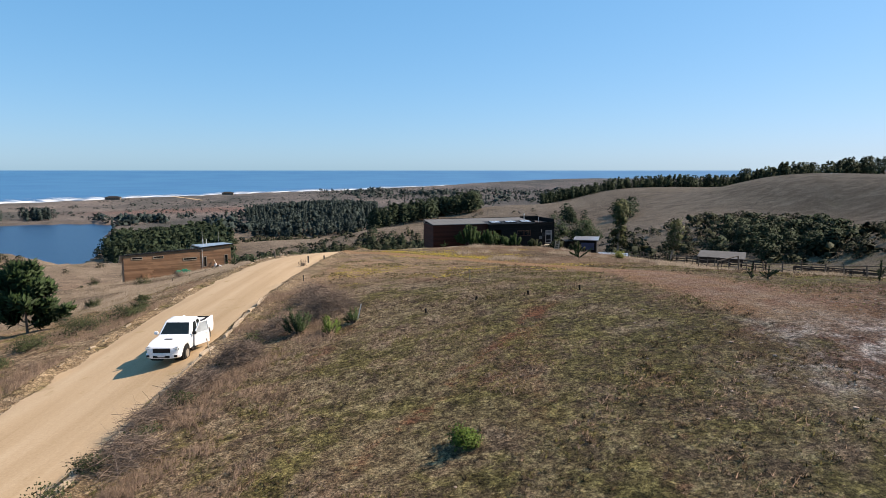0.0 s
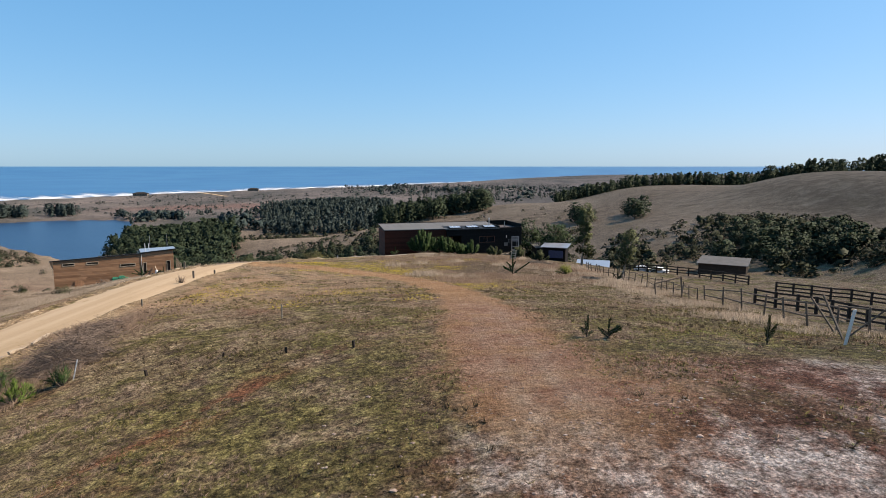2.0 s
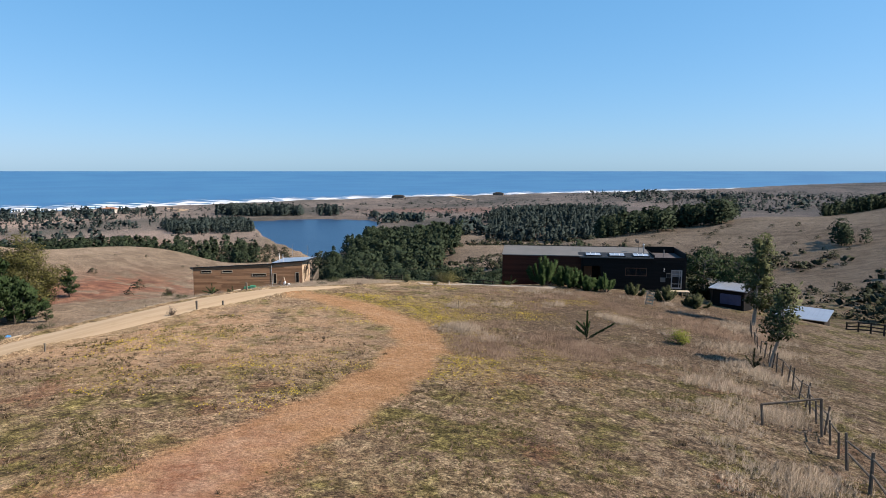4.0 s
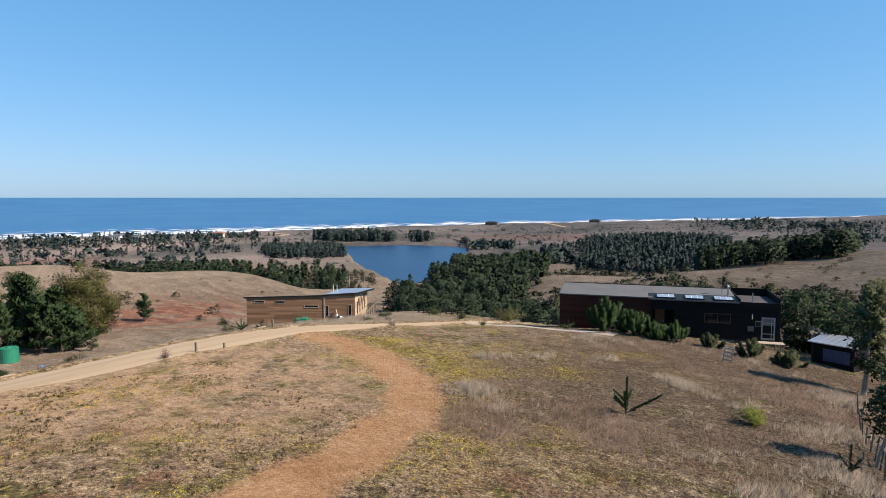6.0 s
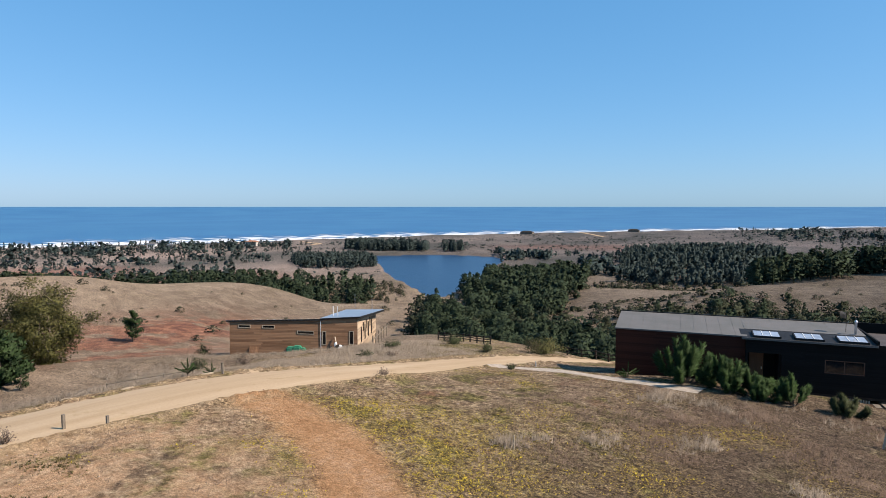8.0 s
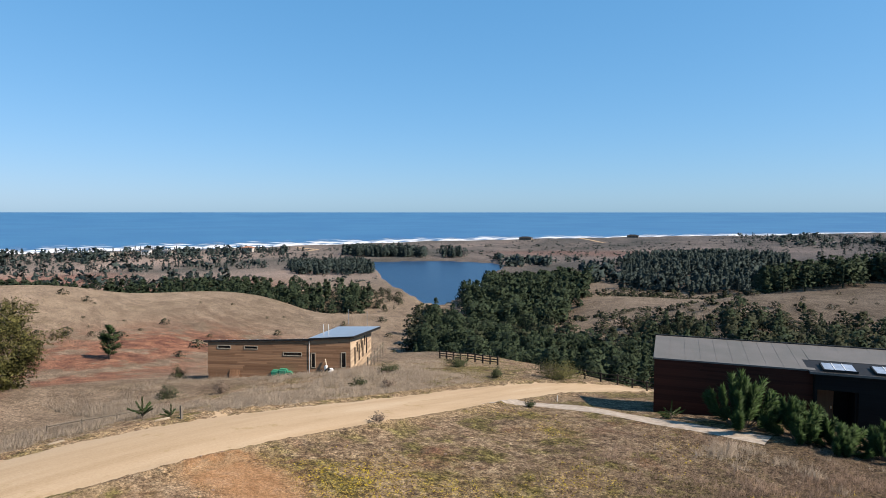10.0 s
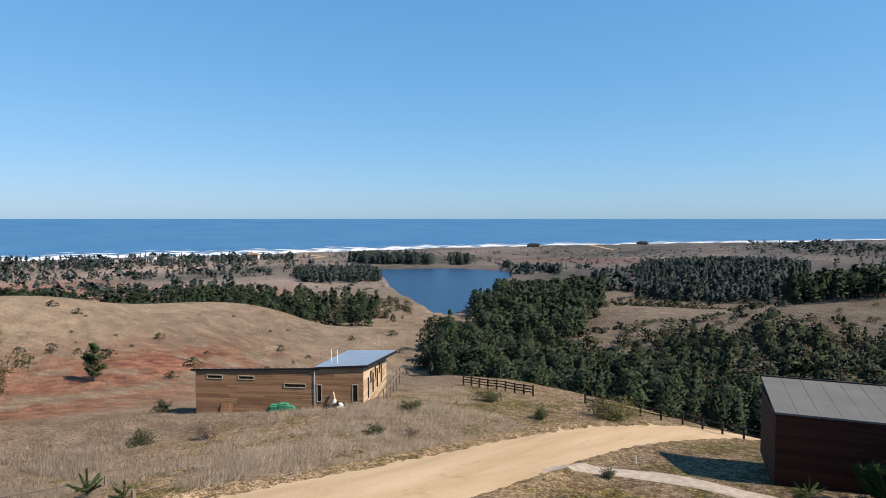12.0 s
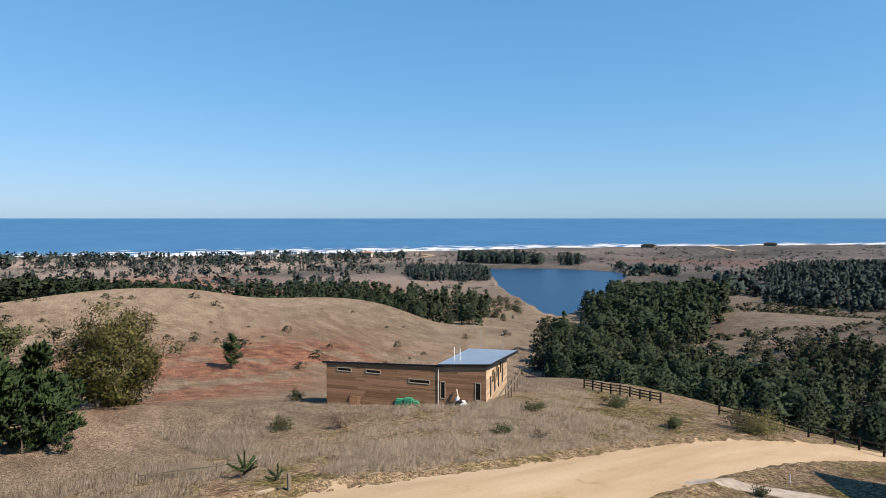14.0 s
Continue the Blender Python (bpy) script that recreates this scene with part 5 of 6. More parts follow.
# saplings in the meadow
sprig(15.6, 70.1, 2.0, 2.0, 50, "young cypress with a long slanting branch in dry grass", 6, slant=(1.7, 0.4, 1.25))
sprig(25.9, 69.3, 1.3, 0.9, 51, "small leaning sapling near the rustic fence", 3, scrub_green, slant=(0.4, -0.3, 0.9))
sprig(15.3, 30.6, 0.75, 0.6, 52, "small dark sapling on the green patch", 4, pine_green)
sprig(16.0, 30.3, 0.7, 1.1, 53, "bushier dark sapling on the green patch", 8, pine_green)
sprig(21.4, 29.9, 1.05, 0.6, 54, "thin sapling near the rustic fence", 3, scrub_green)
sprig(-26.3, 77.1, 1.35, 1.9, 55, "small spiky sapling on the road bank", 9)
sprig(-24.1, 77.8, 0.8, 1.2, 56, "low sapling on the road bank", 7)
cypress(-38.4, 66.7, 1.1, 1.7, 57, "low spreading sapling below the road", 320, scrub_green, name="cypress_sapling")
cypress(-6.3, 30.6, 0.9, 1.2, 58, "small bright sapling beside the brushwood", 420, fresh_green, name="cypress_sapling")
cypress(-5.2, 31.8, 0.7, 0.9, 59, "small dark sapling beside the brushwood", 300, name="cypress_sapling")
cypress(-8.1, 31.6, 1.5, 1.5, 60, "dark young pine standing among brushwood", 900, pine_green, name="pine_sapling")
# bushes
bush(-0.0, 16.1, 1.25, 0.75, 70, "round bright green bush on the rough grass", fresh_green, 1500, 0.085)
bush(21.4, 73.6, 1.9, 1.2, 71, "lime green bush in the dry grass", lime_green, 1300, 0.10)
bush(-8.1, 95.0, 0.9, 0.6, 72, "dark clump on the verge of the driveway", scrub_green, 500, 0.09)
bush(-11.5, 83.2, 1.1, 0.75, 73, "brown dried thistle beside the road", twig_grey, 260, 0.10, "thistle", 26)
bush(-14.3, 61.4, 0.9, 0.85, 74, "brown dried thistle beside the road", twig_grey, 240, 0.09, "thistle", 26)
bush(-23.1, 97.0, 1.5, 1.0, 75, "dry brown thistle across the road", twig_grey, 300, 0.11, "thistle", 30)
bush(-25.9, 96.0, 1.7, 0.9, 76, "low green bush on the road bank", scrub_green, 800, 0.11)
bush(-19.8, 109.1, 1.8, 1.3, 77, "low green bush by the rail fence", scrub_green, 900, 0.12)
bush(-16.0, 115.3, 5.0, 2.4, 78, "wide rounded bush by the rail fence", olive_green, 2600, 0.16, twigs=40)
bush(-27.2, 112.8, 3.0, 1.4, 79, "rounded bush near the timber house", scrub_green, 1300, 0.14)
bush(-30.3, 104.9, 2.4, 1.1, 80, "rounded bush near the timber house", scrub_green, 1000, 0.13)
bush(-54.5, 95.5, 2.2, 1.6, 81, "spiky dark shrub by the timber wall", scrub_green, 900, 0.14)
bush(-43.2, 87.9, 2.6, 1.3, 82, "dark bush at the foot of the bank", scrub_green, 1000, 0.13)
bush(-39.1, 90.9, 2.0, 1.4, 83, "brown bush at the foot of the bank", twig_grey, 800, 0.12)
for k, (x, y, w, h) in enumerate(((-27.3, 44.5, 5.0, 1.4), (-25.0, 47.2, 3.2, 1.2), (-28.8, 41.1, 3.4, 1.1), (-29.0, 37.3, 2.8, 0.9), (-25.3, 50.3, 1.8, 0.8), (-28.1, 56.3, 1.4, 0.7), (-38.1, 66.0, 1.8, 0.8), (-27.2, 34.2, 2.0, 0.7))):
    bush(x, y, w, h, 90 + k, "dark wiry shrub on the road's lower bank", scrub_green, int(600 + 300 * w), 0.12, "roadside_shrub")
for k, (x, y, w, h) in enumerate(((-12.0, 19.0, 1.6, 0.7), (-11.5, 21.2, 1.4, 0.6), (-11.3, 24.0, 1.5, 0.7), (-11.1, 28.9, 1.3, 0.6), (-10.5, 31.3, 1.4, 0.8), (-9.7, 34.2, 1.6, 0.7), (-12.4, 16.8, 1.8, 0.7))):
    bush(x, y, w, h, 110 + k, "dark low shrub along the road edge", scrub_green, 600, 0.09, "roadside_shrub")
# cut brushwood along the road
for k, (x, y, w, d, h, n, r) in enumerate(((-8.5, 38.9, 3.0, 3.8, 1.0, 620, 10), (-6.9, 35.1, 4.0, 3.4, 1.3, 950, 0), (-10.1, 28.5, 2.8, 2.6, 1.1, 620, 20), (-11.2, 25.8, 2.2, 2.8, 0.8, 420, 0), (-11.0, 19.4, 2.6, 2.6, 0.8, 460, 0), (-11.8, 22.8, 1.8, 2.4, 0.6, 300, 0), (-9.4, 41.9, 2.2, 2.4, 0.7, 280, 0), (-9.3, 32.4, 2.4, 2.2, 0.9, 420, 0))):
    brush_pile(x, y, w, d, h, 130 + k, "tangled pile of dead grey brushwood", n, r)
# stakes and stumps
for k, (x, y, h) in enumerate(((6.7, 31.2, 0.26), (4.0, 31.4, 0.24), (1.3, 31.9, 0.2), (-1.3, 31.0, 0.22))):
    stake(x, y, h, dark_wood, "short dark sawn-off stake in the grass", 0.10, (0.05 * (k % 3 - 1), 0.02), "stake_stump", "row of stake stumps")
stake(1.4, 39.5, 0.8, pale_wood, "thin pale marker stake in the meadow", 0.05)
stake(-14.2, 63.8, 0.75, grey_wood, "stout weathered post beside the road", 0.16, name="road_post")
stake(-12.8, 65.2, 0.4, grey_wood, "short weathered post beside the road", 0.14, name="road_post")
stake(-21.1, 76.8, 0.8, grey_wood, "weathered post across the road", 0.16, name="road_post")
stake(-11.8, 50.2, 0.5, grey_wood, "small post at the road edge", 0.09, name="road_post")
stake(3.1, 76.6, 0.7, pale_wood, "thin pale marker stake in yellow weeds", 0.05)
stake(-5.1, 32.2, 0.85, white_paint, "leaning white stake beside the brushwood", 0.05, (0.25, 0.1))
stake(-12.1, 30.0, 0.9, pale_wood, "leaning pale stake at the road edge", 0.05, (-0.3, 0.1))
stake(-8.3, 99.5, 0.5, white_paint, "short white peg by the driveway", 0.06)


# ---- fences and sheds ----
def span(path, step):
    p = np.array(path, float)
    d = np.r_[0, np.cumsum(np.hypot(*np.diff(p, axis=0).T))]
    s = np.linspace(0, d[-1], max(2, int(round(d[-1] / step)) + 1))
    return np.stack([np.interp(s, d, p[:, 0]), np.interp(s, d, p[:, 1])], -1)


def rail_fence(path, step, tall, rails, material, label, post=0.13, rail=0.13, name="rail_fence", seed=1, wild=0.0):
    rng = random.Random(seed)
    q = span(path, step)
    o = thing(name, label, "fence", pose(q[0][0], q[0][1], height_at(*q[0])))
    base = Vector((q[0][0], q[0][1], height_at(*q[0])))
    tops = []
    for x, y in q:
        g = Vector((x, y, height_at(x, y))) - base
        lean = Vector((rng.uniform(-wild, wild), rng.uniform(-wild, wild), 0))
        bm = bmesh.new()
        if wild:
            rod(bm, g - Vector((0, 0, 0.35)), g + lean + Vector((0, 0, tall * rng.uniform(0.85, 1.15))), post / 2, post / 2.4)
        else:
            beam(bm, g - Vector((0, 0, 0.35)), g + Vector((0, 0, tall)), post, post)
        part("post", bm, material, o)
        tops.append((g, lean))
    for (a, la), (b, lb) in zip(tops, tops[1:]):
        for k, r in enumerate(rails):
            if wild and rng.random() < 0.12:
                continue
            bm = bmesh.new()
            up0, up1 = Vector((0, 0, tall * r + rng.uniform(-wild, wild) * 0.6)), Vector((0, 0, tall * r + rng.uniform(-wild, wild) * 0.6))
            if wild:
                rod(bm, a + la * r + up0, b + lb * r + up1, rail / 2, rail / 2.6, 6)
            else:
                beam(bm, a + up0 + Vector((0, -post / 2 - 0.01, 0)), b + up1 + Vector((0, -post / 2 - 0.01, 0)), 0.04, rail)
            part("rail", bm, material, o)
    return o


rustic = plain("weathered_poles", (0.068, 0.052, 0.040), (0.16, 0.13, 0.10), 3, 0.9, stretch=(1, 1, 0.3))
rail_fence(((29.4, 36.8), (29.3, 46.9), (28.6, 53.9)), 2.3, 1.35, (0.45, 0.88), rustic, "rickety fence of weathered poles with crossed rails", 0.13, 0.09, "pole_fence", 3, 0.16)
rail_fence(((28.5, 55.2), (28.1, 62.4), (27.4, 68.7), (26.5, 76.8), (26.2, 86.6)), 1.5, 1.15, (0.4, 0.85), rustic, "rickety fence of weathered poles running downhill", 0.10, 0.07, "pole_fence", 4, 0.20)
rail_fence(((37.7, 42.0), (37.7, 49.3), (37.6, 56.7), (35.5, 61.0)), 2.0, 1.35, (0.3, 0.6, 0.92), dark_wood, "dark plank corral fence with three rails", 0.18, 0.15, "corral_fence", 5)
rail_fence(((52.2, 62.8), (49.9, 70.3), (46.0, 78.5)), 2.2, 1.3, (0.3, 0.6, 0.92), dark_wood, "dark plank corral fence with three rails", 0.17, 0.15, "corral_fence", 6)
rail_fence(((47.0, 87.5), (43.5, 96.2), (40.1, 103.3), (36.9, 111.0)), 2.2, 1.25, (0.3, 0.6, 0.92), dark_wood, "long dark plank fence across the paddock", 0.16, 0.14, "corral_fence", 7)
rail_fence(((-39.6, 125.8), (-30.9, 123.9), (-28.4, 123.2)), 1.5, 1.15, (0.35, 0.62, 0.9), dark_wood, "dark timber rail fence above the wooded valley", 0.15, 0.11, "rail_fence", 8)
rail_fence(((-22.1, 122.7), (-11.4, 121.1), (-2.8, 116.9)), 2.0, 1.05, (0.45, 0.9), dark_wood, "dark timber rail fence above the wooded valley", 0.15, 0.10, "rail_fence", 9)
rail_fence(((-32.9, 74.0), (-30.2, 76.9), (-28.8, 79.0)), 2.4, 0.55, (0.8,), grey_wood, "low broken rail lying on the bank", 0.08, 0.06, "low_rail", 10)


def leaning_board():
    z = height_at(24.6, 30.8)
    bm = bmesh.new()
    beam(bm, (0, 0, -0.1), (0.1, -0.25, 1.35), 0.15, 0.03)
    b = part("leaning_board", bm, white_paint, None)
    b.matrix_basis = pose(24.6, 30.8, z)
    tagged(b, "pale board leaning at the end of the pole fence", "board")
    for k, (x, y, dx, dy, h) in enumerate(((25.4, 32.0, -0.3, 1.2, 1.5), (26.2, 33.7, 1.2, -1.0, 1.5), (27.1, 35.3, -0.8, 0.9, 1.4))):
        stake(x, y, h, rustic, "loose pole propped against the fence", 0.08, (dx, dy), "propped_pole", "propped poles")


leaning_board()


def archway():
    """Bent pole frame at the fence."""
    z = height_at(27.6, 57.7)
    t = thing("pole_gateway", "crooked frame of dark poles beside the fence", "gateway", pose(27.6, 57.7, z))
    for a, b, r in (((-1.6, -0.6, -0.2), (-1.75, -0.5, 1.15), 0.07), ((-1.75, -0.5, 1.15), (0.5, 0.1, 1.55), 0.055), ((0.5, 0.1, 1.55), (0.62, 0.0, -0.2), 0.07)):
        bm = bmesh.new()
        rod(bm, a, b, r, r * 0.8)
        part("pole", bm, rustic, t)


archway()


def shed(name, label, m, wx, dy, hf, hb, wall_mat, roof_mat, over=0.35, open_front=False):
    s = thing(name, label, "shed", m)
    bm = bmesh.new()
    if open_front:
        slab(bm, [(0, 0, hf), (0.1, 0, hf), (0.1, dy, hb), (0, dy, hb)], hb + 0.6)
        slab(bm, [(wx - 0.1, 0, hf), (wx, 0, hf), (wx, dy, hb), (wx - 0.1, dy, hb)], hb + 0.6)
        slab(bm, [(0.1, dy - 0.1, hb), (wx - 0.1, dy - 0.1, hb), (wx - 0.1, dy, hb), (0.1, dy, hb)], hb + 0.6)
    else:
        slab(bm, [(0, 0, hf), (wx, 0, hf), (wx, dy, hb), (0, dy, hb)], max(hf, hb) + 0.6)
    part("wall", bm, wall_mat, s)
    bm = bmesh.new()
    slab(bm, [(-over, -over, hf + 0.12), (wx + over, -over, hf + 0.12), (wx + over, dy + over, hb + 0.12), (-over, dy + over, hb + 0.12)], 0.08)
    r = part("roof", bm, roof_mat, s)
    for k in range(1, int(wx / 0.5)):
        bm = bmesh.new()
        beam(bm, (k * 0.5, -over, hf + 0.14), (k * 0.5, dy + over, hb + 0.14), 0.04, 0.03)
        part("roof_rib", bm, roof_mat, r)
    for x in (0.0, wx):
        bm = bmesh.new()
        beam(bm, (x, -0.06, -0.5), (x, -0.06, hf), 0.12, 0.1)
        part("post", bm, dark_wood, s)
    return s


white_shed = shed("white_roofed_shed", "small dark shed with a white sheet roof beside the house", pose(22.7, 102.7, height_at(22.5, 102), 0, 0, -18), 3.4, 3.0, 1.75, 2.0, black_wood, galv)
part("blue_tarp", boxes((0.9, 3.1, -0.10, -0.06, 0.2, 1.35)), plain("blue_tarpaulin", (0.010, 0.022, 0.06), (0.02, 0.04, 0.10), 3, 0.5), white_shed, "dark blue tarpaulin over the front", bevel=0.01)
shed("blue_roofed_shed", "low dark shed with a bluish sheet roof behind the gum trees", pose(30.0, 113.8, height_at(32.4, 113.8) - 0.9, 0, 0, -14), 5.0, 5.0, 1.9, 2.3, dark_wood, galv)
shed("grey_annexe", "low annexe with a grey roof behind the dark house", pose(22.6, 109.8, height_at(23.4, 110.2), 0, 0, 10), 4.2, 3.0, 1.9, 2.3, dark_wood, zinc)
shed("paddock_shed", "large dark open-sided shed with a grey sheet roof in the paddock", pose(63.0, 146.9, height_at(66.5, 147.3), 0, 0, -28), 9.5, 8.0, 2.7, 3.3, dark_wood, plain("dull_roof_sheet", (0.06, 0.06, 0.056), (0.105, 0.10, 0.095), 0.7, 0.7), 0.5)


shed("hollow_shed", "low shed with a pale sheet roof among hollow trees", pose(-89.5, 83.6, height_at(-89.5, 83.6), 0, 0, 55), 4.0, 3.0, 1.9, 2.2, grey_wood, white_metal)


def far_car(x, y, rz, label, seed):
    t = thing("parked_car", label, "car", pose(x, y, height_at(x, y), 0, 0, rz))
    paint = plain("far_white_paint", (0.74, 0.74, 0.74), (0.8, 0.8, 0.8), 1, 0.3) if seed == 1 else bpy.data.materials["far_white_paint"]
    part("body", boxes((-0.85, 0.85, -2.1, 2.1, 0.35, 0.95)), paint, t, bevel=0.1)
    part("cabin", boxes((-0.75, 0.75, -1.0, 1.6, 0.93, 1.5)), paint, t, bevel=0.15)
    part("glazing", boxes((-0.77, 0.77, -0.9, 1.5, 1.05, 1.35)), dark_glass, t)
    for s in (-1, 1):
        for u in (-1.3, 1.3):
            bm = bmesh.new()
            bmesh.ops.create_cone(bm, cap_ends=True, segments=14, radius1=0.32, radius2=0.32, depth=0.2, matrix=pose(s * 0.78, u, 0.32, 0, 90, 0))
            part("wheel", bm, black_trim, t)


far_car(54.9, 149.0, 60, "white estate car parked in the paddock", 1)
far_car(52.0, 151.0, 75, "white car parked behind another in the paddock", 2)


def pallet():
    t = thing("slatted_pallet", "small slatted timber frame standing in the dry grass", "pallet", pose(16.9, 91.2, height_at(16.9, 91.2), 0, 8, 15))
    for x in (0, 0.62):
        part("upright", boxes((x, x + 0.09, -0.04, 0.04, -0.2, 1.35)), pale_wood, t)
    for k in range(4):
        part("slat", boxes((-0.04, 0.74, -0.07, -0.042, 0.15 + k * 0.32, 0.27 + k * 0.32)), pale_wood, t)


pallet()


def tank():
    t = thing("water_tank", "green plastic water tank below the road", "water tank", pose(-51.1, 65.5, height_at(-51.1, 65.5)))
    green = plain("green_plastic", (0.01, 0.16, 0.09), (0.02, 0.22, 0.13), 2, 0.45)
    bm = bmesh.new()
    bmesh.ops.create_cone(bm, cap_ends=True, segments=28, radius1=0.95, radius2=0.92, depth=1.7, matrix=pose(0, 0, 0.8))
    body = part("body", bm, green, t, bevel=0.06)
    bm = bmesh.new()
    bmesh.ops.create_cone(bm, cap_ends=True, segments=20, radius1=0.3, radius2=0.28, depth=0.12, matrix=pose(0, 0, 1.7))
    part("lid", bm, green, body)


tank()


def kerb():
    """The long pale earth-and-stone lip along the road's upper edge."""
    rng = np.random.default_rng(5)
    q = along(ROAD, 1.7)
    tang = np.gradient(q, axis=0)
    tang /= np.hypot(*tang.T)[:, None]
    pale = plain("pale_kerb_stone", (0.23, 0.18, 0.12), (0.35, 0.28, 0.20), 2, 0.9, bump=0.5, dist=0.03, each=0.3)
    shapes = []
    for k in range(6):
        bm = boxes((-0.5, -0.17, -0.5, 0.5, -0.5, 0.5), (-0.17, 0.17, -0.5, 0.5, -0.5, 0.5), (0.17, 0.5, -0.5, 0.5, -0.5, 0.5))
        bmesh.ops.remove_doubles(bm, verts=bm.verts, dist=0.001)
        for v in bm.verts:
            v.co += Vector((rng.normal() * 0.05, rng.normal() * 0.13, rng.normal() * 0.12))
        bmesh.ops.bevel(bm, geom=bm.edges[:], offset=0.08, segments=1, affect="EDGES", clamp_overlap=True)
        bmesh.ops.recalc_face_normals(bm, faces=bm.faces)
        me = bpy.data.meshes.new("kerb_stone")
        bm.to_mesh(me)
        bm.free()
        me.materials.append(pale)
        shapes.append(me)
    o = thing("road_kerb", "broken lip of pale stones and earth along the road edge", "kerb", pose(0, 0, 0), kind="structure")
    for s, lo, hi in ((1, 12, 44), (-1, 16, 96)):
        for (x, y), (tx, ty) in zip(q, tang):
            if not lo < y < hi or rng.random() < (0.12 if s > 0 else 0.55):
                continue
            half = float(np.interp(y, [a for a, _ in ROAD_HALF], [b for _, b in ROAD_HALF]))
            d = half + 0.2 + rng.normal() * 0.06
            px, py = x + ty * d * s, y - tx * d * s
            sz = rng.uniform(0.75, 1.05)
            link("kerb_stone", shapes[rng.integers(0, 6)], o, "", Matrix.LocRotScale((px, py, height_at(px, py) + 0.03), Euler((rng.normal() * 0.12, rng.normal() * 0.06, math.atan2(ty, tx) + rng.normal() * 0.05)), (1.75 * sz if s > 0 else 0.8 * sz, 0.22 * sz if s > 0 else 0.13 * sz, 0.26 * sz if s > 0 else 0.09 * sz)))


kerb()


def blue_bundle():
    x, y = -42.8, 65.3
    t = thing("blue_bundle", "crumpled bright blue plastic sheet beside the young pine", "plastic sheet", pose(x, y, height_at(x, y)))
    blue = plain("blue_plastic", (0.01, 0.16, 0.42), (0.03, 0.28, 0.6), 5, 0.4)
    for k, (a, b, r) in enumerate(((0, 0, 0.2), (0.18, 0.06, 0.15), (0.06, 0.18, 0.14))):
        bm = bmesh.new()
        bmesh.ops.create_icosphere(bm, subdivisions=2, radius=r, matrix=pose(a, b, r * 0.6, 30 * k, 20, 0) @ Matrix.Diagonal((1.2, 0.9, 0.7, 1)))
        for v in bm.verts:
            v.co *= 1 + 0.18 * math.sin(17 * v.co.x + 9 * v.co.z)
        part("fold", bm, blue, t)


blue_bundle()


# ---- distance ----
def crown_template(rng, kind):
    """A tree of unit height as triangles: a stem, and clumps that give a ragged outline with gaps."""
    h = Heap()
    limb(h, (0, 0, 0), (0, 0, 0.8), 0.02, 0.008, 4)
    pts = []
    n = {"pine": 130, "round": 190, "scrub": 110, "dot": 14, "fir": 46, "dense": 340, "spire": 260}[kind]
    for k in range(n):
        a = rng.uniform(0, 2 * np.pi)
        if kind in ("pine", "fir", "spire"):
            u = rng.uniform(0.10, 1.0) ** 0.9
            r = 0.23 * (1.06 - u) ** 0.75 * rng.uniform(0.35, 1.15)
        elif kind in ("round", "dense"):
            u = rng.uniform(0.15, 1.0)
            r = 0.34 * np.sqrt(max(0.02, np.sin(np.pi * (u * 0.86 + 0.1)))) * rng.uniform(0.3, 1.12)
        else:
            u = rng.uniform(0.03, 1.0) ** 0.8
            r = 0.75 * np.sqrt(max(0.02, 1 - u * u)) * rng.uniform(0.2, 1.05)
        pts.append((np.cos(a) * r, np.sin(a) * r, u))
    size = {"pine": 0.105, "round": 0.105, "scrub": 0.175, "dot": 0.5, "fir": 0.19, "dense": 0.076, "spire": 0.08}[kind]
    v, f = leaf_tris(rng, np.array(pts), size, 0.8)
    h.add(v, f)
    v, f = np.vstack(h.v), np.vstack(h.f)
    core = np.stack([v[:, 0] * 0, v[:, 1] * 0, np.clip(v[:, 2] * 0.75, 0, 0.7)], -1)
    return v, f, v - core + rng.normal(size=v.shape) * 0.06


trng = np.random.default_rng(77)
TEMPLATES = {k: [crown_template(trng, k) for _ in range(7)] for k in ("pine", "round", "scrub", "dot", "fir", "dense", "spire")}


def spot(az, r):
    u = np.radians(az)
    return 5 - r * np.sin(u), 40 + r * np.cos(u)


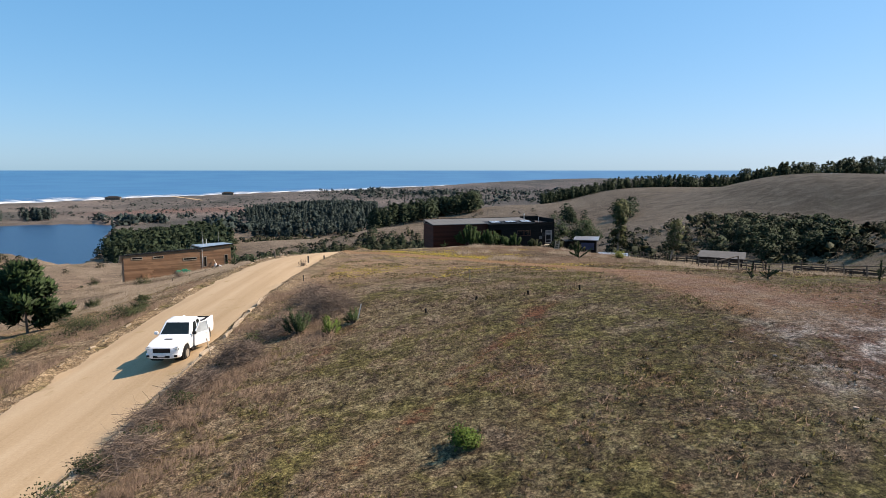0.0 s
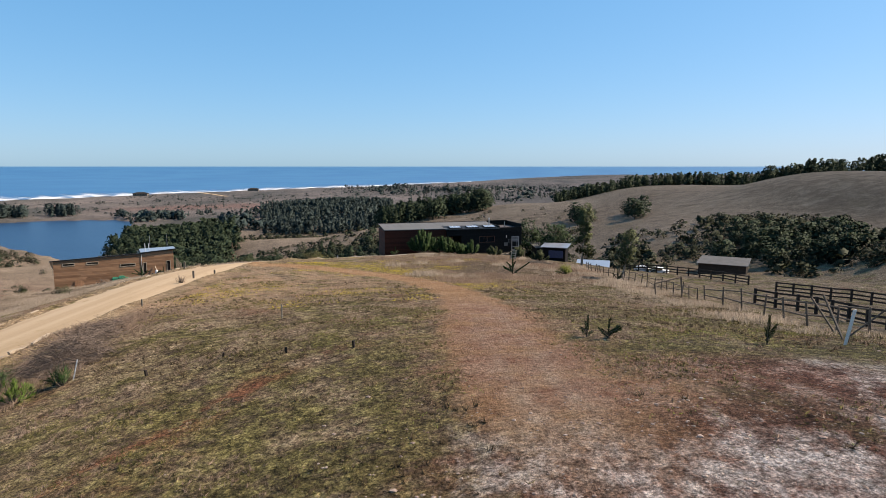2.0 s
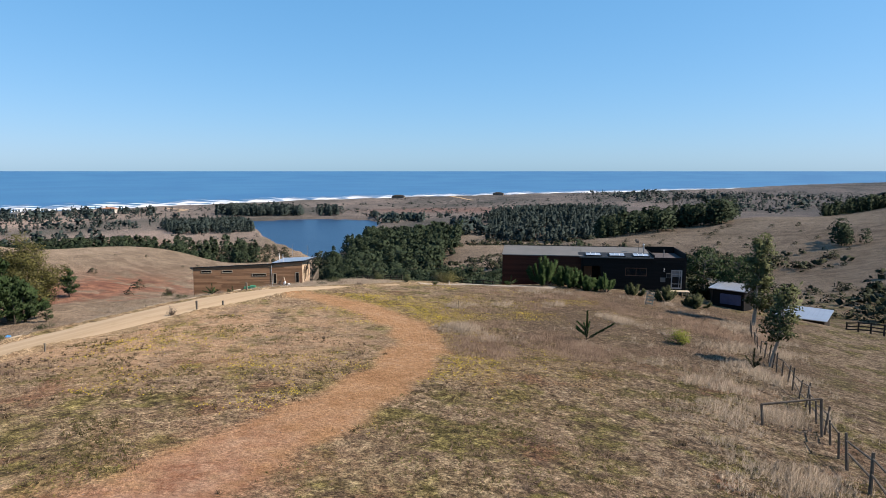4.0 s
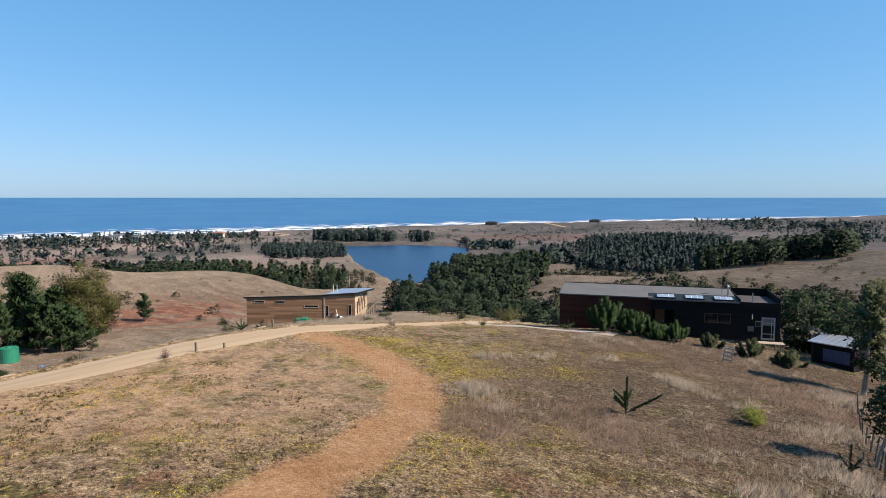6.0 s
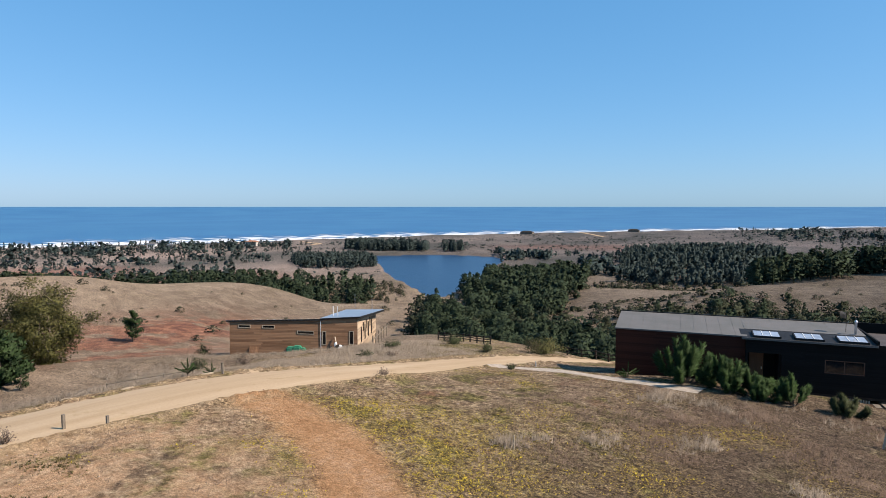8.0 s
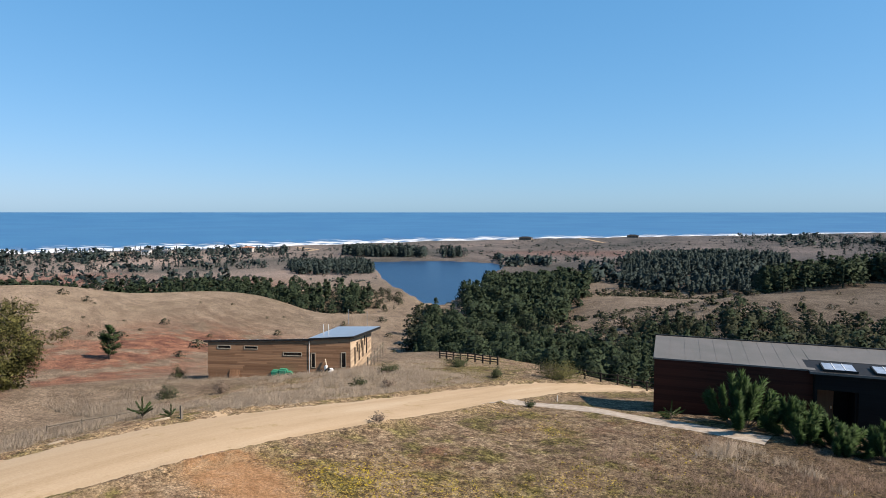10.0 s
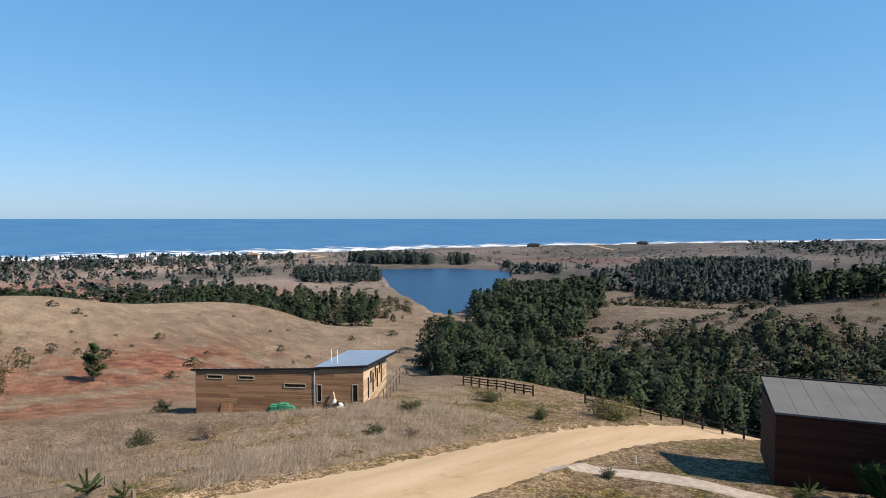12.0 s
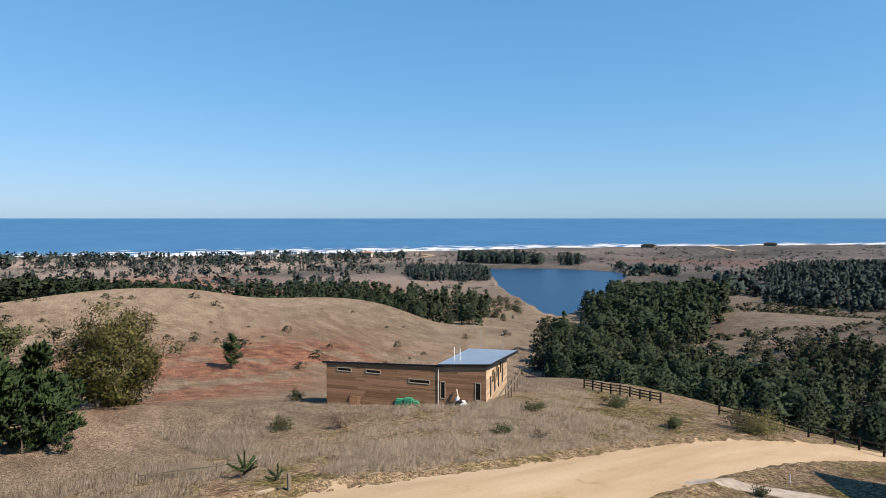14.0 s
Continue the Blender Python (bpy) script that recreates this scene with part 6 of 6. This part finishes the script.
def wood(name, label, where, count, tall, paint, kinds=("pine",), seed=1, spread=1.0, category="woodland"):
    """A stand of trees over the patches (bearing from, to, distance from, to)."""
    rng = np.random.default_rng(seed)
    h, ns = Heap(), []
    area = np.array([(b - a) * (d * d - c * c) for a, b, c, d in where], float)
    for i, k in zip(range(len(where)), np.round(count * area / area.sum()).astype(int)):
        a0, a1, r0, r1 = where[i]
        az, r = rng.uniform(a0, a1, k), np.sqrt(rng.uniform(r0 * r0, r1 * r1, k))
        x, y = spot(az, r)
        rim = np.minimum(np.minimum(az - a0, a1 - az) / (a1 - a0), np.minimum(r - r0, r1 - r) / (r1 - r0)) * 2
        keep = (lake(x, y) < 0.2) & (ruffle(x, y, 26.0) * 0.8 + rng.uniform(-0.4, 0.4, k) + 2.4 * np.minimum(rim, 0.6) > 0.1)
        for px, py, pz in zip(x[keep], y[keep], height(x[keep], y[keep])):
            v, f, nm = TEMPLATES[kinds[rng.integers(0, len(kinds))]][rng.integers(0, 7)]
            s = rng.uniform(*tall)
            turn = rng.uniform(0, 6.3)
            c, q = np.cos(turn), np.sin(turn)
            w = s * spread * rng.uniform(0.85, 1.25)
            h.add(np.stack([px + w * (v[:, 0] * c - v[:, 1] * q), py + w * (v[:, 0] * q + v[:, 1] * c), pz - 0.3 + s * v[:, 2]], -1), f)
            ns.append(np.stack([nm[:, 0] * c - nm[:, 1] * q, nm[:, 0] * q + nm[:, 1] * c, nm[:, 2]], -1))
    h.f = [faced(np.vstack(h.v), np.vstack(h.f), (0.2, -0.8, 0.5))]
    return tagged(new(name, softened(h.mesh(name, paint), np.vstack(ns))), label, category, kind="stuff")


far_pine = leafy("far_pines", (0.011, 0.022, 0.013), (0.042, 0.060, 0.030), 0.8)
far_scrub = leafy("far_scrub", (0.014, 0.020, 0.012), (0.050, 0.057, 0.030), 0.8)
# bluish, flattened greens: the haze of distance is put into this colour
hazy_pine = leafy("haze_tinted_pines", (0.027, 0.042, 0.040), (0.050, 0.070, 0.062), 0.8)
wood("pine_wood", "dark pine wood filling the valley above the lake", ((21.6, 32.4, 288, 431), (22.6, 31.5, 236, 296)), 740, (6.5, 11.5), far_pine, ("pine", "fir", "fir", "round"), 1, 1.1)
wood("gully_thicket", "dense scrub and low trees in the gully behind the houses", ((-8.9, 13.3, 119, 216), (11.4, 24.1, 134, 228), (23.0, 34.3, 142, 241)), 800, (2.2, 5.4), far_scrub, ("round", "scrub", "round"), 2, 1.1)
wood("slope_thicket", "dense dark trees on the steep slope below the rail fence", ((25, 32.5, 128, 172), (12, 26, 112, 150), (-4, 13, 104, 135)), 620, (3.0, 6.8), far_pine, ("dense", "dense", "spire"), 31, 1.1)
wood("gully_pines", "young pines standing out of the gully scrub", ((-6.9, 23.0, 125, 220), (23.0, 33.2, 152, 241)), 130, (4.5, 8.0), far_pine, ("pine", "round"), 22, 1.0)
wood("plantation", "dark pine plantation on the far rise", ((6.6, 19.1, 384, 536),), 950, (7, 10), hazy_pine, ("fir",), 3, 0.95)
wood("pine_grove", "dark grove of broad pines on the hill's shoulder", ((1.1, 7.9, 280, 328), (-3.2, 2.1, 301, 344)), 150, (8, 12), far_pine, ("round", "pine"), 4, 1.2)
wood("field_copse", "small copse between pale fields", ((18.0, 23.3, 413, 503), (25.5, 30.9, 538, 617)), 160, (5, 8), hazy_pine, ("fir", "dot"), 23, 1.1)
wood("pine_belt", "belt of pines behind the bare hill", ((41.0, 70.2, 282, 373), (66.3, 88.0, 287, 405)), 950, (7, 10), far_pine, ("fir", "round", "fir"), 5, 1.1)
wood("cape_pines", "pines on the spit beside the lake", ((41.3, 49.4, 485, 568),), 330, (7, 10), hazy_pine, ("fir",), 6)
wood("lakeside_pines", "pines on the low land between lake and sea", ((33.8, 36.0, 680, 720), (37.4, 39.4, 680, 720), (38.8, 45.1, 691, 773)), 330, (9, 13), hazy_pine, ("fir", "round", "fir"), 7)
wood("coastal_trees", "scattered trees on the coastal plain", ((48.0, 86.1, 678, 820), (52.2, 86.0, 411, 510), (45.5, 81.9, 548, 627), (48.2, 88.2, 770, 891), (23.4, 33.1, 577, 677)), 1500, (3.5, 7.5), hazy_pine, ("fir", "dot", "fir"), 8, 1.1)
wood("shore_scrub", "low scrub on the lake's near shore", ((38.2, 44.4, 312, 400), (31.5, 33.2, 312, 459)), 170, (2, 4), far_scrub, ("round", "scrub"), 9, 1.2)
wood("ridge_trees", "row of pines along the ridge", ((-31.8, -9.6, 337, 377),), 460, (4.5, 8.0), far_pine, ("fir", "fir", "round"), 10, 1.0)
wood("ridge_wood", "tall pines crowning the ridge", ((-42.8, -27.7, 337, 379),), 190, (6.5, 11.0), far_pine, ("pine", "round", "pine"), 24, 1.05)
wood("slope_scrub", "dark scrub on the slope beyond the paddock", ((-37.8, -24.8, 140, 215), (-46.8, -34.8, 122, 175), (-25.7, -18.8, 118, 149)), 560, (1.0, 3.4), far_scrub, ("scrub", "round", "dot"), 11, 1.2)
wood("paddock_scrub", "sparse low bushes below the bare hill", ((-20.7, -7.1, 115, 164), (-24.8, -16.8, 149, 189)), 130, (0.8, 2.6), far_scrub, ("scrub", "dot"), 28, 1.3)
wood("slope_trees", "a few dark trees on the bare hill", ((-19.7, -15.7, 223, 248), (-14.7, -12.2, 233, 248)), 22, (5, 8), far_pine, ("round",), 12, 1.2)
wood("ravine_trees", "dark rounded trees in the ravine beside the paddock", ((-40.8, -28.8, 135, 165),), 60, (3.5, 6.5), far_pine, ("round",), 25, 1.25)
wood("hill_scrub", "low bushes dotted over the bare hillside", ((41.1, 77.4, 97, 194), (29.7, 41.1, 110, 191), (-12.7, 4.9, 222, 296)), 110, (0.5, 1.9), far_scrub, ("scrub",), 13, 1.2)
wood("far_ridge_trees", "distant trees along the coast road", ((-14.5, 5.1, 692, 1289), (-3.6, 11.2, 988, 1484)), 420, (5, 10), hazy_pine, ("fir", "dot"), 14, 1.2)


wood("coastal_scrub", "low hazy scrub over the coastal plain", ((13.1, 30.9, 581, 1096), (29.9, 47.9, 697, 973), (45.9, 87.1, 628, 870), (-10.5, 13.2, 888, 1685), (40.9, 68.3, 406, 505)), 3200, (0.8, 2.6), hazy_pine, ("dot",), 26, 1.4)
wood("field_scrub", "bushes along the edges of the pale fields", ((7.8, 23.1, 228, 268), (8.9, 22.2, 319, 387), (-14.7, 6.7, 197, 232)), 420, (0.9, 2.6), far_scrub, ("scrub", "dot", "dot"), 27, 1.3)


def coast_track(label, *places):
    me = ribbon("coast_track", [spot(a, r) for a, r in places], lambda b: 3.6, 0.5, sand, 3.0, 4, 0.0)
    tagged(new("coast_track", me), label, "track", kind="structure")


coast_track("pale sandy track winding towards the beach", (24.2, 1196), (23.1, 1122), (22.8, 1083), (21.6, 1021))
coast_track("pale sandy track across the coastal plain", (49.3, 890), (47.8, 854), (47.5, 834), (48.4, 810))


def surf():
    """Bands of white surf along the beach."""
    rng = np.random.default_rng(3)
    m, n, p = tree_of("surf_foam")
    n.links.new(ramp_of(n, noise_of(n, 0.05, 6, 0.7), (0.3, (0.46, 0.50, 0.53)), (0.55, (0.68, 0.70, 0.71))), p.inputs["Base Color"])
    p.inputs["Roughness"].default_value = 0.9
    az = np.arange(-1, 95, 0.12)
    base = np.interp(az, [a for a, _ in COAST], [d for _, d in COAST])
    h = Heap()
    for k, (off, wide, gap) in enumerate(((4, 46, -0.1), (64, 34, 0.05), (120, 26, 0.35), (185, 16, 0.7))):
        wob = sum(np.sin(az * f + rng.uniform(0, 6)) for f in (0.5, 1.1, 2.3, 3.7)) / 4
        thick = np.maximum(0.0, wide * (0.85 + 0.7 * sum(np.sin(az * f + rng.uniform(0, 6)) for f in (0.9, 2.1, 4.3)) / 3 - gap * 1.1))
        r0 = base + off + 6 * wob
        ax, ay = spot(az, r0)
        bx, by = spot(az, r0 + thick)
        v = np.concatenate([np.stack([ax, ay, np.full(len(az), WATER + 0.35)], -1), np.stack([bx, by, np.full(len(az), WATER + 0.35)], -1)])
        j = np.arange(len(az) - 1)
        ok = (thick[:-1] > 0.8) | (thick[1:] > 0.8)
        j = j[ok]
        c = len(az)
        h.add(v, np.vstack([np.stack([j, j + 1, j + 1 + c], -1), np.stack([j, j + 1 + c, j + c], -1)]))
    me = h.mesh("surf", m)
    if me.polygons[0].normal.z < 0:
        me.flip_normals()
    tagged(new("surf", me), "white lines of surf along the long beach", "surf", kind="structure")


surf()


def far_house(az, r, wx, wy, tall, roof_mat, wall_mat, label, rz=0.0):
    x, y = spot(az, r)
    t = thing("far_house", label, "house", pose(x, y, float(height(x, y)), 0, 0, rz))
    w = part("wall", boxes((-wx / 2, wx / 2, -wy / 2, wy / 2, -1, tall)), wall_mat, t)
    for k in range(int(wx / 2.5)):
        u = -wx / 2 + 1.2 + k * 2.5
        part("window", boxes((u, u + 1.1, -wy / 2 - 0.06, -wy / 2 - 0.004, tall * 0.35, tall * 0.8)), dark_glass, w)
    bm = bmesh.new()
    o = 0.8
    c = [bm.verts.new(q) for q in ((-wx / 2 - o, -wy / 2 - o, tall), (wx / 2 + o, -wy / 2 - o, tall), (wx / 2 + o, wy / 2 + o, tall), (-wx / 2 - o, wy / 2 + o, tall))]
    a, b = bm.verts.new((-wx / 4, 0, tall + wy * 0.22)), bm.verts.new((wx / 4, 0, tall + wy * 0.22))
    for f in ((c[0], c[1], b, a), (c[1], c[2], b), (c[2], c[3], a, b), (c[3], c[0], a), c[::-1]):
        bm.faces.new(f)
    part("roof", bm, roof_mat, t)


tiles = plain("clay_tiles", (0.22, 0.090, 0.045), (0.32, 0.15, 0.083), 2, 0.85)
cream = plain("cream_render", (0.41, 0.38, 0.32), (0.51, 0.47, 0.41), 1, 0.8)
far_house(63.1, 336, 15, 9, 3, tiles, cream, "low house with a broad orange tiled roof among pines", 30)
far_house(53.4, 829, 16, 8, 5, tiles, cream, "pale house near the beach", 20)
far_house(59.9, 785, 10, 8, 5, zinc, cream, "pale house among coastal trees", 10)
far_house(61.5, 802, 9, 8, 6, zinc, white_paint, "white house among coastal trees", 40)
far_house(64.3, 779, 9, 7, 5, zinc, cream, "pale house among coastal trees", 5)
far_house(28.7, 1090, 22, 9, 4, dark_wood, grey_wood, "low dark building on the dunes", 10)
far_house(19.4, 1224, 20, 9, 4, dark_wood, grey_wood, "low dark building on the dunes", 10)


# ---- grass ----
twig_brown = leafy("dark_wiry_weeds", (0.028, 0.021, 0.011), (0.096, 0.068, 0.040), 0.9)

def tufts(name, label, rng, x, y, tall, blades, paint, wide=0.03, splay=0.45):
    """Clumps of single blades standing at the given spots."""
    k = len(x)
    z = surface(x, y)
    n = k * blades
    a = rng.uniform(0, 2 * np.pi, n)
    t = np.repeat(np.broadcast_to(tall, k), blades) * rng.uniform(0.5, 1.2, n)
    bx, by = np.repeat(x, blades) + rng.normal(size=n) * t * 0.18, np.repeat(y, blades) + rng.normal(size=n) * t * 0.18
    bz = np.repeat(z, blades) - 0.02
    lean = np.abs(rng.normal(size=n)) * splay * t
    w = wide * rng.uniform(0.6, 1.4, n)
    p = rng.uniform(0, 2 * np.pi, n)
    v = np.stack([np.stack([bx - np.cos(p) * w, by - np.sin(p) * w, bz], -1), np.stack([bx + np.cos(p) * w, by + np.sin(p) * w, bz], -1), np.stack([bx + np.cos(a) * lean, by + np.sin(a) * lean, bz + t], -1)], 1)
    v = v.reshape(-1, 3)
    f = faced(v, np.arange(n * 3).reshape(-1, 3), (0.2, -0.8, 0.4))
    nm = np.repeat(np.stack([np.cos(a) * 0.5, np.sin(a) * 0.5, np.ones(n)], -1), 3, 0)
    return tagged(new(name, softened(mesh_of(name, v, f, paint), nm)), label, "grass", kind="stuff")


def scatter(rng, k, x0, x1, y0, y1, keep):
    x, y = rng.uniform(x0, x1, k), rng.uniform(y0, y1, k)
    ok = keep(x, y) > rng.uniform(0, 1, k)
    return x[ok], y[ok]


def clear(x, y):
    """0 on road, track and floors, 1 elsewhere."""
    d = at_road(x, y)
    t, _ = away(x, y, TRACK)
    v, _ = away(x, y, DRIVE)
    ux, uy = x + 1.23, y - 100.05
    a = radians(16.7)
    lx, ly = ux * math.cos(a) + uy * math.sin(a), -ux * math.sin(a) + uy * math.cos(a)
    inside = (lx > -0.2) & (lx < 21.2) & (ly > -0.7) & (ly < 6.8)
    ux, uy = x + 50.2, y - 96.6
    a = radians(31.0)
    lx, ly = ux * math.cos(a) + uy * math.sin(a), -ux * math.sin(a) + uy * math.cos(a)
    inside |= (lx > -0.2) & (lx < 14.6) & (ly > -0.2) & (ly < 16.2)
    gv = np.exp(-(((x - 17.6) / 7.6) ** 2 + ((y - 18.6) / 6.4) ** 2) ** 2)
    return (1 - 0.93 * gv) * smooth(0.2, 0.9, d) * smooth(1.3, 2.4, t) * smooth(1.5, 2.0, v) * (1 - inside)


def patch(x, y, s, bias):
    return smooth(-0.15, 0.35, ruffle(x, y, s) + 0.5 * ruffle(y + 7, x, s * 0.37) - bias)


def soft(x, y, s, bias):
    """A ragged patchiness with wide soft rims."""
    return smooth(-0.7, 0.8, ruffle(x, y, s) + 0.6 * ruffle(y + 7, x, s * 0.37) + 0.4 * ruffle(x - 3, y, s * 0.13) - bias)


grng = np.random.default_rng(21)
x, y = scatter(grng, 50000, -46, -17, 55, 122, lambda x, y: clear(x, y) * soft(x, y, 6.0, 0.1) * smooth(-46, -33, x))
tufts("bank_grass", "tall dry straw grass on the bank beyond the road", grng, x, y, (0.10 + 0.36 * soft(x, y, 6.0, 0.2)) * grng.uniform(0.5, 1.2, len(x)), 10, straw_paint, 0.006, 0.6)
x, y = scatter(grng, 46000, -2, 28, 60, 97, lambda x, y: clear(x, y) * np.clip(soft(x, y, 4.0, 0.25) * smooth(1, 9, x) + 0.6 * smooth(78, 88, y), 0, 1))
tufts("meadow_grass", "pinkish dry grass in clumps before the dark house", grng, x, y, 0.08 + 0.24 * soft(x, y, 4.0, 0.3), 9, pink_straw, 0.007, 0.6)
x, y = scatter(grng, 22000, 2, 27, 62, 98, lambda x, y: clear(x, y) * soft(x, y, 2.6, 0.62) ** 3)
tufts("bunch_grass", "pale bunch grass in the meadow", grng, x, y, 0.16 + 0.42 * soft(x, y, 2.6, 0.7), 14, straw_paint, 0.008, 0.6)
x, y = scatter(grng, 62000, -11.5, 30, 11, 62, lambda x, y: clear(x, y) * soft(x, y, 2.4, 0.1))
tufts("low_weeds", "low olive weeds over the rough pasture", grng, x, y, 0.03 + 0.09 * soft(x, y, 0.9, 0.2), 6, weed_paint, 0.016, 1.0)
x, y = scatter(grng, 54000, -11.5, 30, 11, 66, lambda x, y: clear(x, y) * soft(y, x, 2.9, 0.3))
tufts("withered_weeds", "withered brown weeds over the rough pasture", grng, x, y, 0.04 + 0.12 * soft(y, x, 0.8, 0.3), 6, pink_straw, 0.012, 0.9)
x, y = scatter(grng, 9500, -11, 30, 11, 60, lambda x, y: clear(x, y) * soft(x, y, 3.2, 0.3))
tufts("dark_weeds", "dark wiry weeds dotted over the pasture", grng, x, y, 0.06 + 0.15 * grng.uniform(0, 1, len(x)) ** 2, 16, twig_brown, 0.015, 1.3)
x, y = scatter(grng, 1500, -11, 30, 26, 60, lambda x, y: clear(x, y) * soft(x, y, 5.2, 0.6))
tufts("grey_grass", "tufts of pale dead grass in the pasture", grng, x, y, 0.15, 9, pink_straw, 0.012, 0.8)
x, y = scatter(grng, 60000, -10, 22, 44, 96, lambda x, y: clear(x, y) * soft(x, y + 11, 4.3, 0.45) * smooth(95, 84, y) * smooth(17, 9, x))
tufts("yellow_weeds", "low yellow-flowering weeds in the meadow", grng, x, y, 0.07, 2, yellow_paint, 0.034, 1.3)
x, y = scatter(grng, 16000, 4, 28, 20, 44, lambda x, y: clear(x, y) * soft(x, y, 2.2, 0.6))
tufts("green_weeds", "bright green and yellow weeds in damp patches", grng, x, y, 0.05, 5, lime_green, 0.02, 1.4)
x, y = scatter(grng, 16000, -30, -17, 20, 60, lambda x, y: clear(x, y) * soft(x, y, 3.0, -0.2))
tufts("verge_grass", "dry pinkish grass on the road's lower bank", grng, x, y, 0.12 + 0.25 * soft(x, y, 3.0, 0.0), 10, pink_straw, 0.007, 0.6)
x, y = scatter(grng, 14000, -13, -5, 12, 46, lambda x, y: clear(x, y) * soft(x, y, 2.0, 0.0) * smooth(-5, -9, x))
tufts("kerb_grass", "dry grass along the road's upper edge", grng, x, y, 0.12 + 0.22 * soft(x, y, 2.0, 0.1), 10, pink_straw, 0.007, 0.6)
x, y = scatter(grng, 27000, 20, 31, 34, 86, lambda x, y: np.exp(-((x - 26.2) / 2.4) ** 2) * soft(x, y, 1.9, 0.15))
tufts("fence_grass", "dry grass along the pole fence", grng, x, y, 0.12 + 0.30 * soft(x, y, 1.9, 0.3), 9, straw_paint, 0.007, 0.6)
x, y = scatter(grng, 30000, -56, -22, 80, 107, lambda x, y: clear(x, y) * soft(x, y, 5.0, -0.15) * smooth(-56, -46, x))
tufts("ridge_grass", "soft pale tall grass on the crest before the timber house", grng, x, y, (0.16 + 0.34 * soft(x, y, 5.0, 0.0)) * grng.uniform(0.6, 1.2, len(x)), 10, straw_paint, 0.006, 0.6)


# ---- stones ----
def stones():
    rng = np.random.default_rng(8)
    h = Heap()
    ico = bmesh.new()
    bmesh.ops.create_icosphere(ico, subdivisions=1, radius=1)
    v0 = np.array([v.co[:] for v in ico.verts])
    f0 = np.array([[v.index for v in f.verts] for f in ico.faces])
    ico.free()
    x = np.r_[rng.normal(17.6, 4.4, 3800), rng.uniform(-11, 26, 420), rng.normal(-11.3, 0.5, 200)]
    y = np.r_[rng.normal(18.6, 3.8, 3800), rng.uniform(12, 92, 420), rng.uniform(44, 74, 200)]
    z = surface(x, y)
    for a, b, c in zip(x, y, z):
        s = min(0.10, rng.lognormal(-3.95, 0.5))
        h.add(np.array([a, b, c]) + v0 * rng.uniform(0.7, 1.3, v0.shape) * s * np.array([1.2, 1, 0.6]), f0)
    tagged(new("stones", h.mesh("stones", plain("pale_stone", (0.13, 0.061, 0.045), (0.37, 0.30, 0.24), 1.5, 0.9))), "loose pale stones and clods on the bare soil", "stones", kind="stuff")


stones()
